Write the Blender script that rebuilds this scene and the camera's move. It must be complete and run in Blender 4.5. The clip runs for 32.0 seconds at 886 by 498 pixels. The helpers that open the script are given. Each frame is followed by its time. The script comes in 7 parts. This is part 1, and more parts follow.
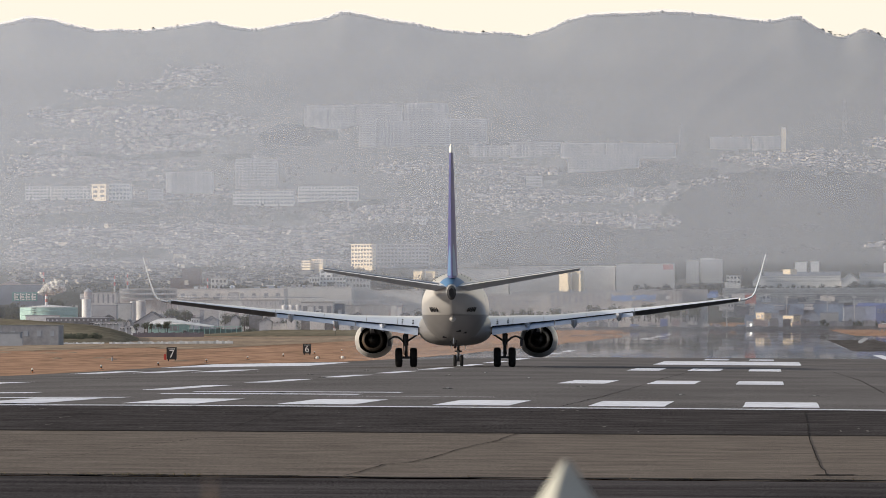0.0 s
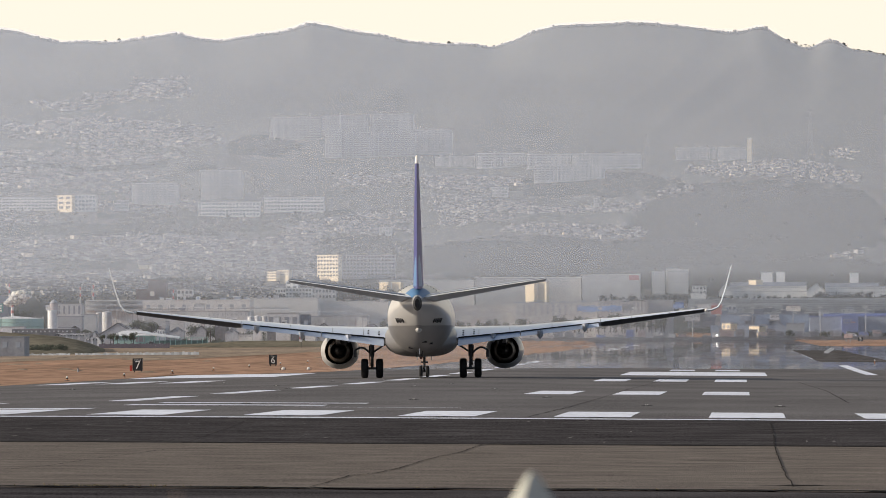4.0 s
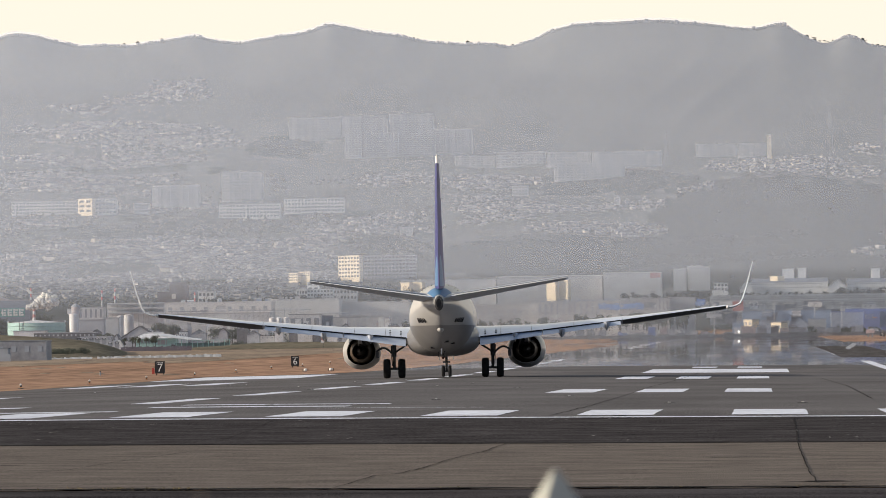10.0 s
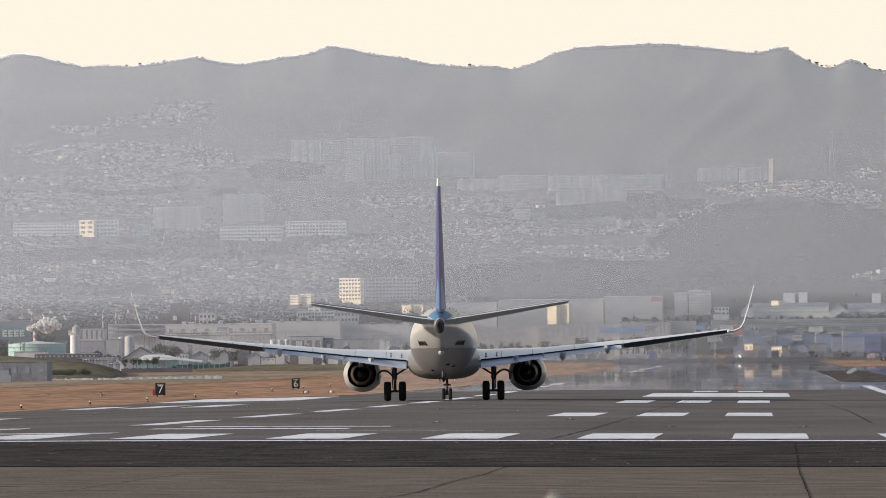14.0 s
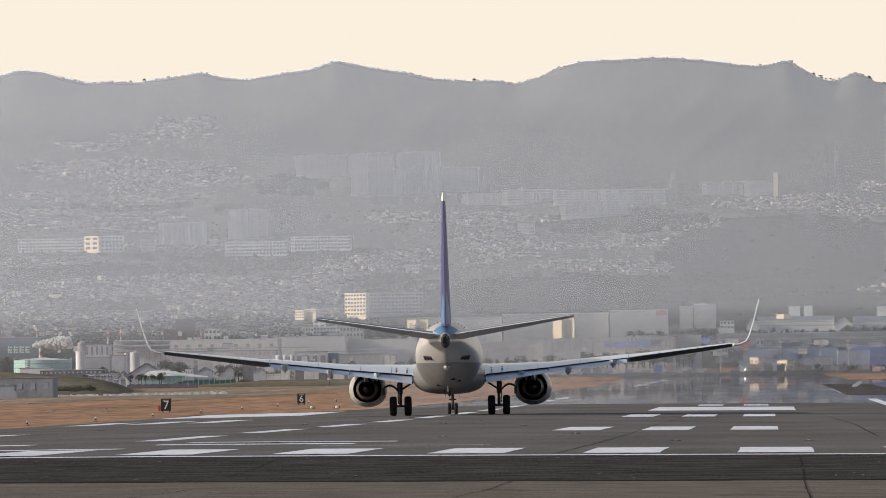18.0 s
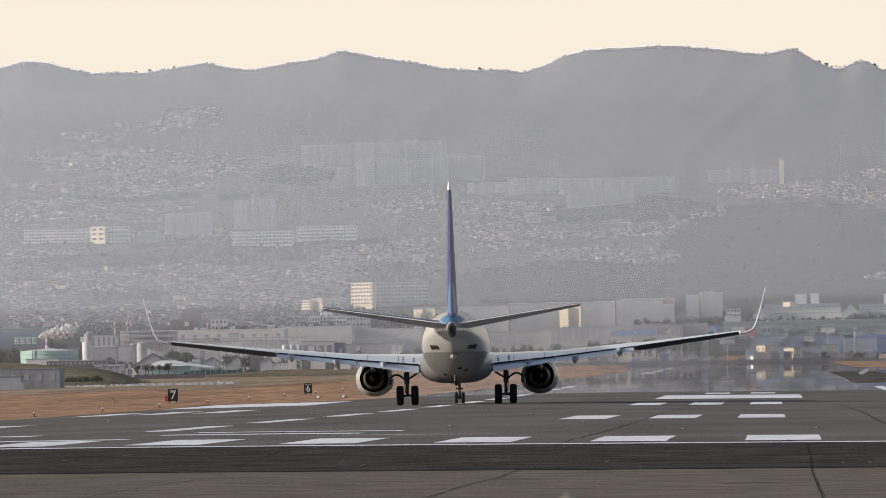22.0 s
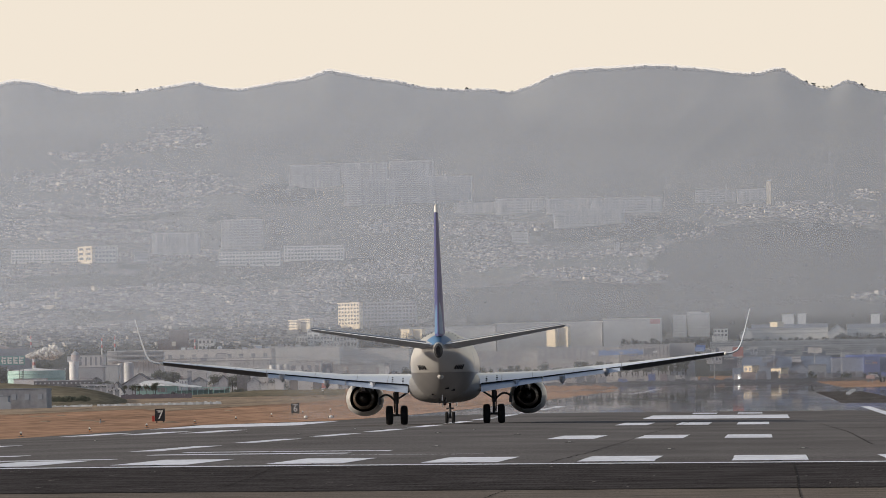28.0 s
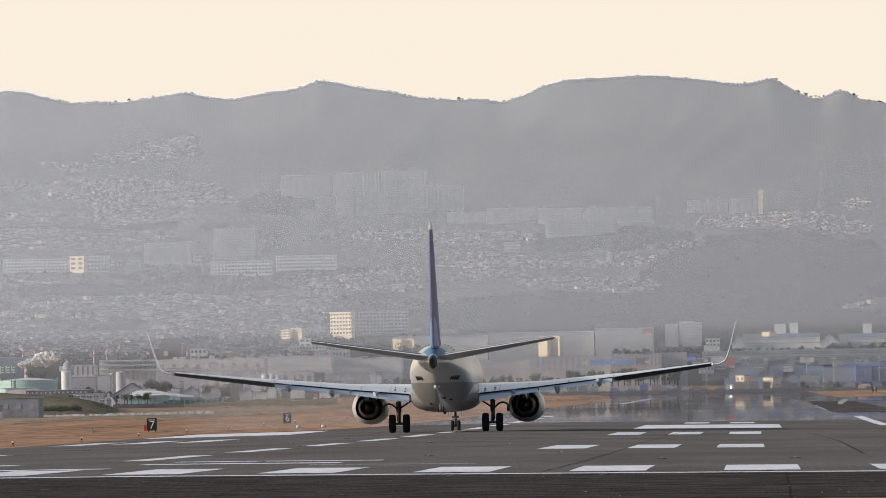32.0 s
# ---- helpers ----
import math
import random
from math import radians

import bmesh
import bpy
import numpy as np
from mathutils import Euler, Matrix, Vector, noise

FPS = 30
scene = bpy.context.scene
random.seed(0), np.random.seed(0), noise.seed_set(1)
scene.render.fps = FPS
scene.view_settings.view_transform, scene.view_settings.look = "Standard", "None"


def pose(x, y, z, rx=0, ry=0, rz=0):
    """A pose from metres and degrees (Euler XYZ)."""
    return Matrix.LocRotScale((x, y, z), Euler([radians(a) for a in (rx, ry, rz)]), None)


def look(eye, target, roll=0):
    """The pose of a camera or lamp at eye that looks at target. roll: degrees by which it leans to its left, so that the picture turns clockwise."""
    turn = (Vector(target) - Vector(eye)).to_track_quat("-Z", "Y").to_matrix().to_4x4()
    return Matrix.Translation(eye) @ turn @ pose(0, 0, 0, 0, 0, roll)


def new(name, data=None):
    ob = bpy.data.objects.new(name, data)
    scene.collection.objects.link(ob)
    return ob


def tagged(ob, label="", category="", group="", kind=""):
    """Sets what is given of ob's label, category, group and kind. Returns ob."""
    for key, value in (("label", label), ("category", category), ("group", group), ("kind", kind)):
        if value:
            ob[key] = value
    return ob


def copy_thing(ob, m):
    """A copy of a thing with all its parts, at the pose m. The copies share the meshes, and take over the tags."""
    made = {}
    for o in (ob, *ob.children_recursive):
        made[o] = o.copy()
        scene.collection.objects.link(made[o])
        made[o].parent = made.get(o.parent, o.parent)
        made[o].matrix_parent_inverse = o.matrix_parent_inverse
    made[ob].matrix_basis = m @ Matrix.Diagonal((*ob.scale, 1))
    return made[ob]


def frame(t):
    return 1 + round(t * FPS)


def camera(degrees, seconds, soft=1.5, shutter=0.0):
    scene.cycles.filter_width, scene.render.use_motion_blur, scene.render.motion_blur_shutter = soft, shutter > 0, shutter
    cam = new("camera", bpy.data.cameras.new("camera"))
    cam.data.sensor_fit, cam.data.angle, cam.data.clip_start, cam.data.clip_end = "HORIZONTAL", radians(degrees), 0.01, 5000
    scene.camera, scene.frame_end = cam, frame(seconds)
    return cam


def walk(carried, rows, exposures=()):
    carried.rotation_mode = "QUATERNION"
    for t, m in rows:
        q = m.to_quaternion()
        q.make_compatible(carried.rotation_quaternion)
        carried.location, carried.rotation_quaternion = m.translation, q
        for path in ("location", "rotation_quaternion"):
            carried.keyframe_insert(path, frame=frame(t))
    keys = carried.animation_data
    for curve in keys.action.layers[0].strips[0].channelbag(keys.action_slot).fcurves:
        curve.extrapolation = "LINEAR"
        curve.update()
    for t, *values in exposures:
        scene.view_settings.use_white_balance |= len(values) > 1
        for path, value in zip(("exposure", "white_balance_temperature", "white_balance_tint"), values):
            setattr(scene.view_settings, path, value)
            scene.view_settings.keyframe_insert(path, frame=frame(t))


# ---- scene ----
EYE = 1.234          # eye height over the runway's crown
F = 18645.0          # focal length in units of 1/1568 of the picture's width
cam = camera(math.degrees(2 * math.atan(784 / F)), 32.0, soft=0.75)


def aim(yaw, pitch, roll):
    return pose(0, 0, EYE, 0, 0, yaw) @ pose(0, 0, 0, 90 + pitch) @ pose(0, 0, 0, 0, 0, roll)


# seconds, yaw, pitch, roll of the hand-held tele camera
VIEW = [
    (0, 1.8046, 0.5306, -0.2007), (0.5, 1.7633, 0.5438, -0.1613), (1, 1.7739, 0.5442, -0.0913),
    (1.5, 1.7923, 0.5472, -0.0599), (2, 1.7965, 0.5811, -0.1680), (2.5, 1.7528, 0.6111, -0.2359),
    (3, 1.6915, 0.6129, -0.2735), (3.5, 1.6280, 0.6112, -0.2241), (5.5, 1.6329, 0.4438, -0.6365),
    (6, 1.6526, 0.4197, -0.7265), (6.5, 1.6842, 0.3731, -0.6170), (7, 1.8158, 0.3443, -0.8372),
    (7.5, 1.7836, 0.3502, -1.1873), (8, 1.7259, 0.3792, -1.1574), (8.5, 1.7445, 0.5104, -1.2927),
    (9, 1.8682, 0.5787, -1.1173), (9.5, 1.8172, 0.5722, -0.9906), (10, 1.7328, 0.5880, -0.8757),
    (10.5, 1.7531, 0.5706, -0.9082), (11, 1.7429, 0.5983, -0.9477), (11.5, 1.7173, 0.6423, -0.8666),
    (12, 1.7127, 0.7005, -0.6909), (12.5, 1.7290, 0.6849, -0.6355), (13, 1.7639, 0.7008, -0.7090),
    (13.5, 1.7731, 0.7002, -0.6764), (14, 1.7378, 0.7124, -0.6017), (14.5, 1.7413, 0.7358, -0.5801),
    (16.5, 1.7517, 0.7445, -0.7816), (17, 1.7482, 0.7644, -0.8317), (17.5, 1.7502, 0.7835, -0.8103),
    (18, 1.7641, 0.7928, -0.8274), (18.5, 1.7505, 0.7824, -0.7727), (19, 1.7599, 0.7806, -0.7834),
    (19.5, 1.7372, 0.6787, -1.0471), (20, 1.6988, 0.6272, -1.1012), (20.5, 1.7078, 0.5792, -1.0186),
    (21, 1.7532, 0.6419, -1.1277), (21.5, 1.8156, 0.6340, -1.1442), (22, 1.7990, 0.7347, -1.0576),
    (22.5, 1.7760, 0.7299, -1.0488), (23, 1.7240, 0.7428, -1.0659), (23.5, 1.7242, 0.7185, -1.0946),
    (24, 1.7206, 0.6486, -1.0576), (24.5, 1.6963, 0.6961, -1.0862), (25, 1.6838, 0.8518, -1.2041),
    (25.5, 1.7079, 0.8974, -1.0975), (27.5, 1.7507, 0.8561, -0.9340), (28, 1.7270, 0.8422, -1.0373),
    (28.5, 1.7416, 0.8233, -1.0560), (29, 1.7882, 0.8050, -1.0610), (29.5, 1.7844, 0.7891, -1.1141),
    (30, 1.7564, 0.7644, -0.9953), (30.5, 1.7479, 0.7919, -0.9953), (31, 1.7570, 0.8368, -1.0268),
    (31.5, 1.7218, 0.8686, -1.0285), (32, 1.6827, 0.8935, -1.0270),
]
# the clip's camera darkens its picture a little as more sky comes into view
walk(cam, [(t, aim(y, p, r)) for t, y, p, r in VIEW], [(0, 0.22), (3.5, 0.24), (6, 0.2), (7, 0.38), (8, 0.45), (9, 0.32), (12, 0.2), (19, 0.08), (23.5, 0.07), (25, 0.13), (27.5, -0.05), (29, 0.02), (32, 0.08)])
cam.data.dof.use_dof, cam.data.dof.focus_distance, cam.data.dof.aperture_fstop = True, 500.0, 70.0

# ---- light: low winter sun from the left, hazy bright sky ----
SUN_EL, SUN_AZ = 15.0, -98.0     # degrees; azimuth from the runway's direction, clockwise
world = bpy.data.worlds.new("hazy_sky")
scene.world = world
world.use_nodes = True
wn = world.node_tree.nodes
sky = wn.new("ShaderNodeTexSky")
sky.sky_type, sky.sun_disc = "NISHITA", False
sky.sun_elevation, sky.sun_rotation = radians(SUN_EL), radians(SUN_AZ)
sky.air_density, sky.dust_density, sky.ozone_density, sky.altitude = 1.2, 2.0, 1.5, 10
haze = wn.new("ShaderNodeMix")                  # thin cloud and haze whiten the clear sky
haze.data_type = "RGBA"
veil = wn.new("ShaderNodeMix")                  # cream towards the low sun and the valley, bluer away from them
veil.data_type = "RGBA"
veil.inputs["A"].default_value, veil.inputs["B"].default_value = (3.7, 4.25, 5.4, 1), (9.1, 8.12, 6.85, 1)
turn = wn.new("ShaderNodeMapRange")
turn.interpolation_type = "SMOOTHSTEP"
turn.inputs["From Min"].default_value, turn.inputs["From Max"].default_value = -0.5, 0.6
way = wn.new("ShaderNodeTexCoord")
part_z = wn.new("ShaderNodeSeparateXYZ")
fade = wn.new("ShaderNodeMapRange")
fade.interpolation_type = "SMOOTHSTEP"
fade.inputs["From Min"].default_value, fade.inputs["From Max"].default_value = 0.03, 0.26
fade.inputs["To Min"].default_value, fade.inputs["To Max"].default_value = 1.0, 0.3
world.node_tree.links.new(way.outputs["Generated"], part_z.inputs[0])
world.node_tree.links.new(part_z.outputs["Z"], fade.inputs["Value"])
world.node_tree.links.new(fade.outputs[0], haze.inputs["Factor"])
warm = wn.new("ShaderNodeVectorMath")
warm.operation = "DOT_PRODUCT"
warm.inputs[1].default_value = (-0.5, 0.87, 0.0)
world.node_tree.links.new(way.outputs["Generated"], warm.inputs[0])
world.node_tree.links.new(warm.outputs["Value"], turn.inputs["Value"])
world.node_tree.links.new(turn.outputs[0], veil.inputs["Factor"])
world.node_tree.links.new(veil.outputs["Result"], haze.inputs["B"])
world.node_tree.links.new(sky.outputs[0], haze.inputs["A"])
world.node_tree.links.new(haze.outputs["Result"], wn["Background"].inputs["Color"])
wn["Background"].inputs["Strength"].default_value = 0.1
sun_data = bpy.data.lights.new("sun", "SUN")
sun_data.energy, sun_data.angle, sun_data.color = 4.5, radians(0.8), (1.0, 0.87, 0.72)
sun = new("sun", sun_data)
s_el, s_az = radians(SUN_EL), radians(SUN_AZ)
sun.matrix_world = look(Vector((math.sin(s_az) * math.cos(s_el), math.cos(s_az) * math.cos(s_el), math.sin(s_el))) * 300, (0, 0, 0))
scene.view_settings.exposure = 0.0

# ---- materials ----
def mat(name, color, rough=0.7, metal=0.0, var=0.15, scale=1.0, detail_scale=None, bump=0.0, spec=0.5, coat=0.0, stretch=(1, 1, 1), random=0.0, island=0.0, tint=None, stretch2=None):
    """Painted, mineral or woody surface: base colour varied at two scales, with fine relief."""
    m = bpy.data.materials.new(name)
    m.use_nodes = True
    nt = m.node_tree
    b = nt.nodes["Principled BSDF"]
    L = nt.links.new
    tc = nt.nodes.new("ShaderNodeTexCoord")
    mp = nt.nodes.new("ShaderNodeMapping")
    mp.inputs["Scale"].default_value = stretch
    L(tc.outputs["Object"], mp.inputs["Vector"])
    n1 = nt.nodes.new("ShaderNodeTexNoise")
    n1.inputs["Scale"].default_value, n1.inputs["Detail"].default_value = scale, 5
    n2 = nt.nodes.new("ShaderNodeTexNoise")
    n2.inputs["Scale"].default_value, n2.inputs["Detail"].default_value = detail_scale or scale * 9, 4
    L(mp.outputs[0], n1.inputs["Vector"])
    mp2 = mp
    if stretch2:
        mp2 = nt.nodes.new("ShaderNodeMapping")
        mp2.inputs["Scale"].default_value = stretch2
        L(tc.outputs["Object"], mp2.inputs["Vector"])
    L(mp2.outputs[0], n2.inputs["Vector"])
    mix = nt.nodes.new("ShaderNodeMath")
    mix.operation = "MULTIPLY_ADD"
    mix.inputs[1].default_value, mix.inputs[2].default_value = 0.55, 0.0
    L(n2.outputs["Fac"], mix.inputs[0])
    add = nt.nodes.new("ShaderNodeMath")
    add.operation = "MULTIPLY_ADD"
    add.inputs[1].default_value = 0.45
    L(n1.outputs["Fac"], add.inputs[0])
    L(mix.outputs[0], add.inputs[2])
    fac = add.outputs[0]
    for amount, node, out in ((random, "ShaderNodeObjectInfo", "Random"), (island, "ShaderNodeNewGeometry", "Random Per Island")):
        if amount:
            info = nt.nodes.new(node)
            r = nt.nodes.new("ShaderNodeMath")
            r.operation = "MULTIPLY_ADD"
            r.inputs[1].default_value, r.inputs[2].default_value = amount, -amount / 2
            L(info.outputs[out], r.inputs[0])
            s = nt.nodes.new("ShaderNodeMath")
            L(fac, s.inputs[0])
            L(r.outputs[0], s.inputs[1])
            fac = s.outputs[0]
    ramp = nt.nodes.new("ShaderNodeValToRGB")
    e = ramp.color_ramp.elements
    lo, hi = [max(0, c * (1 - var * 1.6)) for c in color], [min(1, c * (1 + var)) for c in (tint or color)]
    e[0].position, e[1].position = 0.3, 0.7
    e[0].color, e[1].color = (*lo, 1), (*hi, 1)
    L(fac, ramp.inputs[0])
    L(ramp.outputs[0], b.inputs["Base Color"])
    b.inputs["Roughness"].default_value, b.inputs["Metallic"].default_value = rough, metal
    b.inputs["Specular IOR Level"].default_value = spec
    b.inputs["Coat Weight"].default_value, b.inputs["Coat Roughness"].default_value = coat, 0.012
    if bump:
        bp = nt.nodes.new("ShaderNodeBump")
        bp.inputs["Strength"].default_value, bp.inputs["Distance"].default_value = bump, 0.02
        L(n2.outputs["Fac"], bp.inputs["Height"])
        L(bp.outputs[0], b.inputs["Normal"])
    return m


ASPHALT = mat("runway_asphalt", (0.168, 0.161, 0.163), 0.75, var=0.3, scale=1.0, detail_scale=34, bump=0.2, stretch=(0.16, 0.035, 1), stretch2=(1, 0.012, 1), spec=0.0)
ASPHALT_DARK = mat("dark_overrun_asphalt", (0.074, 0.069, 0.071), 0.8, var=0.5, scale=1.0, detail_scale=70.0, bump=0.2, stretch=(0.7, 0.35, 1), stretch2=(1, 0.007, 1), spec=0.0)
CONCRETE = mat("worn_stopway_asphalt", (0.185, 0.162, 0.145), 0.85, var=0.36, scale=1.0, detail_scale=120, bump=0.2, stretch=(0.9, 0.7, 1), stretch2=(1, 0.009, 1), spec=0.0)
GRIT = mat("near_gritty_asphalt", (0.073, 0.068, 0.071), 0.85, var=0.8, scale=1.0, detail_scale=150.0, bump=0.2, stretch=(0.25, 0.5, 1), stretch2=(1, 0.013, 1), spec=0.0)
PAINT_WHITE = mat("white_runway_paint", (0.76, 0.79, 0.88), 0.7, var=0.16, scale=0.5, detail_scale=5.0, spec=0.0, stretch=(1, 0.1, 1))
GRASS_DRY = mat("dry_winter_grass", (0.31, 0.175, 0.11), 0.95, var=0.4, scale=0.06, detail_scale=0.7, spec=0.1, tint=(0.39, 0.235, 0.155), stretch=(1, 0.07, 1))
GRASS_OLIVE = mat("olive_bank_grass", (0.13, 0.12, 0.085), 0.95, var=0.4, scale=0.06, detail_scale=0.5, spec=0.1, tint=(0.18, 0.155, 0.11), stretch=(1, 0.15, 1))
# olive grass with its blue raised for the airlight before it
GRASS_FADED = mat("faded_field_grass", (0.25, 0.195, 0.15), 0.95, var=0.4, scale=0.07, detail_scale=0.6, spec=0.1, tint=(0.31, 0.24, 0.178), stretch=(1, 0.08, 1))
SOIL = mat("dark_bare_soil", (0.11, 0.102, 0.1), 0.95, var=0.5, scale=0.5, detail_scale=3.0, spec=0.0, stretch=(1, 0.06, 1))
FLECK = mat("pale_scuffed_paint", (0.2, 0.19, 0.185), 0.8, var=0.3, spec=0.0)
CRACK = mat("tar_filled_crack", (0.045, 0.043, 0.043), 0.9, var=0.3, spec=0.0)
RUBBER = mat("tyre_rubber", (0.02, 0.02, 0.021), 0.85, var=0.3, scale=3, spec=0.2)
SKIN = mat("white_aircraft_paint", (0.385, 0.38, 0.375), 0.3, var=0.05, scale=0.6, spec=0.25, coat=0.06)
SKIN_GREY = mat("grey_belly_paint", (0.18, 0.177, 0.18), 0.35, var=0.1, scale=0.7, spec=0.25, coat=0.06)
WING = mat("light_grey_wing_skin", (0.6, 0.69, 0.86), 0.38, var=0.06, scale=0.8, coat=0.55)
FLAP = mat("blue_grey_flap_skin", (0.43, 0.51, 0.65), 0.35, var=0.06, scale=0.8, coat=0.4)
NOZZLE = mat("heat_stained_nozzle_metal", (0.1, 0.072, 0.05), 0.55, metal=0.4, var=0.35, scale=3)
POD = mat("blue_grey_fairing", (0.4, 0.43, 0.49), 0.45, var=0.1, scale=2)
BARE = mat("bare_metal", (0.55, 0.54, 0.52), 0.3, metal=0.9, var=0.1, scale=2)
DARK = mat("dark_metal", (0.03, 0.03, 0.032), 0.5, metal=0.2, var=0.3, scale=3, spec=0.2)
SOOT = mat("sooty_exhaust_metal", (0.045, 0.04, 0.037), 0.6, metal=0.3, var=0.4, scale=2, spec=0.2)
FIN_BLUE = mat("dark_blue_tail_paint", (0.042, 0.05, 0.18), 0.5, var=0.1, scale=0.8, spec=0.15)
FIN_LIGHT = mat("light_blue_tail_paint", (0.07, 0.17, 0.32), 0.45, var=0.1, scale=0.8, spec=0.25)
STRUT = mat("grey_gear_strut", (0.08, 0.08, 0.085), 0.5, metal=0.2, var=0.2, scale=3, spec=0.2)
BEACON = mat("unlit_red_glass", (0.1, 0.025, 0.02), 0.3, var=0.1)
BLACK = mat("black_marking", (0.025, 0.025, 0.028), 0.6, var=0.1, spec=0.1)
RED = mat("red_paint", (0.5, 0.06, 0.04), 0.5, var=0.15)
WHITE = mat("white_enamel", (0.78, 0.77, 0.74), 0.5, var=0.08, scale=2)
POST = mat("weathered_white_post_paint", (0.4, 0.41, 0.37), 0.6, var=0.12, scale=6, bump=0.1)
PICKET = mat("cream_picket_paint", (0.5, 0.43, 0.31), 0.7, var=0.15, scale=8)
JOINT_STRAW = mat("bleached_grass", (0.3, 0.235, 0.12), 0.9, var=0.4, scale=5, island=0.6)
STRAW = mat("dry_straw", (0.15, 0.115, 0.09), 0.9, var=0.2, scale=5)
SIGN_BLACK = mat("black_sign_face", (0.02, 0.02, 0.022), 0.5, var=0.1)
WALL_WHITE = mat("off_white_cladding", (0.68, 0.69, 0.71), 0.8, var=0.12, scale=0.05, detail_scale=0.6, random=0.4)
WALL_GREY = mat("grey_concrete_wall", (0.53, 0.545, 0.57), 0.85, var=0.14, scale=0.05, detail_scale=0.6, random=0.4)
WALL_CREAM = mat("cream_rendered_wall", (0.6, 0.565, 0.51), 0.85, var=0.12, scale=0.05, detail_scale=0.6)
WALL_BLUE = mat("slate_blue_cladding", (0.2, 0.235, 0.3), 0.7, var=0.12, scale=0.1)
# brown lifted and greyed for the haze before it
WALL_BROWN = mat("brown_brick_wall", (0.41, 0.37, 0.38), 0.85, var=0.15, scale=0.1)
ROOF_GREY = mat("grey_sheet_roof", (0.30, 0.31, 0.33), 0.6, var=0.15, scale=0.1, random=0.3)
TEAL = mat("faded_turquoise_paint", (0.33, 0.51, 0.49), 0.6, var=0.15, scale=0.3)
BLUE = mat("bright_blue_panel", (0.10, 0.20, 0.55), 0.5, var=0.1, scale=0.2)
SKYBLUE = mat("pale_blue_panel", (0.34, 0.42, 0.56), 0.6, var=0.1, scale=0.2)
# glass lightened for haze, in its base colour
WINDOW = mat("dark_window_glass", (0.27, 0.285, 0.32), 0.3, var=0.2, scale=0.5)
TREE_DARK = mat("evergreen_foliage", (0.125, 0.135, 0.11), 0.95, var=0.15, scale=0.4, spec=0.05, island=0.08)
# paled so distant windows lose contrast: haze put into the colour
HAZED_PALE = mat("haze_paled_light_grey", (0.42, 0.44, 0.48), 0.5, var=0.12, scale=0.4)
# darker than the wing skin: the underside's shade is put into this grey
WING_SHADE = mat("shade_painted_underside", (0.07, 0.07, 0.077), 0.5, var=0.1, scale=0.8, spec=0.15)
TAIL_UNDER = mat("grey_tailplane_underside", (0.43, 0.45, 0.49), 0.45, var=0.1, scale=0.8)
YARD_DARK = mat("shaded_slate_boards", (0.15, 0.15, 0.165), 0.85, var=0.3, scale=0.3, detail_scale=1.5, spec=0.1)
BARK = mat("dark_bark", (0.08, 0.07, 0.065), 0.95, var=0.3, scale=2, spec=0.05)
SLATE = mat("blue_grey_cladding", (0.41, 0.43, 0.475), 0.8, var=0.12, scale=0.1)
SLATE_DARK = mat("dark_slate_roof", (0.3, 0.315, 0.345), 0.8, var=0.15, scale=0.1, spec=0.1)
# grey lifted for distance: the haze is in the base colour
SLATE_HAZE = mat("haze_paled_grey_sheet", (0.34, 0.36, 0.41), 0.8, var=0.12, scale=0.1, spec=0.1)
BRICK_DARK = mat("dark_brick_recess", (0.12, 0.1, 0.105), 0.8, var=0.15)
# RED_HAZE, BLUE_HAZE and ORANGE_HAZE have haze washed into their base colours
RED_HAZE = mat("haze_paled_red", (0.5, 0.24, 0.23), 0.7, var=0.1, spec=0.1)
BLUE_FASCIA = mat("light_blue_fascia", (0.3, 0.42, 0.72), 0.6, var=0.1, scale=0.2, spec=0.1)
BLUE_HAZE = mat("haze_paled_violet_blue", (0.24, 0.29, 0.52), 0.7, var=0.1, spec=0.1)
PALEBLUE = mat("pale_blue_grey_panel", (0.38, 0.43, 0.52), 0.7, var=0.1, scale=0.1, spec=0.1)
ORANGE_HAZE = mat("haze_paled_orange", (0.55, 0.3, 0.15), 0.7, var=0.1)
PINK_BOX = mat("faded_pink_cabinet", (0.62, 0.48, 0.46), 0.7, var=0.2, scale=2)
BOARD_TEAL = mat("turquoise_grey_board", (0.12, 0.29, 0.29), 0.6, var=0.1, scale=0.3)
PALE_BOARD = mat("pale_board", (0.78, 0.83, 0.82), 0.5, var=0.05)
FENCE_DARK = mat("dark_violet_fence_boards", (0.17, 0.16, 0.19), 0.8, var=0.2, scale=0.5, spec=0.1)
OFFICE_WALL = mat("stained_grey_render", (0.33, 0.33, 0.355), 0.85, var=0.2, scale=0.2, detail_scale=1.5)
NET = mat("dark_green_net", (0.16, 0.22, 0.21), 0.9, var=0.3, scale=1.0)
# hedge greyed by haze put into its colour
HEDGE = mat("haze_greyed_dark", (0.22, 0.22, 0.235), 0.95, var=0.25, scale=0.5, spec=0.05)
LAMP_GLOW = mat("lit_headlamp", (0.9, 0.88, 0.8), 0.3, var=0.0)
LAMP_GLOW.node_tree.nodes["Principled BSDF"].inputs["Emission Color"].default_value = (1, 0.95, 0.85, 1)
LAMP_GLOW.node_tree.nodes["Principled BSDF"].inputs["Emission Strength"].default_value = 3.0
STEAM = mat("white_steam", (0.93, 0.92, 0.9), 1.0, var=0.03, spec=0.0, scale=0.3)
steam_nodes, steam_links = STEAM.node_tree.nodes, STEAM.node_tree.links     # light passes through the thin vapour
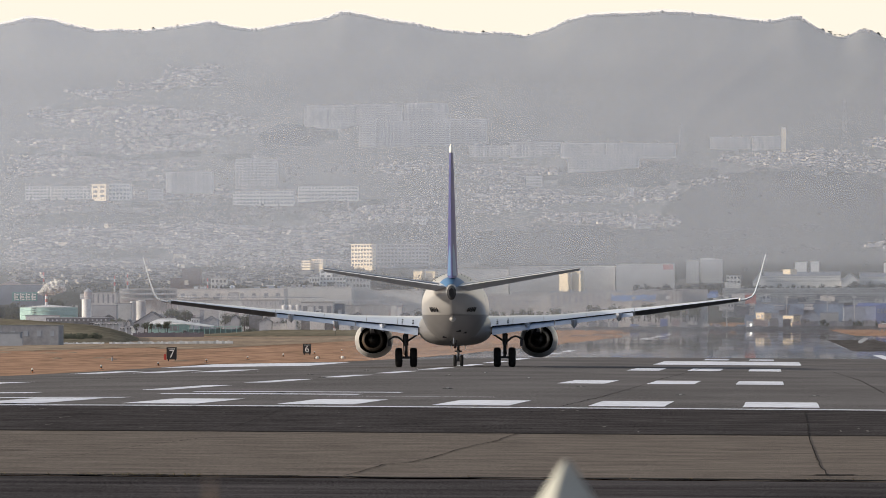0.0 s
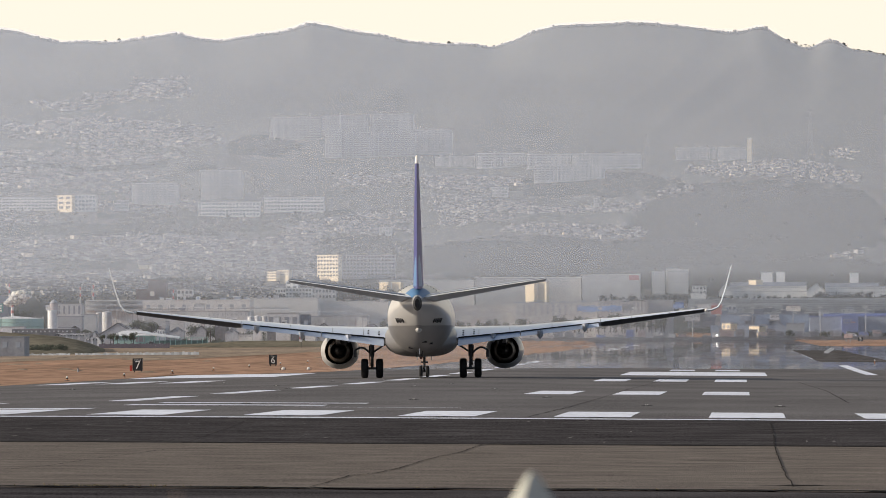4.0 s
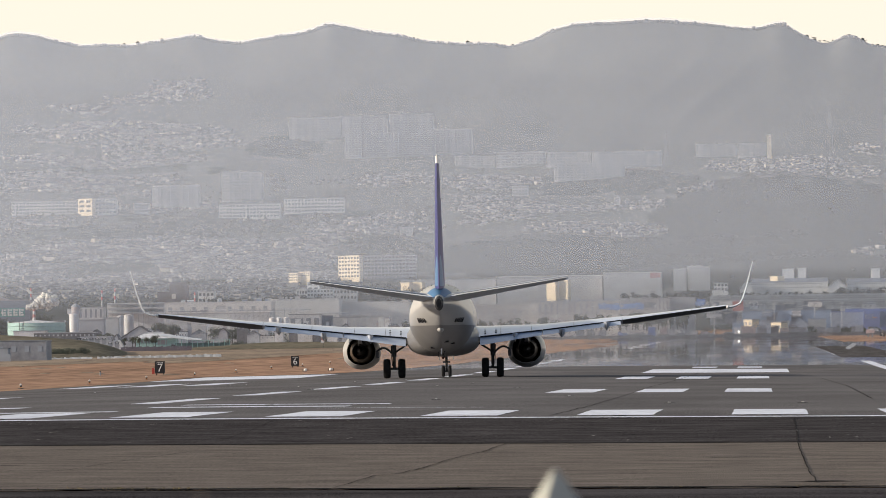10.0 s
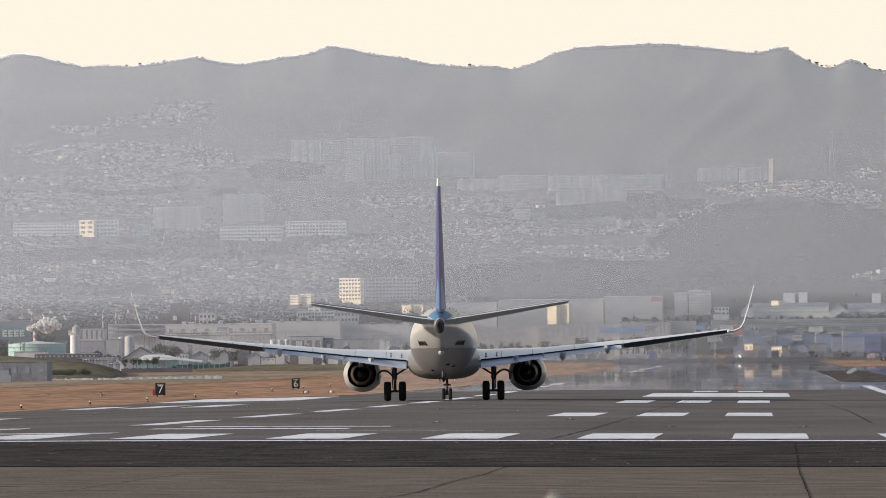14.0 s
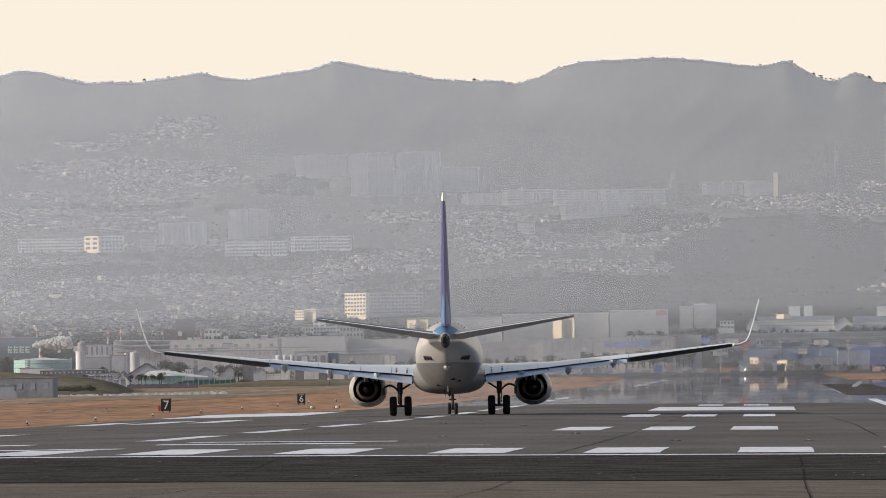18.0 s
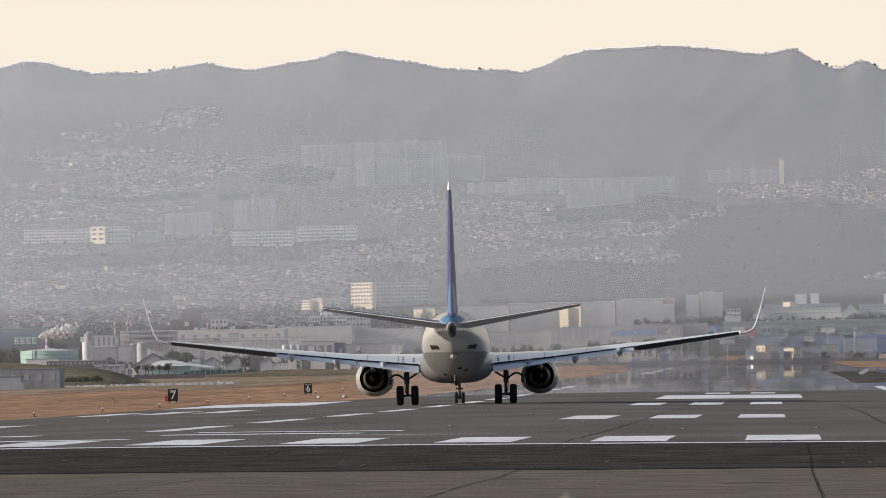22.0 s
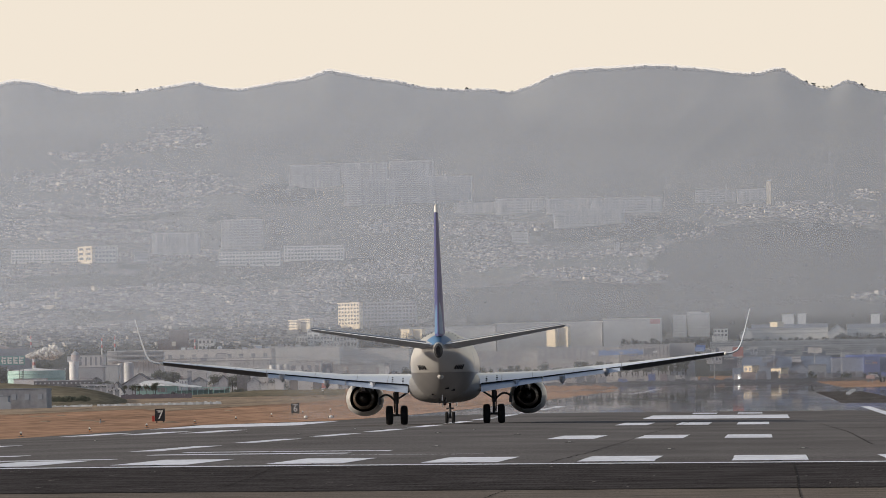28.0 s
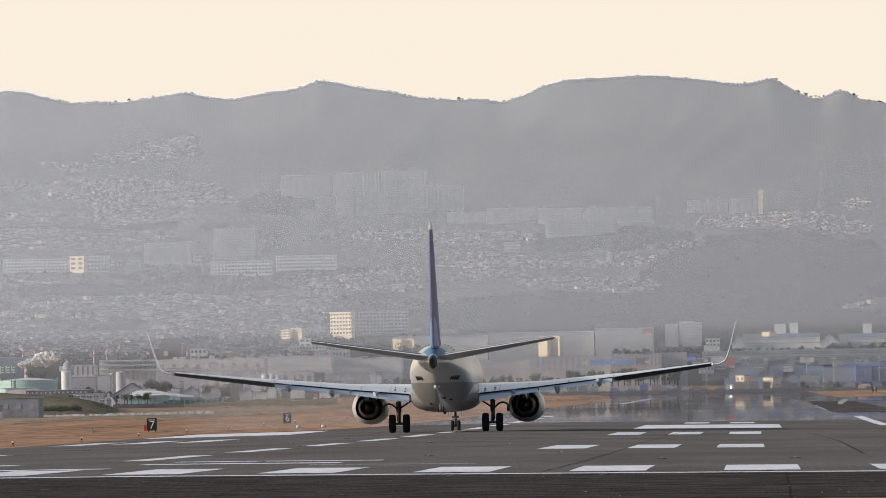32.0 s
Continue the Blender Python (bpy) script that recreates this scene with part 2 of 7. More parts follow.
glow, blend = steam_nodes.new("ShaderNodeBsdfTranslucent"), steam_nodes.new("ShaderNodeMixShader")
glow.inputs["Color"].default_value, blend.inputs[0].default_value = (0.98, 0.97, 0.95, 1), 0.4
steam_links.new(steam_nodes["Principled BSDF"].outputs[0], blend.inputs[1])
steam_links.new(glow.outputs[0], blend.inputs[2])
thin, veil_mix = steam_nodes.new("ShaderNodeBsdfTransparent"), steam_nodes.new("ShaderNodeMixShader")
wisp, wisp_range = steam_nodes.new("ShaderNodeTexNoise"), steam_nodes.new("ShaderNodeMapRange")      # torn into wisps
wisp.inputs["Scale"].default_value, wisp.inputs["Detail"].default_value = 1.3, 5
wisp_range.inputs["From Min"].default_value, wisp_range.inputs["From Max"].default_value = 0.32, 0.6
wisp_range.inputs["To Min"].default_value, wisp_range.inputs["To Max"].default_value = 0.12, 0.8
steam_links.new(steam_nodes["Texture Coordinate"].outputs["Object"], wisp.inputs["Vector"])
steam_links.new(wisp.outputs["Fac"], wisp_range.inputs["Value"])
steam_links.new(wisp_range.outputs[0], veil_mix.inputs[0])
steam_links.new(blend.outputs[0], veil_mix.inputs[2])
steam_links.new(thin.outputs[0], veil_mix.inputs[1])
steam_links.new(veil_mix.outputs[0], steam_nodes["Material Output"].inputs["Surface"])
# the distance: woods, houses and flats on the hills
HILL = mat("winter_woodland", (0.11, 0.112, 0.107), 1.0, var=0.2, scale=0.022, detail_scale=0.35, spec=0.0, stretch=(1, 0.4, 1), stretch2=(1, 0.3, 1))
NEAR_WOOD = mat("wooded_knolls", (0.042, 0.045, 0.041), 1.0, var=0.15, scale=0.03, detail_scale=0.45, spec=0.0, island=0.05, stretch=(1, 0.12, 1), stretch2=(1, 0.12, 1))
HILL_TREE = mat("winter_tree_crowns", (0.125, 0.124, 0.117), 1.0, var=0.15, scale=0.02, detail_scale=0.2, spec=0.0, island=0.2)
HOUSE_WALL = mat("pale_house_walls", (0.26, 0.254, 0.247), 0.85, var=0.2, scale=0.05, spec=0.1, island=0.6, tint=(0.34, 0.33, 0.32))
# brighter copy of the house walls, with low sun put into its cream
LIT_WALL = mat("sun_painted_house_walls", (0.55, 0.495, 0.42), 0.85, var=0.2, scale=0.05, spec=0.1, island=0.8)
HOUSE_ROOF = mat("grey_house_roofs", (0.2, 0.2, 0.21), 0.8, var=0.3, scale=0.05, spec=0.1, island=0.8)
FLAT_WALL = mat("weathered_apartment_concrete", (0.55, 0.55, 0.55), 0.85, var=0.12, scale=0.03, spec=0.1, random=0.1)
FAR_WALL = mat("pale_apartment_concrete", (0.53, 0.53, 0.54), 0.85, var=0.1, scale=0.03, spec=0.1, random=0.3)
WINDOW_FAR = mat("grey_window_glass", (0.12, 0.125, 0.135), 0.6, var=0.1, scale=0.5, spec=0.1)
FLAT_WINDOW = mat("dull_window_glass", (0.35, 0.355, 0.365), 0.6, var=0.1, scale=0.5, spec=0.1)
# flat dark panes: the recess's shade is put into their colour
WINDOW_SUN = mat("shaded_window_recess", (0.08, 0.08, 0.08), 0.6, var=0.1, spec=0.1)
# gloss coat and bluish base stand in for the mirage over the far runway
ASPHALT_FAR = mat("mirage_gloss_asphalt", (0.15, 0.146, 0.166), 0.8, spec=0.0, coat=0.52, var=0.3, scale=0.06, detail_scale=0.4, stretch=(1, 0.1, 1))
ASPHALT_FAR.node_tree.nodes["Principled BSDF"].inputs["Coat Roughness"].default_value = 0.014
far_nodes, far_links = ASPHALT_FAR.node_tree.nodes, ASPHALT_FAR.node_tree.links
streak, gloss_range, lay = far_nodes.new("ShaderNodeTexNoise"), far_nodes.new("ShaderNodeMapRange"), far_nodes.new("ShaderNodeMapping")   # the mirage's gloss breaks into uneven streaks
lay.inputs["Scale"].default_value = (0.12, 0.006, 1)
streak.inputs["Scale"].default_value, streak.inputs["Detail"].default_value = 1.0, 3
gloss_range.inputs["From Min"].default_value, gloss_range.inputs["From Max"].default_value = 0.35, 0.65
gloss_range.inputs["To Min"].default_value, gloss_range.inputs["To Max"].default_value = 0.6, 1.0
far_links.new(far_nodes["Texture Coordinate"].outputs["Object"], lay.inputs["Vector"])
far_links.new(lay.outputs[0], streak.inputs["Vector"])
far_links.new(streak.outputs["Fac"], gloss_range.inputs["Value"])
far_links.new(gloss_range.outputs[0], far_nodes["Principled BSDF"].inputs["Coat Weight"])
# warm low sunlight is put into this cream
SUN_CREAM = mat("sun_painted_cream", (0.82, 0.7, 0.52), 0.85, var=0.08, scale=0.05, spec=0.1)
FAR_WHITE = mat("white_school_wall", (0.74, 0.735, 0.72), 0.85, var=0.08, scale=0.05, spec=0.1)
FAR_BROWN = mat("brown_brick_block", (0.1, 0.072, 0.07), 0.85, var=0.12, scale=0.1, spec=0.1)
FAR_RED = mat("faded_red_band", (0.5, 0.15, 0.14), 0.8, var=0.1, spec=0.1)


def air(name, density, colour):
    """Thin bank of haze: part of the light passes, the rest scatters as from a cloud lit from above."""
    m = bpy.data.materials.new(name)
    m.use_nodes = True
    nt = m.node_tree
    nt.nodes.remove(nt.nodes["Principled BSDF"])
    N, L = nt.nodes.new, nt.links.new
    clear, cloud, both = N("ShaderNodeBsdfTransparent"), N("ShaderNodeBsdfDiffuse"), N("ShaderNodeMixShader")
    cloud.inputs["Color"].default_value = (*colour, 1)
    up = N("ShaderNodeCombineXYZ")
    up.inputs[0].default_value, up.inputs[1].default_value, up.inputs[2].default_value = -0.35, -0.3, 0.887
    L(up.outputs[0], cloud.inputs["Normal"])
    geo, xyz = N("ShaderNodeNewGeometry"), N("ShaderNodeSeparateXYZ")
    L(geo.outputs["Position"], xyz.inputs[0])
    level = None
    # denser to the left, standing in for brighter air sunward, and up the valley
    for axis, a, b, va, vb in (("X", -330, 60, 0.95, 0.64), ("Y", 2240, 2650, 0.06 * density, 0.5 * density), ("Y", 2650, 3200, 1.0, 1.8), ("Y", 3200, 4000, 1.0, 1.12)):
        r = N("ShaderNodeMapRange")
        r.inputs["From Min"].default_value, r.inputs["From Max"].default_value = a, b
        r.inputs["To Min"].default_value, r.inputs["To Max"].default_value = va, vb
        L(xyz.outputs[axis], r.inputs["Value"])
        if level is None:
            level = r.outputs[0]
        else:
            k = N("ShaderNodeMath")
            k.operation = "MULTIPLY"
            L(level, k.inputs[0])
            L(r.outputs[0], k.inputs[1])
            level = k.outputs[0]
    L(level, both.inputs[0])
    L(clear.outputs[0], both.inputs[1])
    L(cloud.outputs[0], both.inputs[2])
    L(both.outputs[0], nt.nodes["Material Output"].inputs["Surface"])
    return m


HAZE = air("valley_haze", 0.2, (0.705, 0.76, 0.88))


def shimmer(name):
    """Hot air over the runway: it bends and blurs what lies behind, most in the engines' wake, and carries a little vapour."""
    m = bpy.data.materials.new(name)
    m.use_nodes = True
    nt = m.node_tree
    nt.nodes.remove(nt.nodes["Principled BSDF"])
    N, L = nt.nodes.new, nt.links.new
    tc, xyz = N("ShaderNodeTexCoord"), N("ShaderNodeSeparateXYZ")
    L(tc.outputs["Object"], xyz.inputs[0])

    def between(axis, a, b, va, vb):
        r = N("ShaderNodeMapRange")
        r.interpolation_type = "SMOOTHSTEP"
        r.inputs["From Min"].default_value, r.inputs["From Max"].default_value = a, b
        r.inputs["To Min"].default_value, r.inputs["To Max"].default_value = va, vb
        L(xyz.outputs[axis], r.inputs["Value"])
        return r.outputs[0]

    def times(a, b):
        k = N("ShaderNodeMath")
        k.operation = "MULTIPLY"
        for i, x in enumerate((a, b)):
            if isinstance(x, float):
                k.inputs[i].default_value = x
            else:
                L(x, k.inputs[i])
        return k.outputs[0]

    wake = times(times(between("X", -40.0, -34.0, 0.0, 1.0), between("X", -16.0, -3.0, 1.0, 0.4)), between("Z", 4.5, 8.0, 1.0, 0.0))
    mp, wave = N("ShaderNodeMapping"), N("ShaderNodeTexNoise")
    mp.inputs["Scale"].default_value = (0.6, 1.0, 2.0)
    wave.inputs["Scale"].default_value, wave.inputs["Detail"].default_value = 1.6, 3
    L(tc.outputs["Object"], mp.inputs["Vector"])
    L(mp.outputs[0], wave.inputs["Vector"])
    bump = N("ShaderNodeBump")
    bump.inputs["Strength"].default_value, bump.inputs["Distance"].default_value = 1.0, 0.06
    L(wave.outputs["Fac"], bump.inputs["Height"])
    clear, bend, cloud = N("ShaderNodeBsdfTransparent"), N("ShaderNodeBsdfRefraction"), N("ShaderNodeBsdfDiffuse")
    bend.inputs["IOR"].default_value, bend.inputs["Roughness"].default_value = 1.0015, 0.2
    L(bump.outputs[0], bend.inputs["Normal"])
    cloud.inputs["Color"].default_value = (0.8, 0.82, 0.86, 1)
    one, two = N("ShaderNodeMixShader"), N("ShaderNodeMixShader")
    L(wake, one.inputs[0])
    L(clear.outputs[0], one.inputs[1])
    L(bend.outputs[0], one.inputs[2])
    L(times(times(times(wake, wake), wave.outputs["Fac"]), 0.38), two.inputs[0])
    L(one.outputs[0], two.inputs[1])
    L(cloud.outputs[0], two.inputs[2])
    L(two.outputs[0], nt.nodes["Material Output"].inputs["Surface"])
    return m


HOT_AIR = shimmer("hot_air")


# ---- mesh helpers ----
class Geo:
    """Vertices and faces of one mesh in the making."""

    def __init__(self):
        self.v, self.f = [], []

    def add(self, verts, faces):
        n = len(self.v)
        self.v += [tuple(p) for p in verts]
        self.f += [tuple(i + n for i in f) for f in faces]
        return self

    def box(self, x0, x1, y0, y1, z0, z1, m=None):
        p = [Vector((x, y, z)) for z in (z0, z1) for y in (y0, y1) for x in (x0, x1)]
        if m:
            p = [m @ q for q in p]
        return self.add(p, [(0, 2, 3, 1), (4, 5, 7, 6), (0, 1, 5, 4), (2, 6, 7, 3), (0, 4, 6, 2), (1, 3, 7, 5)])

    def loft(self, rings, cap0=True, cap1=True, closed=True):
        n, k = len(rings[0]), len(rings)
        faces = []
        for i in range(k - 1):
            for j in range(n if closed else n - 1):
                a, b = i * n + j, i * n + (j + 1) % n
                faces.append((a, b, b + n, a + n))
        if cap0:
            faces.append(tuple(range(n))[::-1])
        if cap1:
            faces.append(tuple(range((k - 1) * n, k * n)))
        return self.add([p for r in rings for p in r], faces)

    def tube(self, p0, p1, r0, r1=None, n=10, caps=True):
        p0, p1, r1 = Vector(p0), Vector(p1), r0 if r1 is None else r1
        q = (p1 - p0).to_track_quat("Z", "Y")
        ring = lambda c, r: [c + q @ Vector((r * math.cos(a), r * math.sin(a), 0)) for a in (2 * math.pi * i / n for i in range(n))]
        return self.loft([ring(p0, r0), ring(p1, r1)], caps, caps)

    def turn(self, profile, centre, axis="y", n=24, cap0=False, cap1=False):
        """A body of revolution: profile rows of (along the axis, radius)."""
        rings = []
        for s, r in profile:
            ring = []
            for i in range(n):
                a = 2 * math.pi * i / n
                c, d = r * math.cos(a), r * math.sin(a)
                ring.append(Vector(centre) + (Vector((c, s, d)) if axis == "y" else Vector((c, d, s)) if axis == "z" else Vector((s, c, d))))
            rings.append(ring)
        return self.loft(rings, cap0, cap1)

    def mesh(self, name, material, smooth=False, sharp=35):
        me = bpy.data.meshes.new(name)
        me.from_pydata(self.v, [], self.f)
        me.materials.append(material)
        bm = bmesh.new()
        bm.from_mesh(me)
        bmesh.ops.recalc_face_normals(bm, faces=bm.faces)
        bm.to_mesh(me)
        bm.free()
        if smooth:
            me.shade_smooth()
            me.set_sharp_from_angle(angle=radians(sharp))
        return me


def part(name, geo, material, parent=None, label="", smooth=False):
    me = geo if isinstance(geo, bpy.types.Mesh) else geo.mesh(name, material, smooth)
    ob = new(name, me)
    ob.parent = parent
    return tagged(ob, label) if label else ob


def empty(name, m, label, category, group="", kind=""):
    ob = new(name)
    ob.empty_display_size = 0.2
    ob.matrix_world = m
    return tagged(ob, label, category, group, kind)


XC = -18.7       # runway centreline
EDGE_L, EDGE_R = -39.6, 40.0


def rise(y):
    """The field climbs gently towards its far end."""
    return 0.0 if y < 450 else 3.4e-6 * (y - 450) ** 2 if y < 830 else 0.491 + 0.00258 * (y - 830)


SKYLINE = (-5, 2, 9, 18, 14, 4, -4, -2, -5, 0, 4, 11, 1, -3, 3, 8, 12, 25, 17, 10, 6, -4, -7, -10, -8, -16, -5, 11, 18, 19, 20, 22, 21, 17, 14, 8, 6, 17, -7, -22, -3, -23, -26, -38, -32, -1)


def crest(a):
    """Skyline height over the eye, by bearing, in the same units as F: a row of soft hills."""
    return 567.8 + sum(k * math.exp(-((a + 1440 - 40 * i) / 28.0) ** 2) for i, k in enumerate(SKYLINE))


SLOPE = ((2900, 24), (3150, 36), (3400, 66), (3600, 122), (3800, 190), (4020, 275), (4240, 360), (4500, 465), (4700, 575))


def bearing_height(y):
    for (y0, e0), (y1, e1) in zip(SLOPE, SLOPE[1:]):
        if y <= y1:
            k = (y - y0) / (y1 - y0)
            return e0 + (e1 - e0) * k
    return SLOPE[-1][1]


def depth_of(e):
    """Depth at which the hillside stands e units over the eye."""
    for (y0, e0), (y1, e1) in zip(SLOPE, SLOPE[1:]):
        if e <= e1:
            return y0 + (y1 - y0) * (e - e0) / (e1 - e0)
    return 4700.0


def ground_z(x, y):
    d = x - XC
    if y < 2900:
        cross = 0.008 - 0.011 * math.hypot(min(d, 32) if d > 0 else min(-d, 26), 4.5)
        return rise(y) + cross
    k = min(1, (y - 2900) / 250)
    low = rise(y) - 0.011 * 26
    a = x / y * F
    if y <= 4700:
        e = bearing_height(y)
        e += (crest(a) - 575) * max(0.0, (y - 3900) / 800) ** 8
        if y > 3500:
            w = min(1, (y - 3500) / 200) * min(1, (4700 - y) / 150)
            e += w * 14 * noise.noise((a / 210, y / 150, 0.3)) + w * 3 * noise.noise((a / 70, y / 55, 4.3))
            # spurs that run down the slope from the ridge
            up = min(1, max(0, (y - 4150) / 200))
            e += w * up * 7.5 * (0.4 - abs(noise.noise(((a - 0.6 * (y - 4200)) / 95, y / 420, 2.6))) * 1.6)
        hill = EYE + e / F * y
    else:
        hill = EYE + (crest(a) - (y - 4700) * 0.35) / F * y
    return low * (1 - k) + hill * k


def hill_depth(a, e):
    """Depth at which the hillside shows at bearing a and height e."""
    d = 3100.0
    while d < 4690 and EYE + e / F * d > ground_z(a / F * d, d):
        d += 4.0
    return d


def on_ground(a, e):
    """Depth at which the ground shows at bearing a and height e."""
    d = 60.0
    while d < 2400 and EYE + e / F * d > ground_z(a / F * d, d):
        d += 1.0
    return d


def place(px, e, d):
    """World point at bearing px and height e (units of F) at the depth d."""
    return Vector((px / F * d, d, EYE + e / F * d))


def sheet(name, xs, ys, material, lift=0.0, label="", smooth=True):
    v = [(x, y, ground_z(x, y) + lift) for y in ys for x in xs]
    n = len(xs)
    f = [(j * n + i, j * n + i + 1, (j + 1) * n + i + 1, (j + 1) * n + i) for j in range(len(ys) - 1) for i in range(n - 1)]
    g = Geo()
    g.v, g.f = v, f
    ob = new(name, g.mesh(name, material, smooth))
    return tagged(ob, label, "", "", "structure")


def span(a, b, step):
    n = max(1, math.ceil((b - a) / step))
    return [a + (b - a) * i / n for i in range(n + 1)]


def patch(x0, x1, y0, y1, lift, skew=0.0):
    """A thin painted strip on the ground, following its fall."""
    g = Geo()
    ys = span(y0, y1, 2.2)
    xs = span(x0, x1, 2.0)
    n = len(xs)
    for y in ys:
        for x in xs:
            x += 0.03 * noise.noise((x, y * 1.7, 0.5)) if x in (x0, x1) else 0      # worn, uneven paint edges
            g.v.append((x, y, ground_z(x, y) + lift))
    g.f = [(j * n + i, j * n + i + 1, (j + 1) * n + i + 1, (j + 1) * n + i) for j in range(len(ys) - 1) for i in range(n - 1)]
    return g


# ---- ground, runway and paint ----
def ground():
    ys = [-60, 0, 40, 79] + span(80, 440, 60) + span(450, 900, 30) + span(950, 2850, 70) + span(2900, 4900, 24) + [4960]
    v, f, cols = [], [], 320
    for y in ys:
        for i in range(cols + 1):
            a = -1750 + 2350 * i / cols
            x = a / F * max(y, 60) if y > 1500 else None
            if x is None:
                k = i / cols
                x = -400 + k * 700 if y < 900 else (-400 + k * 700) * (1500 - y) / 600 + (a / F * 1500) * (y - 900) / 600 * 1.0
            v.append((x, y, ground_z(x, y) - (0.06 if y < 2900 else 0)))
    n = cols + 1
    f = [(j * n + i, j * n + i + 1, (j + 1) * n + i + 1, (j + 1) * n + i) for j in range(len(ys) - 1) for i in range(cols)]
    g = Geo()
    g.v, g.f = v, f
    me = g.mesh("ground", GRASS_DRY, True)
    me.materials.append(HILL)
    me.materials.append(NEAR_WOOD)

    def cover(p):
        x, y, z = (sum(v[i][k] for i in p) / 4 for k in range(3))
        if y < 3180:
            return 0
        return 2 if in_woods(x / y * F, (z - EYE) / y * F) else 1
    me.polygons.foreach_set("material_index", [cover(p) for p in f])
    tagged(new("ground", me), "dry grass airfield rising to hazy wooded hills", "ground", "", "structure")


def runway():
    xs = span(EDGE_L, XC, 2) + span(XC, EDGE_R, 2)[1:]
    sheet("runway", xs, span(237, 450, 40) + span(450, 810, 20)[1:], ASPHALT, 0.0, "worn grey asphalt runway")
    sheet("runway_far_stretch", xs, span(810, 1900, 40), ASPHALT_FAR, 0.0, "far runway mirroring the light in hot air")
    sheet("runway_end_stretch", span(EDGE_L, XC, 2) + span(XC, 14.5, 2)[1:], span(1900, 2900, 50), ASPHALT_FAR, 0.0, "distant end of the runway")
    wide = span(-70, XC, 2) + span(XC, 60, 2)[1:]
    sheet("soil_strip", span(7.4, 14.5, 2), span(1000, 1540, 30), SOIL, 0.008, "dark bare soil beside the far runway")
    sheet("overrun_pavement", wide, span(168, 237, 20), ASPHALT_DARK, 0.0, "dark asphalt strip before the runway threshold")
    sheet("stopway_pavement", wide, span(112, 168, 20), CONCRETE, 0.0, "pale worn asphalt stopway with cracks")
    sheet("perimeter_road", wide, span(14, 112, 20), GRIT, -0.008, "dark gritty asphalt perimeter road")


def markings():
    holder = empty("runway_marking", Matrix(), "white painted runway threshold and touchdown markings", "marking", "", "structure")
    L = 0.006
    add = lambda name, *r: part(name, patch(*r), PAINT_WHITE, holder)
    add("threshold_bar", -41, 11, 234.6, 237.6, L)
    for n in range(-11, 4):
        x = -0.75 + 3.6 * n
        if -40 < x < 10:
            add("threshold_stripe", x, x + 1.78, 243.5, 265.8, L)
    for y0, y1 in ((383, 419), (561, 602)):
        for n in range(3):
            for side in (0, 1):
                x = -7.95 + 3.25 * n
                x = 2 * XC - x - 1.75 if side else x
                add("touchdown_stripe", x, x + 1.75, y0, y1, L)
    for x in (-7.75, 2 * XC + 7.75 - 9.4):
        add("aiming_bar", x, x + 9.4, 668, 736, L)
    for y0 in (760,):
        for n in range(2):
            add("touchdown_stripe", -5.2 + 3.3 * n, -3.4 + 3.3 * n, y0, y0 + 24, L)
    y = 317.0
    while y < 1900:
        if y < 980 or 1460 < y:
            add("centreline_dash", XC - 0.45, XC + 0.45, y, y + 38, L)
        y += 61.8
    # cross strokes of the runway number
    for x0, x1, y0, y1 in ((-17.0, -11.5, 289.5, 294), (-16.8, -10.8, 303, 307), (-25, -16.7, 268.5, 272.5), (-26.5, -21.2, 299, 305)):
        add("number_stroke", x0, x1, y0, y1, L)
    add("edge_line", 8.3, 9.1, 700, 900, L)
    add("edge_line", 7.3, 8.0, 1080, 1300, L)
    add("thin_line", -12.0, -7.5, 281.5, 282.2, L)


def flecks():
    """Scuffs of old paint and pale grit left on the pavements before the threshold."""
    rng = random.Random(14)
    g = Geo()
    for i in range(150):
        x, y = rng.uniform(-24, 6), rng.choice((rng.uniform(172, 236), rng.uniform(225, 234), rng.uniform(275, 330)))
        w, h = rng.uniform(0.005, 0.035), rng.uniform(0.8, 3.0)
        c = [(x - w, y), (x + w, y - h * 0.2), (x + w * 0.6, y + h), (x - w * 0.8, y + h * 0.7)]
        g.add([(a, b, ground_z(a, b) + 0.007) for a, b in c], [(0, 1, 2, 3)])
    tagged(new("paint_flecks", g.mesh("paint_flecks", FLECK)), "pale scuffs of old paint on the pavement", "marking", "", "stuff")


def faded_grass():
    """Olive grass towards the far edge of the field, greyed for airlight, in ragged tongues."""
    rng = random.Random(31)
    g = Geo()
    n = 60
    for i in range(n + 1):
        x = -200 + 136 * i / n
        y0 = 1090 + 110 * noise.noise((x / 9, 0.4, 0)) + 60 * noise.noise((x / 3, 2.4, 0)) + 2.0 * (x + 120)
        for k, y in enumerate((y0, y0 + 140, y0 + 320, 2020)):
            g.v.append((x, y, ground_z(x, y) - 0.03))
    g.f = [(i * 4 + k, i * 4 + k + 1, i * 4 + k + 5, i * 4 + k + 4) for i in range(n) for k in range(3)]
    tagged(new("faded_grass", g.mesh("faded_grass", GRASS_FADED, True)), "greyish olive faded grass along the field", "", "", "structure")
    g = Geo()
    for i in range(60):
        x, y = rng.uniform(-130, -46), rng.uniform(700, 1350)
        w, h = rng.uniform(0.3, 1.6), rng.uniform(3, 12)
        g.turn([(0, w), (0.05, w * 0.8), (0.12, w * 0.3)], (x, y, ground_z(x, y) - 0.07), "z", 7, False, True)
    tagged(new("grass_tufts", g.mesh("grass_tufts", GRASS_FADED, True)), "low tufts of older greyish grass", "grass", "", "stuff")


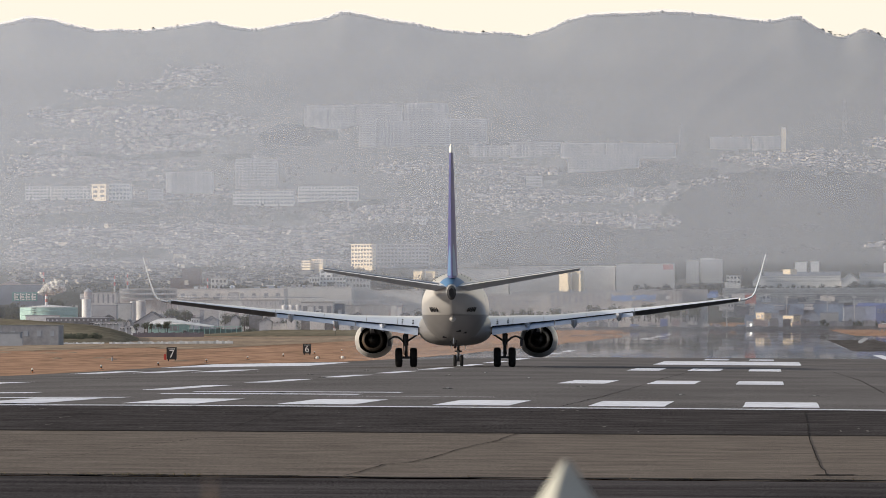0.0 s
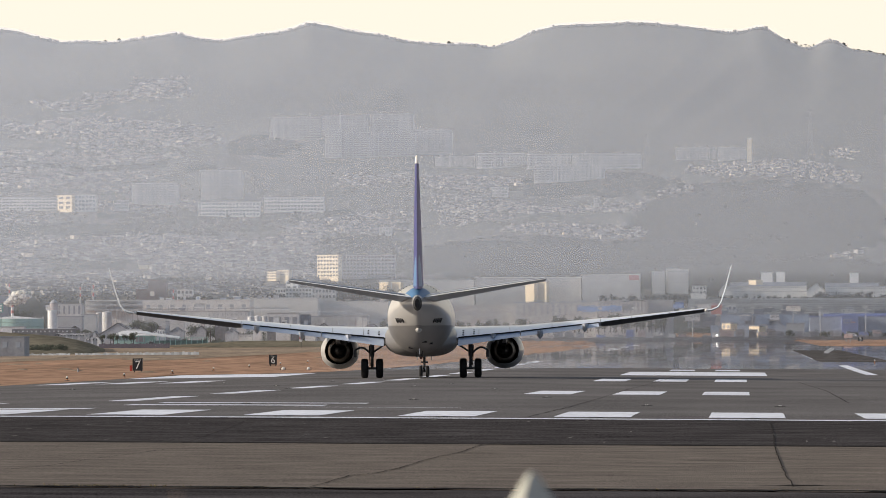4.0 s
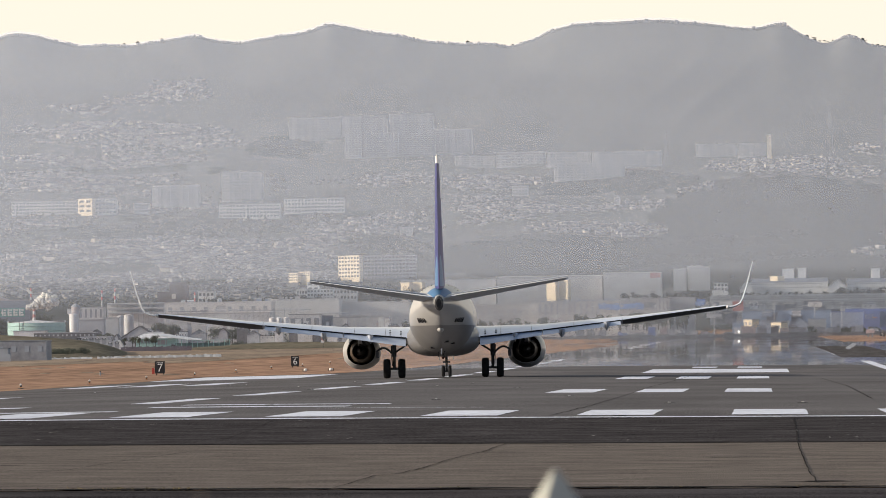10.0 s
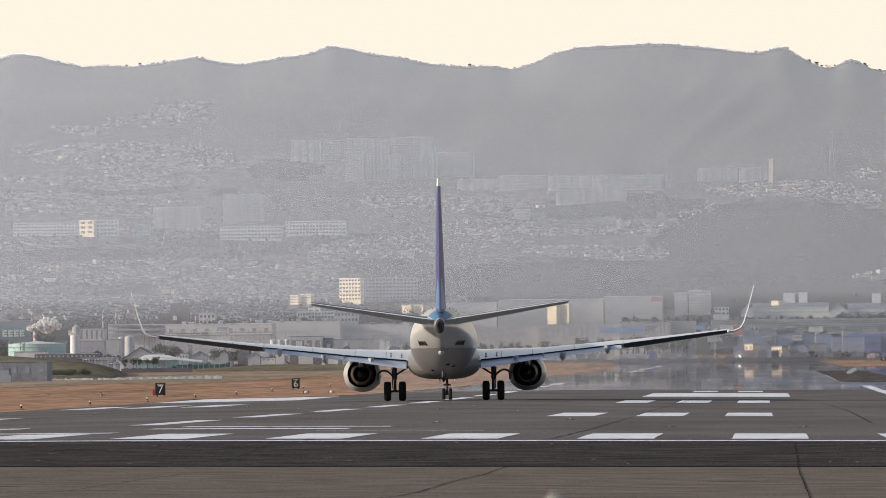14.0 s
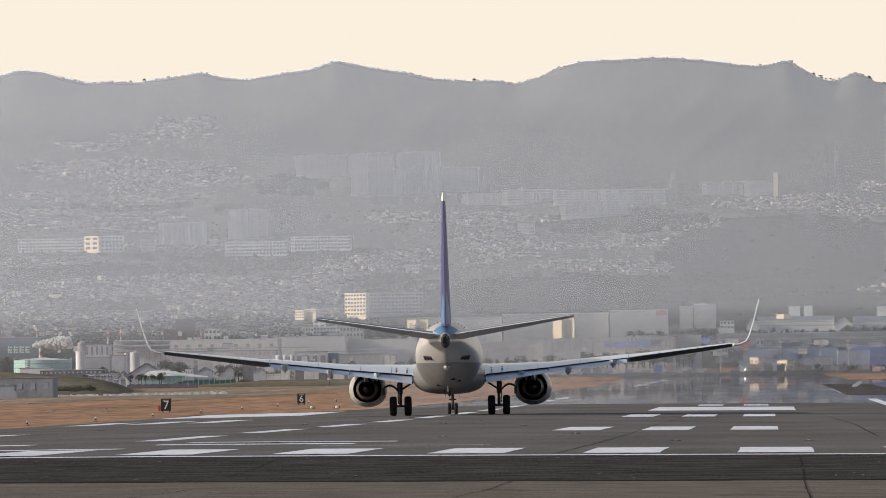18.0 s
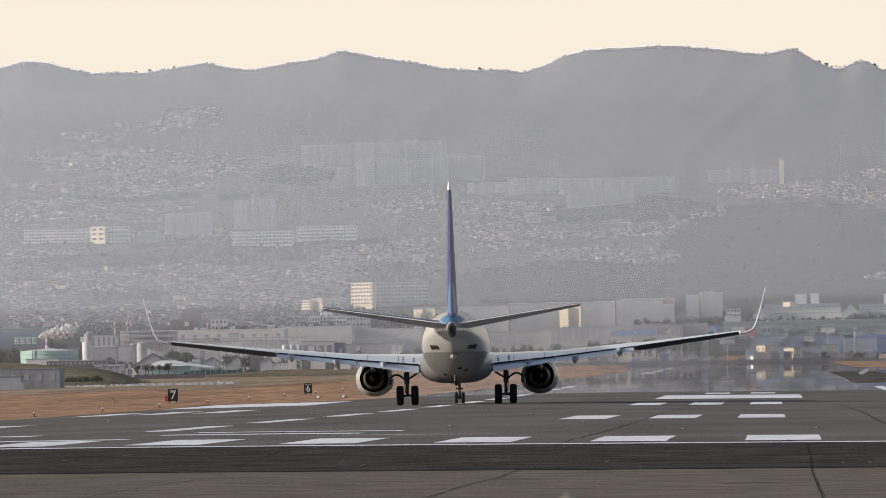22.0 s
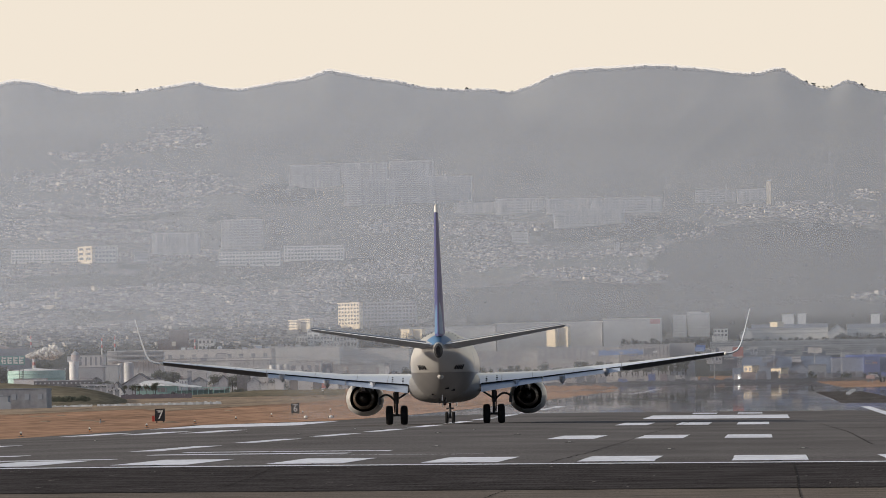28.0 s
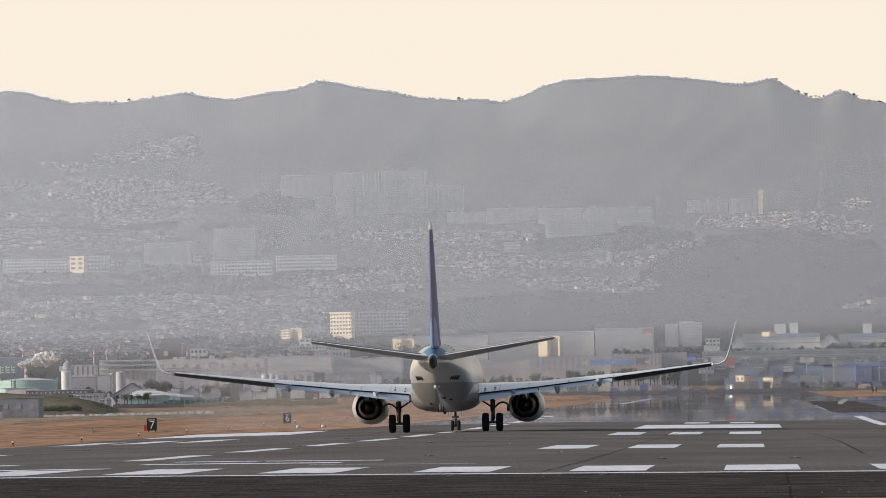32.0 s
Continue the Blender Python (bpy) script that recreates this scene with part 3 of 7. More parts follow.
def mirage_grass():
    """Grass-coloured sheet that stands in for the mirrored grass of the mirage."""
    g = Geo()
    edge = ((738, -39.4), (744, -34.0), (752, -30.6), (800, -28.6), (900, -26.9), (1200, -25.6), (1500, -25.2), (1880, -25.0))
    for (y0, x0), (y1, x1) in zip(edge, edge[1:]):
        k = max(1, int((y1 - y0) / 12))
        for i in range(k):
            y, x = y0 + (y1 - y0) * i / k, x0 + (x1 - x0) * i / k
            x += 0.5 * noise.noise((y / 11, 0.7, 0)) - (0.6 if y < 745 else 0)
            cells = [-41.5 + (x + 41.5) * c / 6 for c in range(7)]
            g.v += [(q, y, ground_z(q, y) + 0.012) for q in cells]
    n = len(g.v) // 7
    g.f = [(j * 7 + c, j * 7 + c + 1, (j + 1) * 7 + c + 1, (j + 1) * 7 + c) for j in range(n - 1) for c in range(6)]
    tagged(new("mirage_grass", g.mesh("mirage_grass", GRASS_DRY, True)), "grass-coloured sheet standing in for a mirage over the runway edge", "", "", "structure")


def cracks():
    """Tar lines that wander over the pavements."""
    rng = random.Random(4)
    holder = empty("pavement_crack", Matrix(), "dark tar filled cracks across the pavement", "crack", "", "structure")

    def line(pts, w):
        g, path = Geo(), []
        for (x0, y0), (x1, y1) in zip(pts, pts[1:]):
            k = max(2, int(math.hypot(x1 - x0, (y1 - y0) / 6) / 0.25))
            path += [(x0 + (x1 - x0) * i / k, y0 + (y1 - y0) * i / k) for i in range(k)]
        path.append(pts[-1])
        rows = []
        for i, (x, y) in enumerate(path):
            q = path[min(i + 1, len(path) - 1)]
            p = path[max(i - 1, 0)]
            dx, dy = q[0] - p[0], q[1] - p[1]
            n = math.hypot(dx, dy) or 1
            ww = 0.5 * w * rng.uniform(0.5, 1.3)
            ox, oy = -dy / n * ww, dx / n * ww
            jx, jy = rng.uniform(-1, 1) * w * 0.8, rng.uniform(-1, 1) * 0.25
            rows.append([(a, b, ground_z(a, b) + 0.007) for a, b in ((x + ox + jx, y + oy + jy), (x - ox + jx, y - oy + jy))])
        g.loft(rows, False, False, closed=False)
        part("crack", g, CRACK, holder)

    for pts, w in CRACKS:
        line(pts, w)


CRACKS = (
    (((-4.62, 113), (-4.61, 120), (-4.61, 124), (-4.39, 126), (-4.30, 132), (-4.28, 144), (-4.13, 154), (-4.11, 168)), 0.022),
    (((0.58, 116), (0.53, 126), (0.51, 144), (0.52, 166)), 0.02),
    (((0.52, 166), (0.59, 196), (0.63, 227)), 0.02),
    (((-4.93, 243), (-4.75, 286), (-4.69, 350), (-4.77, 446), (-4.48, 542), (-4.06, 666)), 0.035),
    (((3.07, 566), (3.53, 445), (3.31, 324)), 0.04),
    (((-8.52, 156), (-8.73, 140), (-8.73, 132), (-9.10, 126)), 0.018),
    (((-10.72, 230), (-9.75, 200), (-9.04, 174)), 0.02),
    (((-12, 112.4), (-8, 112.7), (-4, 112.3), (0, 112.6), (4, 112.4)), 0.75),
    (((-16, 168.4), (-9, 168.8), (-3, 168.3), (2, 168.7), (6, 168.5)), 1.3),
    (((-15, 140.5), (-12, 138), (-10.4, 137), (-9.6, 137.4)), 0.35),
    (((-0.6, 144), (0.25, 144.6)), 0.4),
    (((0.3, 117.4), (0.55, 116.6), (0.95, 117.2)), 0.5),
)


# ---- the airliner: origin on the ground between the main wheels, nose along +y ----
def foil_ring(x, y_le, chord, z_te, incidence, thick, n=9, flat=False):
    """Ring of an aerofoil section at x; nose forward (+y)."""
    pts = []
    for i in range(2 * n):
        k = i if i <= n else 2 * n - i
        c = 0.5 * (1 - math.cos(math.pi * k / n))
        t = 5 * thick * (0.2969 * math.sqrt(c) - 0.126 * c - 0.3516 * c * c + 0.2843 * c ** 3 - 0.1036 * c ** 4)
        s = 1 if i <= n else -1
        up = t * chord * (1.15 if s > 0 else -0.85) if not flat else t * chord * s
        y = y_le - c * chord
        z = z_te + (1 - c) * chord * math.tan(radians(incidence)) + up
        pts.append((x, y, z))
    return pts


def mirror(rings, s):
    return [[(p[0] * s, p[1], p[2]) for p in r] for r in rings]


def fuselage_station(y):
    rows = ((19.6, 2.75, 0.05, 0.05), (19.2, 2.8, 0.5, 0.5), (18.3, 2.95, 1.0, 1.0), (17.0, 3.15, 1.45, 1.5), (15.0, 3.35, 1.8, 1.88), (12.5, 3.42, 1.88, 2.0), (-5.5, 3.42, 1.88, 2.0),
            (-8.0, 3.5, 1.84, 1.9), (-10.5, 3.68, 1.68, 1.68), (-12.5, 3.88, 1.42, 1.43), (-14.5, 4.1, 1.1, 1.13), (-16.5, 4.2, 0.76, 0.85), (-18.3, 4.22, 0.29, 0.44), (-19.5, 4.22, 0.15, 0.29))
    for a, b in zip(rows, rows[1:]):
        if a[0] >= y >= b[0]:
            k = (a[0] - y) / (a[0] - b[0])
            return [p + (q - p) * k for p, q in zip(a[1:], b[1:])]
    return rows[-1][1:]


def skin_point(y, a, off=0.0):
    """Point of the fuselage skin at an angle from the top; the tail's underside narrows to a keel."""
    z, w, h = fuselage_station(y)
    sn, cs = math.sin(a), math.cos(a)
    if cs < 0:
        e = 1 + 0.42 * min(1, max(0, (-6.5 - y) / 6))
        sn, cs = math.copysign(abs(sn) ** e, sn), -abs(cs) ** e
    return ((w + off) * sn, y, z + (h + off) * cs)


def fuselage_ring(y, n=48):
    return [skin_point(y, 2 * math.pi * i / n) for i in range(n)]


def aircraft():
    ob = empty("airliner", pose(XC + 0.1, 612, ground_z(XC, 612), 0, 0, 1.0), "white twin-engined jet airliner with dark blue tail fin", "aircraft")
    ys = [19.6, 19.2, 18.3, 17, 15, 12.5, 9, 5, 1, -3, -5.5, -8, -10.5, -12.5, -14.5, -16.5, -18.3, -19.3]
    body = part("fuselage", Geo().loft([fuselage_ring(y) for y in ys]), SKIN, ob, "white painted fuselage", True)
    # grey lower belly shell, slightly proud of the skin
    g, n = Geo(), 18
    rings = []
    for y in [14, 9, 5, 1, -3, -5.5] + [-6.2 - 0.55 * k for k in range(17)]:
        # the panel's edge lies level at 3.02 m
        lo, hi = math.pi / 2, math.pi
        for k in range(24):
            mid = (lo + hi) / 2
            lo, hi = (mid, hi) if skin_point(y, mid)[2] > 3.02 else (lo, mid)
        half = math.pi - lo
        rings.append([skin_point(y, math.pi + half - 2 * half * i / n, 0.03) for i in range(n + 1)])
    g.loft(rings, False, False, closed=False)
    part("belly_panel", g, SKIN_GREY, body, "light grey lower belly", True)
    # wing-to-body fairing
    rings = []
    for y, w, b in ((8.2, 1.2, 1.5), (6.5, 1.95, 1.32), (3, 2.12, 1.22), (-1, 2.12, 1.22), (-3.6, 1.95, 1.3), (-5.6, 1.25, 1.5)):
        rings.append([(w * math.copysign(abs(math.sin(a)) ** 0.75, math.sin(a)), y, 2.25 + (2.25 - b) * math.copysign(abs(math.cos(a)) ** 0.8, math.cos(a)))
                      for a in (2 * math.pi * i / 28 for i in range(28))])
    part("wing_fairing", Geo().loft(rings), SKIN_GREY, ob, "", True)
    # tail cone with exhaust
    g = Geo()
    rings = []
    for y, k in ((-18.55, 0.96), (-18.65, 1.04), (-19.0, 1.04), (-19.3, 1.04), (-19.7, 0.95), (-19.95, 0.8)):
        z, w, h = fuselage_station(max(y, -19.3))
        rings.append([(w * k * math.sin(2 * math.pi * i / 20), y, z + h * k * math.cos(2 * math.pi * i / 20)) for i in range(20)])
    g.loft(rings)
    cone = part("tail_cone", g, BLACK, body, "dark metal exhaust cone", True)
    part("exhaust_ring", Geo().turn([(-19.93, 0.06), (-19.97, 0.08), (-19.97, 0.1), (-19.9, 0.11)], (0, 0, 4.2)), BLACK, cone, "", True)
    rings = []
    for y in (-15.6, -16.2, -16.8, -17.4, -18.1):
        z, w, h = fuselage_station(y)
        rings.append([((w + 0.02) * math.sin(a), y, z + (h + 0.02) * math.cos(a)) for a in (radians(-50 + 100 * i / 16) for i in range(17))])
    part("tail_band", Geo().loft(rings, False, False, closed=False), FIN_LIGHT, body, "light blue band round the tail", True)
    part("skid", Geo().turn([(-0.55, 0.02), (-0.4, 0.13), (0.0, 0.19), (0.5, 0.17), (1.0, 0.05)], (0, -13.6, 2.78), "y", 16, True, True), SKIN, body, "pale rounded tail skid fairing", True)
    part("drain_mast", Geo().box(-0.03, 0.03, -9.5, -9.2, 1.35, 1.7), BARE, body)
    part("beacon", Geo().turn([(0, 0.1), (-0.08, 0.09), (-0.14, 0.03)], (0, -1.5, 1.22), "z", 10, False, True), BEACON, ob, "unlit red anti-collision light under the belly", True)
    # dark cells of the tail registration, one set each side
    for s in (-1, 1):
        for i in range(5):
            y = -12.0 - i * 0.36
            lo, hi = math.pi / 2, math.pi
            for k in range(24):
                mid = (lo + hi) / 2
                lo, hi = (mid, hi) if skin_point(y, mid)[2] > 3.3 else (lo, mid)
            m = Matrix.Translation((s * (skin_point(y, lo)[0] + 0.02), y, 3.3)) @ pose(0, 0, 0, 0, s * 22, s * -9)
            part("registration_bar", Geo().box(-0.02, 0.02, -0.13, 0.13, -0.15 + 0.03 * (i % 2), 0.15, m), BLACK, body)
    # small vents and panel lines aft
    for s, x, y, z in ((1, 0.62, -9.2, 2.0), (1, 0.3, -10.5, 2.35), (-1, 0.5, -8.2, 1.75)):
        lo, hi = math.pi / 2, math.pi
        for k in range(24):
            mid = (lo + hi) / 2
            lo, hi = (mid, hi) if skin_point(y, mid)[0] > x else (lo, mid)
        zs = skin_point(y, lo)[2]
        part("vent", Geo().box(s * x - 0.13, s * x + 0.13, y - 0.2, y + 0.2, zs - 0.05, zs + 0.05), BLACK, body)

    # thin panel joints round the aft fuselage
    for y in (-8.4, -11.2):
        line = [[(*skin_point(y, a, 0.006)[:1], y + o, skin_point(y, a, 0.006)[2]) for a in (2 * math.pi * i / 48 for i in range(49))] for o in (-0.012, 0.012)]
        part("panel_joint", Geo().loft(line, False, False, closed=False), SKIN_GREY, body)
    for s in (-1, 1):
        line = []
        for y in (-6.5, -8.5, -10.5, -12.5, -14.5, -16.5):
            z, w, h = fuselage_station(y)
            a = radians(62 + 1.5 * (y + 6.5))
            line.append([(s * (w + 0.008) * math.sin(a + o), y, z + (h + 0.008) * math.cos(a + o)) for o in (-0.007, 0.007)])
        part("panel_joint", Geo().loft(line, False, False, closed=False), SKIN_GREY, body)
        part("tail_door", Geo().loft([[(s * (fuselage_station(y)[1] + 0.006) * math.sin(a), y, fuselage_station(y)[0] + (fuselage_station(y)[2] + 0.006) * math.cos(a)) for a in (radians(70), radians(80), radians(90))] for y in (-7.4, -7.0, -6.6)], False, False, closed=False), WING, body, "rear cabin door panel")
    for x, y in ((0.16, -7.6), (-0.2, -6.9), (0.05, -5.6)):
        part("aerial", Geo().loft([[(x - 0.02, y, 1.2), (x + 0.02, y, 1.2), (x + 0.02, y + 0.15, 1.2), (x - 0.02, y + 0.15, 1.2)], [(x - 0.03, y + 0.05, 1.62), (x + 0.03, y + 0.05, 1.62), (x + 0.03, y + 0.4, 1.62), (x - 0.03, y + 0.4, 1.62)]]), BLACK, body)

    # fin and rudder
    def fin_ring(z, le, te, th):
        r = foil_ring(0, le, le - te, 0, 0, th, flat=True)
        return [(p[2], p[1], z) for p in r]
    fin = part("fin", Geo().loft([fin_ring(5.05, -11.2, -18.3, 0.085), fin_ring(6.2, -12.6, -18.6, 0.088), fin_ring(12.1, -17.6, -20.1, 0.09)]), FIN_BLUE, ob, "dark blue vertical tail fin", True)
    part("fin_cap", Geo().loft([fin_ring(12.1, -17.6, -20.1, 0.095), fin_ring(12.45, -17.9, -20.15, 0.08), fin_ring(12.58, -18.4, -20.1, 0.04)]), WHITE, fin, "white fin tip", True)
    part("rudder_stripe", Geo().loft([fin_ring(5.2, -14.9, -18.0, 0.17), fin_ring(6.3, -15.8, -18.4, 0.15), fin_ring(7.4, -17.2, -18.7, 0.1)]), FIN_LIGHT, fin, "light blue band low on the fin", True)
    for s in (-1, 1):
        for i in range(4):
            a = radians(19 + 7.5 * i) * s
            z, w, h = fuselage_station(-12.0)
            m = pose(w * math.sin(a), -12.0, z + h * math.cos(a), 0, math.degrees(a), 0)
            part("vortex_tab", Geo().box(-0.018, 0.018, -0.2, 0.2, 0.0, 0.09, m), DARK, body)

    for s, side in ((-1, "left"), (1, "right")):
        # tailplane
        t = mirror([foil_ring(0.2, -13.4, 4.6, 4.55, -2.6, 0.09), foil_ring(0.9, -13.9, 4.2, 4.65, -2.6, 0.09), foil_ring(7.2, -18.0, 1.55, 5.56, -2.6, 0.08), foil_ring(7.28, -18.3, 1.2, 5.57, -2, 0.04)], s)
        tp = part("tailplane", Geo().loft(t), WING, ob, "light grey horizontal tailplane", True)
        low = []
        for x, le, ch, z in ((0.5, -13.6, 4.4, 4.6), (0.9, -13.9, 4.2, 4.65), (7.2, -18.0, 1.55, 5.56)):
            low.append([(p[0], p[1], p[2] - 0.015) for p in foil_ring(x, le, ch, z, -2.6, 0.09 if x < 2 else 0.08)[9:]])
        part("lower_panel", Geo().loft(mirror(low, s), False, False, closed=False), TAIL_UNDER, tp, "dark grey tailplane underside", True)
        part("elevator_edge", Geo().loft(mirror([[(0.7, -18.02, 4.78), (0.7, -18.16, 4.74), (0.7, -18.14, 4.68)], [(7.2, -19.5, 5.67), (7.2, -19.62, 5.64), (7.2, -19.6, 5.59)]], s)), POD, tp)
        # wing
        stations = ((1.4, 6.6, 8.3, 2.28, 0.8, 0.135), (2.4, 5.8, 7.5, 2.34, 0.8, 0.13), (5.8, 3.6, 5.2, 2.66, 0.5, 0.115), (10.35, 1.1, 3.7, 3.18, -0.6, 0.12), (11, 0.75, 3.5, 3.27, -2.2, 0.125), (16.4, -2.25, 1.75, 3.9, -3.4, 0.13))
        w = mirror([foil_ring(*row) for row in stations], s)
        wing = part("wing", Geo().loft(w), WING, ob, "light grey swept wing with drooped flaps", True)
        # shade under the outer wing, laid on as a dark shell
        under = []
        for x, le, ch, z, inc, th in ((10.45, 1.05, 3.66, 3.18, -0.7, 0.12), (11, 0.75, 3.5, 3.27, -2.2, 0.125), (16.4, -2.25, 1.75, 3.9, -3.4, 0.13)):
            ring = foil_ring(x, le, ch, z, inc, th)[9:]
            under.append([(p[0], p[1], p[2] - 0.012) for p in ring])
        part("lower_panel", Geo().loft(mirror(under, s), False, False, closed=False), WING_SHADE, wing, "outer wing underside with its shade in the paint", True)
        # seams between the panels of the upper skin
        for x in (3.35, 5.15, 7.6, 10.4, 12.2, 14.4):
            for lo, hi in zip(stations, stations[1:]):
                if lo[0] <= x <= hi[0]:
                    k = (x - lo[0]) / (hi[0] - lo[0])
                    row = [p + (q - p) * k for p, q in zip(lo, hi)]
            line = [[(x + o, p[1], p[2] + 0.008) for p in foil_ring(*row)[5:10]] for o in (-0.012, 0.012)]
            part("skin_seam", Geo().loft(mirror(line, s), False, False, closed=False), STRUT, wing)
        # blended winglet
        rings = []
        for x, z, le, ch, tilt in ((16.4, 3.80, -2.25, 1.75, 0), (16.85, 3.86, -2.6, 1.55, 14), (17.2, 4.02, -2.95, 1.35, 40), (17.38, 4.32, -3.25, 1.2, 62), (17.62, 5.1, -3.8, 0.95, 74), (17.95, 6.42, -4.75, 0.5, 76)):
            r = foil_ring(0, le, ch, 0, 0, 0.085, flat=True)
            a = radians(tilt)
            rings.append([(x - p[2] * math.sin(a), p[1], z + p[2] * math.cos(a)) for p in r])
        wl = part("winglet", Geo().loft(mirror(rings, s)), FLAP, wing, "pale grey upturned winglet", True)
        part("navigation_light", Geo().turn([(0.0, 0.11), (-0.12, 0.09), (-0.2, 0.03)], (s * 16.5, -3.9, 3.83), "y", 8, True, True), WHITE, wing, "clear wing-tip lamp", True)
        # flaps
        for x0, x1, le0, le1, ch0, ch1, z0, z1, drop in ((2.15, 5.75, -1.3, -1.3, 1.35, 0.85, 2.3, 2.63, (20, 17)), (5.8, 10.3, -1.35, -2.4, 0.95, 0.8, 2.64, 3.12, (16, 16))):
            r = []
            for x, le, ch, z, dip in ((x0, le0, ch0, z0, drop[0]), (x1, le1, ch1, z1, drop[1])):
                q = foil_ring(x, 0, ch, 0, 0, 0.13)
                a = radians(dip)
                r.append([(p[0], le + p[1] * math.cos(a), z + p[1] * math.sin(a) + p[2] * math.cos(a)) for p in q])
            flap = part("flap", Geo().loft(mirror(r, s)), FLAP, wing, "extended trailing edge flap", True)
            te0, te1 = (-1.7, -1.62) if x0 < 5 else (-1.62, -2.6)
            part("flap_seam", Geo().loft(mirror([[(x0, te0 + 0.04, z0 + 0.07), (x0, te0 - 0.04, z0 + 0.055), (x0, te0 + 0.02, z0 - 0.01)], [(x1, te1 + 0.04, z1 + 0.07), (x1, te1 - 0.04, z1 + 0.06), (x1, te1 + 0.02, z1 + 0.01)]], s)), BLACK, flap)
        part("aileron_seam", Geo().loft(mirror([[(10.4, -2.2, 3.24), (10.4, -2.26, 3.24), (10.4, -2.23, 3.14)], [(10.46, -2.9, 3.16), (10.46, -2.96, 3.16), (10.46, -2.93, 3.1)]], s)), BLACK, wing)
        for x, yb, zb, ln in ((6.9, -2.6, 2.28, 2.4), (9.5, -3.1, 2.66, 2.0), (4.2, -1.9, 2.1, 1.3)):
            r = [[(s * x - wd, yb + k, zb + 0.42), (s * x + wd, yb + k, zb + 0.42), (s * x + wd * 0.75, yb + k, zb + 0.42 - ht * 0.6), (s * x, yb + k, zb + 0.42 - ht), (s * x - wd * 0.75, yb + k, zb + 0.42 - ht * 0.6)]
                 for k, wd, ht in ((-0.5, 0.03, 0.08), (0.1, 0.17, 0.42), (0.7 * ln, 0.21, 0.5), (ln + 0.6, 0.04, 0.1))]
            part("flap_fairing", Geo().loft(r), POD, wing, "", True)
        # rows of small dark fittings on the inner wing top
        for i in range(4):
            for j in range(2):
                part("spoiler_fitting", Geo().box(s * (2.45 + 0.62 * j) - 0.05, s * (2.45 + 0.62 * j) + 0.05, -1.25 + 0.42 * i, -1.1 + 0.42 * i, 2.4 + 0.1 * i + 0.05 * j, 2.44 + 0.1 * i + 0.05 * j), BLACK, wing)
        # engine
        cx, cz = s * 4.83, 1.58
        shell = Geo().turn([(7.0, 0.84), (7.15, 0.93), (7.1, 1.0), (6.7, 1.06), (5.3, 1.12), (3.8, 1.1), (3.0, 1.02), (2.4, 0.86), (2.38, 0.83), (3.2, 0.95), (4.5, 1.0), (6.4, 0.82), (7.0, 0.84)], (cx, 0, cz), "y", 36)
        # the lower half is flattened and broad
        shell.v = [(cx + (x - cx) * (1.0 + (0.05 if z < cz - 0.4 else 0.0)), y, z if z > cz else cz + (z - cz) * 0.94) for x, y, z in shell.v]
        eng = part("engine_nacelle", shell, SKIN, ob, "white engine nacelle", True)
        part("fan_duct", Geo().turn([(6.0, 0.8), (5.9, 0.3), (5.6, 0.3)], (cx, 0, cz), "y", 28), DARK, eng, "", True)
        part("core_cowl", Geo().turn([(4.4, 0.99), (4.3, 0.78), (3.2, 0.74), (1.9, 0.6), (1.2, 0.5), (1.2, 0.46), (1.9, 0.5)], (cx, 0, cz), "y", 28), NOZZLE, eng, "heat-stained brown core cowl", True)
        part("exhaust_plug", Geo().turn([(2.0, 0.5), (1.9, 0.3), (1.2, 0.24), (0.5, 0.05)], (cx, 0, cz), "y", 20, False, True), SOOT, eng, "sooty metal exhaust plug", True)
        part("pylon", Geo().loft([[(cx - 0.17, 5.6, 2.5), (cx + 0.17, 5.6, 2.5), (cx + 0.17, 5.6, 2.72), (cx - 0.17, 5.6, 2.72)], [(cx - 0.2, 3, 2.3), (cx + 0.2, 3, 2.3), (cx + 0.2, 3, 2.9), (cx - 0.2, 3, 2.9)],
                                  [(cx - 0.14, 0.6, 2.0), (cx + 0.14, 0.6, 2.0), (cx + 0.12, 0.6, 2.75), (cx - 0.12, 0.6, 2.75)], [(cx - 0.03, -0.9, 2.3), (cx + 0.03, -0.9, 2.3), (cx + 0.03, -0.9, 2.6), (cx - 0.03, -0.9, 2.6)]]), SKIN, eng, "", True)
        part("aft_pylon", Geo().loft([[(cx - s * 0.12 + k, 2.6, z) for k, z in ((-0.36, 1.95), (0.36, 1.95), (0.36, 2.6), (-0.36, 2.6))], [(cx - s * 0.12 + k, 0.9, z) for k, z in ((-0.26, 1.9), (0.26, 1.9), (0.33, 2.6), (-0.33, 2.6))], [(cx - s * 0.12 + k, -0.4, z) for k, z in ((-0.05, 2.3), (0.05, 2.3), (0.06, 2.55), (-0.06, 2.55))]]), DARK, eng, "dark heat shield under the pylon", True)
        # main gear
        gx = s * 2.86
        gear = part("main_gear_leg", Geo().tube((gx, 0, 0.55), (gx, 0.1, 1.35), 0.085).tube((gx, 0.1, 1.25), (gx, 0.2, 2.45), 0.13), STRUT, ob, "grey main gear leg", True)
        part("axle", Geo().tube((gx - 0.55, 0, 0.56), (gx + 0.55, 0, 0.56), 0.075), STRUT, gear, "", True)
        part("side_brace", Geo().tube((gx - s * 0.05, 0.15, 1.5), (gx - s * 1.05, 0.2, 2.15), 0.055, n=8), STRUT, gear, "", True)
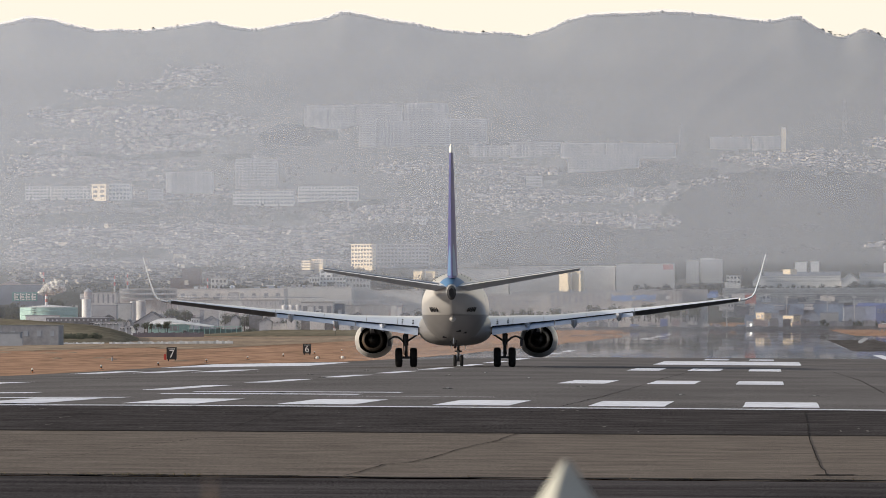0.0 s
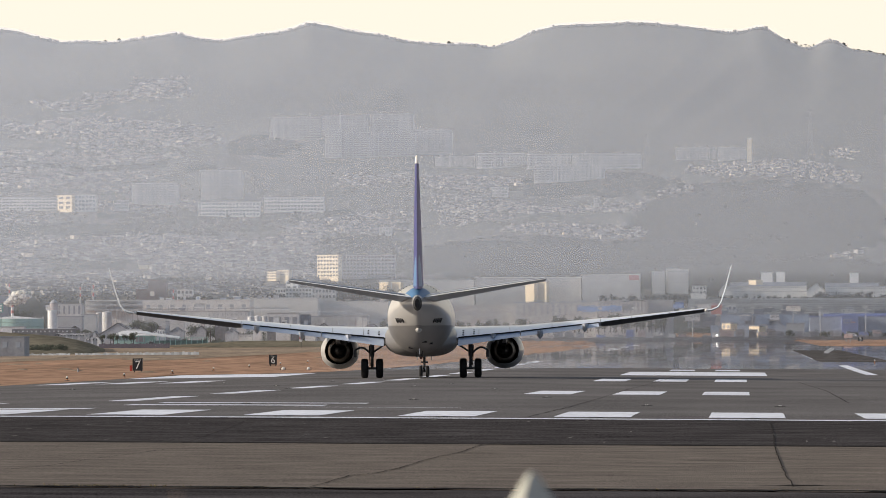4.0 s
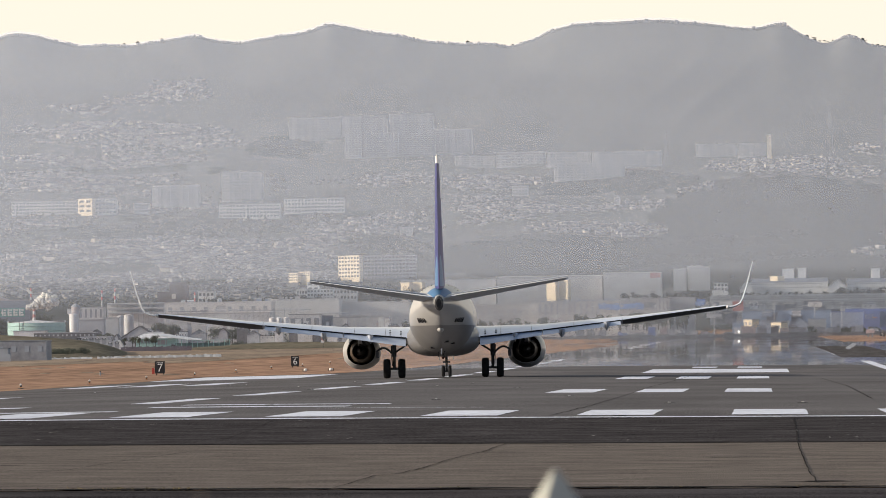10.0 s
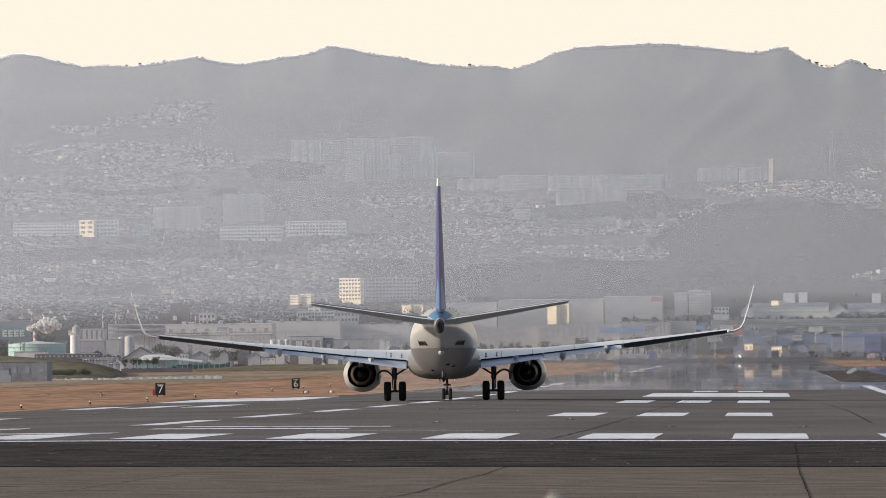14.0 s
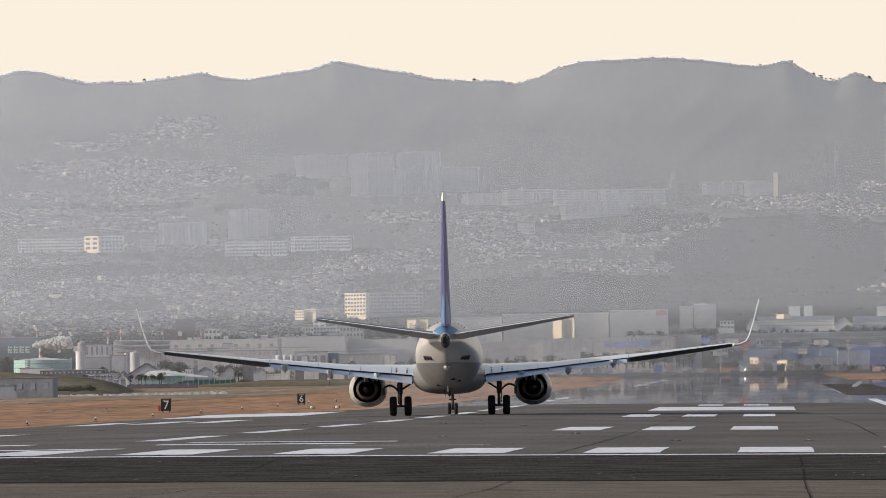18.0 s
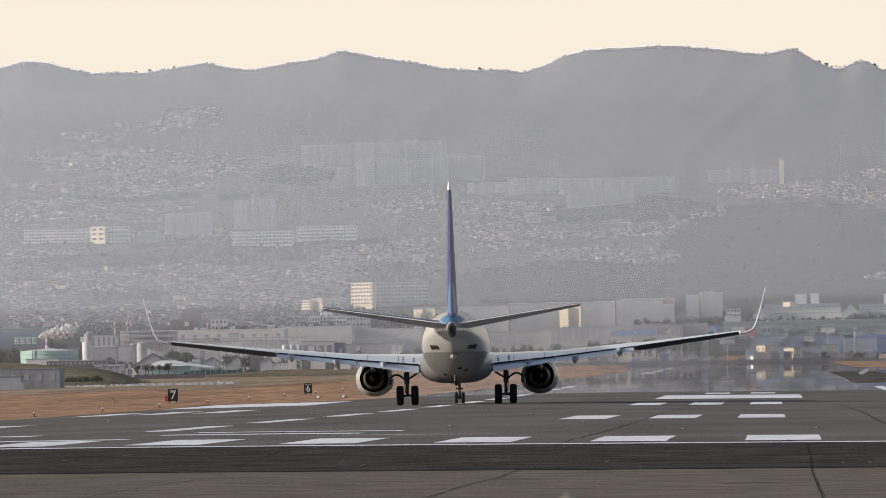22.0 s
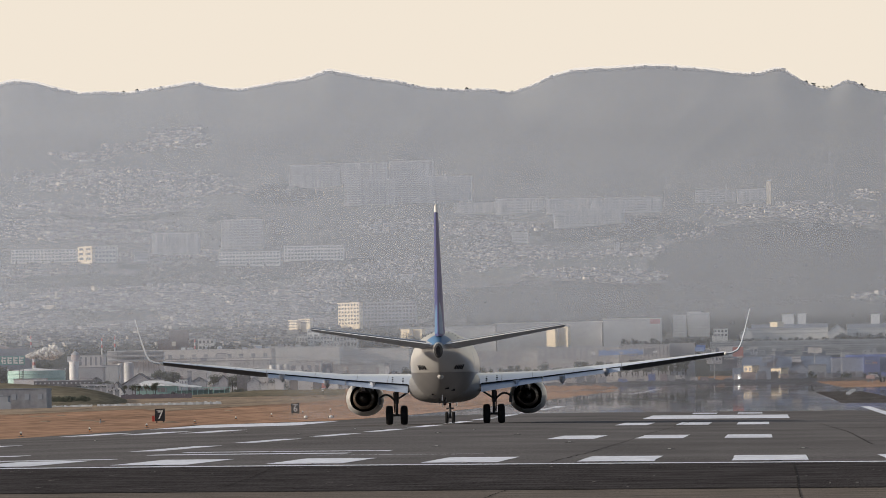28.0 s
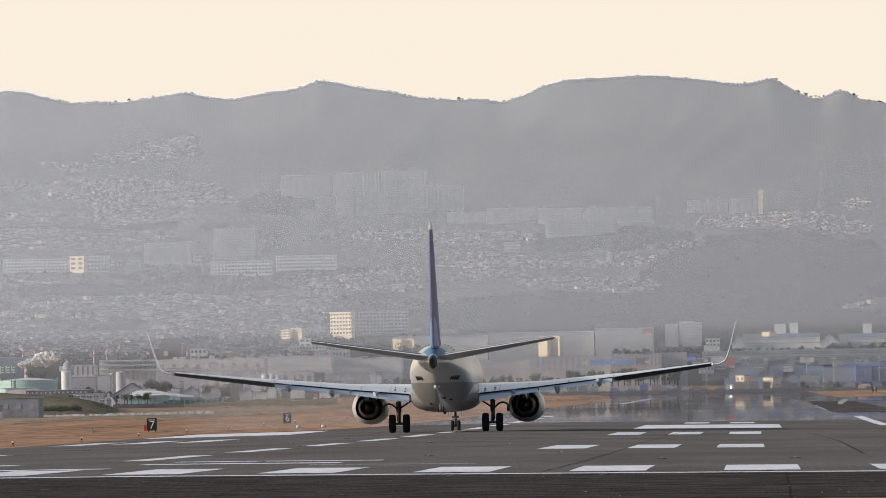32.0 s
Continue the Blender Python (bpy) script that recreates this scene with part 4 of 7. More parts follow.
        part("torque_link", Geo().tube((gx, -0.1, 0.7), (gx, -0.38, 1.05), 0.05, n=6).tube((gx, -0.38, 1.05), (gx, -0.1, 1.4), 0.05, n=6), STRUT, gear, "", True)
        g = Geo()
        arc = [(gx + s * (0.1 + 0.95 * k), 0.1, 1.42 + 0.36 * math.sin(math.pi * k * 0.9)) for k in (0, 0.2, 0.4, 0.6, 0.8, 1.0)]
        for p0, p1 in zip(arc, arc[1:]):
            g.tube(p0, p1, 0.06, n=8)
        part("gear_door", g.box(gx + s * 0.9, gx + s * 1.06, -0.3, 0.5, 1.2, 1.55), STRUT, gear, "", True)
        part("brake_hose", Geo().tube((gx + s * 0.12, -0.12, 0.7), (gx + s * 0.16, -0.14, 1.9), 0.03, n=6), BLACK, gear)
        for k in (-1, 1):
            wheel(ob, gx + k * 0.43, 0.0, 0.565, 0.21)
    # nose gear
    nose = part("nose_gear_leg", Geo().tube((0, 15.6, 0.34), (0, 15.6, 1.9), 0.075), STRUT, ob, "grey nose gear leg", True)
    part("axle", Geo().tube((-0.26, 15.6, 0.34), (0.26, 15.6, 0.34), 0.05), STRUT, nose, "", True)
    part("torque_link", Geo().tube((0, 15.55, 0.5), (0, 15.25, 0.75), 0.04, n=6).tube((0, 15.25, 0.75), (0, 15.55, 1.05), 0.04, n=6).box(-0.22, 0.22, 15.5, 15.7, 0.85, 0.95), STRUT, nose)
    for k in (-1, 1):
        wheel(ob, k * 0.2, 15.6, 0.345, 0.1)
        part("nose_gear_door", Geo().box(k * 0.42 - 0.02, k * 0.42 + 0.02, 14.6, 16.4, 1.02, 1.5, pose(0, 0, 0)), SKIN, nose)
    return ob


WHEELS = []


def wheel(parent, x, y, r, half):
    """A tyre on its rim; turns about its own centre."""
    tyre = part("wheel", Geo().turn([(-half * 0.55, r * 0.55), (-half, r * 0.72), (-half * 0.92, r * 0.9), (-half * 0.55, r * 0.985), (0, r), (half * 0.55, r * 0.985), (half * 0.92, r * 0.9), (half, r * 0.72), (half * 0.55, r * 0.55)], (0, 0, 0), "x", 28), RUBBER, parent, "black rubber tyre", True)
    part("rim", Geo().turn([(-half * 0.5, 0.03), (-half * 0.45, r * 0.5), (-half * 0.6, r * 0.57), (half * 0.6, r * 0.57), (half * 0.45, r * 0.5), (half * 0.5, 0.03)], (0, 0, 0), "x", 20, True, True), STRUT, tyre, "grey metal rim", True)
    tyre.location = (x, y, r)
    WHEELS.append((tyre, x, y, r))


# ---- near the camera: fence posts and straw ----
def fence_post():
    d = 5.0
    p = place(-371, -204, d)
    top = p.z
    ob = empty("fence_post", pose(p.x, d, 0, 0, 0, 22.8), "white painted square post with a pointed cap", "post")
    h, w = top - 0.0243, 0.0138
    part("shaft", Geo().loft([[(-w, -w, -0.25), (w, -w, -0.25), (w, w, -0.25), (-w, w, -0.25)], [(-w, -w, h - 0.003), (w, -w, h - 0.003), (w, w, h - 0.003), (-w, w, h - 0.003)], [(-w * 0.96, -w * 0.96, h), (w * 0.96, -w * 0.96, h), (w * 0.96, w * 0.96, h), (-w * 0.96, w * 0.96, h)]]), POST, ob)
    part("cap", Geo().loft([[(-w, -w, h), (w, -w, h), (w, w, h), (-w, w, h)], [(-0.0013, -0.0013, top), (0.0013, -0.0013, top), (0.0013, 0.0013, top), (-0.0013, 0.0013, top)]]), POST, ob, "four-sided pointed cap")


def pickets():
    first = None
    for a, e in ((-158, -314), (68, -314), (-623, -317), (-854, -322)):
        d = 5.1
        p = place(a, e, d)
        m = pose(p.x, d, p.z)
        if first is None:
            first = empty("fence_picket", m, "cream rounded fence picket tip", "fence picket", "fence pickets")
            prof = [(-1.45, 0.0042), (-0.008, 0.0042), (-0.003, 0.0034), (-0.0008, 0.0018), (0, 0.0003)]
            part("picket", Geo().turn(prof, (0, 0, 0), "z", 14, True, True), PICKET, first, "", True)
        else:
            copy_thing(first, m)


def straw():
    """Dry stalks: two close to the lens, one far out by the road."""
    g = Geo()
    for a, e, lean, r, d, foot in ((-1000, -233, 0.006, 0.0011, 3.0, -0.25), (-1072, -255, -0.003, 0.0006, 2.6, -0.25), (-1298, -271, -0.11, 0.003, 62.0, -0.2)):
        p = place(a, e, d)
        tall = p.z - foot
        pts = [Vector((p.x + lean * (1 - k / 5) ** 1.6 * (tall / 0.15 if d < 10 else 3.0), d, foot + tall * k / 5)) for k in range(6)]
        for p0, p1 in zip(pts, pts[1:]):
            g.tube(p0, p1, r * 0.6, r * 0.45, 5)
        if d < 10:
            g.turn([(-0.022, r * 0.5), (-0.014, r * 1.3), (-0.005, r), (0, r * 0.3)], pts[-1], "z", 7, True, True)
    tagged(new("dry_grass", g.mesh("dry_grass", STRAW, True)), "dry grass stalks by the fence", "grass", "", "stuff")


def joint_grass():
    """Dry tufts that grow in the joint before the stopway."""
    rng = random.Random(19)
    g = Geo()
    for c, n, w in ((-6.85, 34, 0.25), (-6.2, 20, 0.2), (-7.5, 14, 0.3), (-8.3, 8, 0.2), (-5.2, 5, 0.2), (-3.3, 4, 0.15), (-1.0, 5, 0.3), (0.6, 6, 0.2)):
        for i in range(n):
            x, y = rng.gauss(c, w), 112.2 + rng.uniform(0, 0.8)
            z = ground_z(x, y) - 0.005
            for k in range(4):
                h, lean = rng.uniform(0.012, 0.04), rng.uniform(-0.03, 0.03)
                g.add([(x - 0.0025, y, z), (x + 0.0025, y, z), (x + lean * 0.5 + 0.0015, y, z + h * 0.7), (x + lean, y, z + h)], [(0, 1, 2), (0, 2, 3)])
    tagged(new("joint_grass", g.mesh("joint_grass", JOINT_STRAW)), "tufts of dry straw in the pavement joint", "grass", "", "stuff")


# ---- airfield furniture ----
def inset_lights():
    first = None
    spots = []
    rng = random.Random(8)
    for i in range(14):
        spots.append((-17.5 + 3.55 * i * 0.5, 240.5) if i % 2 == 0 and -17.5 + 3.55 * i * 0.5 < 10 else (-16 + 1.9 * i, rng.choice((286, 300, 331, 352))))
    for i in range(12):
        spots.append((rng.uniform(-30, -8), rng.uniform(330, 600)))
    for x, y in spots:
        m = pose(x, y, ground_z(x, y) + 0.004)
        if first is None:
            first = empty("inset_light", m, "flush metal runway light in the pavement", "runway light", "flush runway lights")
            part("housing", Geo().turn([(0, 0.17), (0.012, 0.16), (0.02, 0.1), (0.02, 0.02)], (0, 0, 0), "z", 14, True, True), DARK, first, "", True)
            part("lens", Geo().box(-0.04, 0.04, -0.12, -0.07, 0.015, 0.03), WHITE, first)
        else:
            copy_thing(first, m)


def edge_lights():
    first = None
    for i in range(9):
        y = 592 + 60.5 * i
        m = pose(-41.8, y, ground_z(-41.8, y))
        if first is None:
            first = empty("edge_light", m, "white elevated runway edge light on a thin stalk", "runway light", "runway edge lights")
            part("base_plate", Geo().turn([(0, 0.16), (0.03, 0.15), (0.03, 0.02)], (0, 0, 0), "z", 12, True, True), STRUT, first)
            part("stalk", Geo().tube((0, 0, 0), (0, 0, 0.1), 0.04), mat_orange, first, "orange stalk", True)
            part("collar", Geo().tube((0, 0, 0.1), (0, 0, 0.19), 0.055), DARK, first, "dark collar", True)
            part("lamp_head", Geo().turn([(0.19, 0.04), (0.2, 0.062), (0.25, 0.062), (0.28, 0.04), (0.29, 0.015)], (0, 0, 0), "z", 14, True, True), WHITE, first, "white glass lamp head", True)
        else:
            copy_thing(first, m)
    # two added white domes stand in for edge lights swollen by the mirage
    for a, e in ((-811, -22), (-766, -22)):
        d = on_ground(a, e)
        p = place(a, e, d)
        lamp = empty("wing_bar_lamp", pose(p.x, d, ground_z(p.x, d)), "white dome standing in for an edge light's mirage", "runway light", "broad runway edge lamps")
        part("base_plate", Geo().turn([(0, 0.16), (0.03, 0.15), (0.03, 0.02)], (0, 0, 0), "z", 12, True, True), STRUT, lamp)
        part("glass", Geo().turn([(0.04, 0.06), (0.07, 0.13), (0.15, 0.145), (0.22, 0.1), (0.25, 0.03)], (0, 0, 0), "z", 16, True, True), WHITE, lamp, "white dome in place of the glint", True)
        for k in (-1, 1):
            part("bracket", Geo().box(k * 0.2 - 0.02, k * 0.2 + 0.02, -0.03, 0.03, 0.02, 0.22), STRUT, lamp)
    for y in (700, 790, 880, 980):
        copy_thing(first, pose(12.4, y, ground_z(12.4, y)))


mat_orange = mat("orange_paint", (0.55, 0.2, 0.05), 0.6, var=0.1)


def glyph(text, size, m, material, parent, name="numeral"):
    cu = bpy.data.curves.new(name, "FONT")
    cu.body, cu.size, cu.extrude, cu.align_x, cu.align_y = text, size, 0.01, "CENTER", "CENTER"
    tmp = new("tmp", cu)
    me = bpy.data.meshes.new_from_object(tmp)
    bpy.data.objects.remove(tmp)
    me.transform(m)
    me.materials.clear()
    me.materials.append(material)
    ob = new(name, me)
    ob.parent = parent
    return ob


def distance_signs():
    for digit, a, e, d, w in (("7", -1069, -23, 0, 17), ("6", -829, -13, 0, 13.5), ("2", 211, 22, 2650, 8)):
        d = d or on_ground(a, e)
        w = w * d / F
        p = place(a, e, d)
        z0 = p.z
        ob = empty("distance_sign", pose(p.x, d, z0), "black runway distance sign with a white %s" % digit, "sign", "runway distance signs")
        h = w * 1.22
        cab = part("cabinet", Geo().box(-w / 2, w / 2, 0, 0.3, 0.08, 0.08 + h), SIGN_BLACK, ob)
        part("frame", Geo().box(-w / 2 - 0.03, w / 2 + 0.03, 0.02, 0.28, 0.08 + h, 0.12 + h).box(-w / 2 - 0.03, -w / 2, 0.02, 0.28, 0.08, 0.08 + h), DARK, cab)
        if digit == "7":
            part("side_box", Geo().box(-w / 2 - 0.25, -w / 2 - 0.06, 0, 0.3, 0.05, 0.5), RED, ob, "red box beside the sign")
        for s in (-1, 1):
            part("leg", Geo().box(s * w * 0.35 - 0.04, s * w * 0.35 + 0.04, 0.1, 0.18, -1.5, 0.08), DARK, ob)
        for k in range(5):
            part("lettering_bar", Geo().box((-0.34 + 0.14 * k) * w, (-0.24 + 0.14 * k) * w, -0.012, 0, 0.08 + h * 0.88, 0.08 + h * 0.94), WHITE, cab)
        glyph(digit, h * 0.98, Matrix.Translation((0, -0.012, 0.08 + h * 0.45)) @ pose(0, 0, 0, 90), WHITE, ob)


# ---- buildings ----
UNIT = {}


def unit_box(name, material):
    key = (name, material.name)
    if key not in UNIT:
        UNIT[key] = Geo().box(-0.5, 0.5, -0.5, 0.5, 0, 1).mesh(name, material)
    return UNIT[key]


def scaled(name, me, m, s, parent):
    ob = new(name, me)
    ob.parent = parent
    ob.matrix_local = m @ Matrix.Diagonal((*s, 1))
    return ob


def building(name, label, category, a0, a1, e0, e1, d, deep=12.0, wall=None, roof=None, floors=0, cols=0, glass=None, rot=0.0, side=0, gable=0.0, group="", balcony=False, drop=None, top=True, small=False, tall=False):
    """A block seen between two bearings and two heights at the depth d; rot turns it about its near left corner."""
    wall, roof, glass = wall or WALL_GREY, roof or ROOF_GREY, glass or WINDOW
    p, q = place(a0, e0, d), place(a1, e1, d)
    w, h = (q.x - p.x) / max(0.2, math.cos(radians(rot))), q.z - p.z
    base = -(p.z - min(p.z, ground_z((p.x + q.x) / 2, d))) - 1.0 if drop is None else -drop
    ob = empty(name, pose(p.x, d, p.z, 0, 0, rot), label, category, group)
    g = Geo()
    if gable:
        g.loft([[(0, 0, base), (w, 0, base), (w, 0, h - gable), (w / 2, 0, h), (0, 0, h - gable)], [(0, deep, base), (w, deep, base), (w, deep, h - gable), (w / 2, deep, h), (0, deep, h - gable)]])
    else:
        g.box(0, w, 0, deep, base, h)
    body = part("wall", g, wall, ob)
    u = d / F
    if gable:
        k = u * 1.2
        part("roof", Geo().loft([[(-k, -k, h - gable), (w / 2, -k, h + k * 0.6), (w + k, -k, h - gable), (w + k, -k, h - gable + k), (w / 2, -k, h + k * 1.8), (-k, -k, h - gable + k)],
                                 [(-k, deep, h - gable), (w / 2, deep, h + k * 0.6), (w + k, deep, h - gable), (w + k, deep, h - gable + k), (w / 2, deep, h + k * 1.8), (-k, deep, h - gable + k)]]), roof, ob)
    elif top:
        k = u * 0.8
        part("roof", Geo().box(-k, w + k, -k, deep + k, h, h + k * 1.5), roof, ob)
    if floors and cols:
        me = unit_box("window", glass)
        fh, cw = h / floors, w / cols
        for i in range(floors):
            for j in range(cols):
                kw, kh = (0.34, 0.3) if small else (0.36, 0.6) if tall else (0.6, 0.48)
                scaled("window", me, Matrix.Translation(((j + 0.5) * cw, 0, i * fh + fh * (0.42 if small else 0.3))), (cw * kw, 0.05, fh * kh), body)
            if side:
                sw = deep / side
                for j in range(side):
                    scaled("window", me, Matrix.Translation((0, (j + 0.5) * sw, i * fh + fh * 0.3)), (0.12, sw * 0.6, fh * 0.48), body)
    if balcony and floors:
        me = unit_box("balcony", wall)
        for i in range(1, floors):
            scaled("balcony", me, Matrix.Translation((w / 2, -0.35 * u * 3, i * h / floors)), (w * 0.98, u * 3, h / floors * 0.3), body)
    return ob


def tank(name, label, a0, a1, e0, e1, d, wall, cone=0.12, rail=False):
    p, q = place((a0 + a1) / 2, e0, d), place((a0 + a1) / 2, e1, d)
    r, h = (a1 - a0) / 2 * d / F, q.z - p.z
    ob = empty(name, pose(p.x, d + r, p.z), label, "tank")
    drum = part("drum", Geo().turn([(-2, r), (h, r)], (0, 0, 0), "z", 32, True, False), wall, ob, "", True)
    part("roof", Geo().turn([(h, r * 1.01), (h + r * cone, r * 0.05)], (0, 0, 0), "z", 32, False, True), WALL_WHITE, ob, "pale shallow cone roof", True)
    if rail:
        for k in (0.35, 0.7):
            part("stiffener_ring", Geo().turn([(h * k, r * 1.005), (h * k + 0.1, r * 1.02), (h * k + 0.2, r * 1.005)], (0, 0, 0), "z", 32), wall, drum)
        lad = Geo()
        for x in (-0.5, 0.5):
            lad.box(x - 0.05 - r * 0.45, x + 0.05 - r * 0.45, -r * 0.93, -r * 0.91, 0, h + 0.4)
        for i in range(6):
            lad.box(-0.5 - r * 0.45, 0.5 - r * 0.45, -r * 0.93, -r * 0.91, 0.2 + i * h / 6, 0.28 + i * h / 6)
        part("ladder", lad, STRUT, ob)
        for i in range(18):
            a = 2 * math.pi * i / 18
            part("rail_post", Geo().tube((r * math.cos(a), r * math.sin(a), h), (r * math.cos(a), r * math.sin(a), h + 0.5), 0.04, n=5), WALL_WHITE, ob)
    return ob


def crown(g, c, r, rng, squash=0.8):
    """A clump of a leafy crown: a jittered low ball."""
    t = (1 + 5 ** 0.5) / 2
    v = [(-1, t, 0), (1, t, 0), (-1, -t, 0), (1, -t, 0), (0, -1, t), (0, 1, t), (0, -1, -t), (0, 1, -t), (t, 0, -1), (t, 0, 1), (-t, 0, -1), (-t, 0, 1)]
    f = [(0, 11, 5), (0, 5, 1), (0, 1, 7), (0, 7, 10), (0, 10, 11), (1, 5, 9), (5, 11, 4), (11, 10, 2), (10, 7, 6), (7, 1, 8), (3, 9, 4), (3, 4, 2), (3, 2, 6), (3, 6, 8), (3, 8, 9), (4, 9, 5), (2, 4, 11), (6, 2, 10), (8, 6, 7), (9, 8, 1)]
    k = r / 1.9
    g.add([(c[0] + x * k * rng.uniform(0.7, 1.25), c[1] + y * k * rng.uniform(0.7, 1.25), c[2] + z * k * squash * rng.uniform(0.7, 1.3)) for x, y, z in v], f)


def tree(a, e0, e1, d, rng, material=None, wide=1.0):
    p, q = place(a, e0, d), place(a, e1, d)
    h = q.z - p.z
    ob = empty("tree", pose(p.x, d, p.z), "dark evergreen tree among the buildings", "tree")
    tr = Geo().tube((0, 0, -1.5), (0, 0, h * 0.5), h * 0.05, h * 0.025, 7)
    for i in range(4):
        b = rng.uniform(0, 6.28)
        tr.tube((0, 0, h * (0.25 + 0.06 * i)), (h * 0.25 * math.cos(b), h * 0.25 * math.sin(b), h * (0.5 + 0.07 * i)), h * 0.02, h * 0.008, 5)
    part("trunk", tr, BARK, ob)
    # leaf sprays gathered in uneven lobes
    g = Geo()
    lobes = [(rng.uniform(0, 6.28), rng.uniform(0.15, 0.32) * h * wide, h * rng.uniform(0.04, 0.78), h * rng.uniform(0.17, 0.29)) for i in range(8)] + [(0, 0, h * 0.55, h * 0.34)]
    for b, off, zc, r in lobes:
        for i in range(105):
            t, q = rng.uniform(0, 6.28), rng.uniform(-1, 1)
            k = r * rng.uniform(0.35, 1.0)
            c = Vector((off * math.cos(b) + k * wide * math.cos(t) * math.sqrt(1 - q * q), off * math.sin(b) + k * math.sin(t) * math.sqrt(1 - q * q), zc + k * q))
            u, v = (Vector((rng.gauss(0, 1), rng.gauss(0, 1), rng.gauss(0, 1))).normalized() * h * rng.uniform(0.025, 0.055) for _ in range(2))
            g.add([c - u, c + u, c + v, c - v * 0.6 + u * 0.4], [(0, 1, 2), (0, 3, 1)])
    me = bpy.data.meshes.new("crown")
    me.from_pydata(g.v, [], g.f)
    me.materials.append(material or TREE_DARK)
    part("crown", me, TREE_DARK, ob)
    return ob


PUFFS = []


# seconds, drift down the wind and rise of the plume's end, in metres
WIND = ((0, 5, 3.2), (2, 4, 4), (4, 4.5, 4), (6, 5, 4), (8, 6, 3.5), (10, 7, 4), (12, 6.5, 3), (14, 7, 2.5), (17, 9, 1.2), (19, 9.5, 1.8), (21, 8, 2), (23, 8, 2.5), (25, 9.5, 2), (28, 8.5, 1.8), (30, 9, 4), (31, 9, 4.5), (32, 9.5, 3.8))


def steam():
    """Steam drifting off a stack: ragged billows that sway and stream down the wind."""
    rng = random.Random(11)
    base = place(-1300, 97, 2610)
    ob = empty("steam_plume", pose(base.x, 2610, base.z), "white steam drifting from a works chimney", "steam")
    n = 22
    for i in range(n):
        k = i / (n - 1)
        g = Geo()
        wide = 0.42 + 0.8 * k
        for b in range(30):
            c = (rng.gauss(0, wide * 0.62), rng.gauss(0, wide * 0.5), rng.gauss(0, wide * 0.45))
            crown(g, c, rng.uniform(0.32, 0.7) * (0.6 + 0.8 * k), rng, 0.9)
        puff = part("billow", g.mesh("billow", STEAM, True, 180), STEAM, ob)
        ph, off = rng.uniform(0, 6.28), rng.gauss(0, 0.25)
        rows = []
        for t, drift, lift in WIND:
            rows.append((float(t), pose(0.8 * drift * k + 0.3 * math.sin(t * 0.7 + ph) * k, 0.2 * math.sin(t + ph), 0.5 * lift * k ** 0.8 + (0.3 * math.cos(t * 0.6 + ph) + off) * k + 0.15, 0, 25 * math.sin(t * 0.23 + ph), 0)))
        PUFFS.append((puff, rows))


def deck(name, label, a0, a1, e0, e1, d, levels, columns, slab, post, back):
    """An open multi-level deck: slabs on columns before a back wall."""
    p, q = place(a0, e0, d), place(a1, e1, d)
    w, h, u = q.x - p.x, q.z - p.z, d / F
    ob = empty(name, pose(p.x, d, p.z), label, "deck")
    for k in range(levels):
        z = h * (k + 1) / levels
        part("deck_slab", Geo().box(0, w, 0, 3, z - 1.6 * u, z), slab, ob)
        part("parapet", Geo().box(0, w, -0.1, 0.1, z, z + 1.6 * u), slab, ob)
    for k in range(columns + 1):
        x = w * k / columns
        part("column", Geo().box(x - 0.5 * u, x + 0.5 * u, 0.2, 0.6, -40 * u, h), post, ob)
    part("back_wall", Geo().box(0, w, 2.6, 3, -40 * u, h), back, ob)
    return ob


def tree_row(a0, a1, n, e0, lo, hi, d, seed, wide=1.2):
    rng = random.Random(seed)
    for i in range(n):
        a = a0 + (a1 - a0) * (i + rng.uniform(0.1, 0.9)) / n
        tree(a, e0, rng.uniform(lo, hi), d + rng.uniform(-8, 8), rng, NEAR_WOOD if d > 3060 else TREE_DARK, wide=wide * rng.uniform(0.8, 1.25))


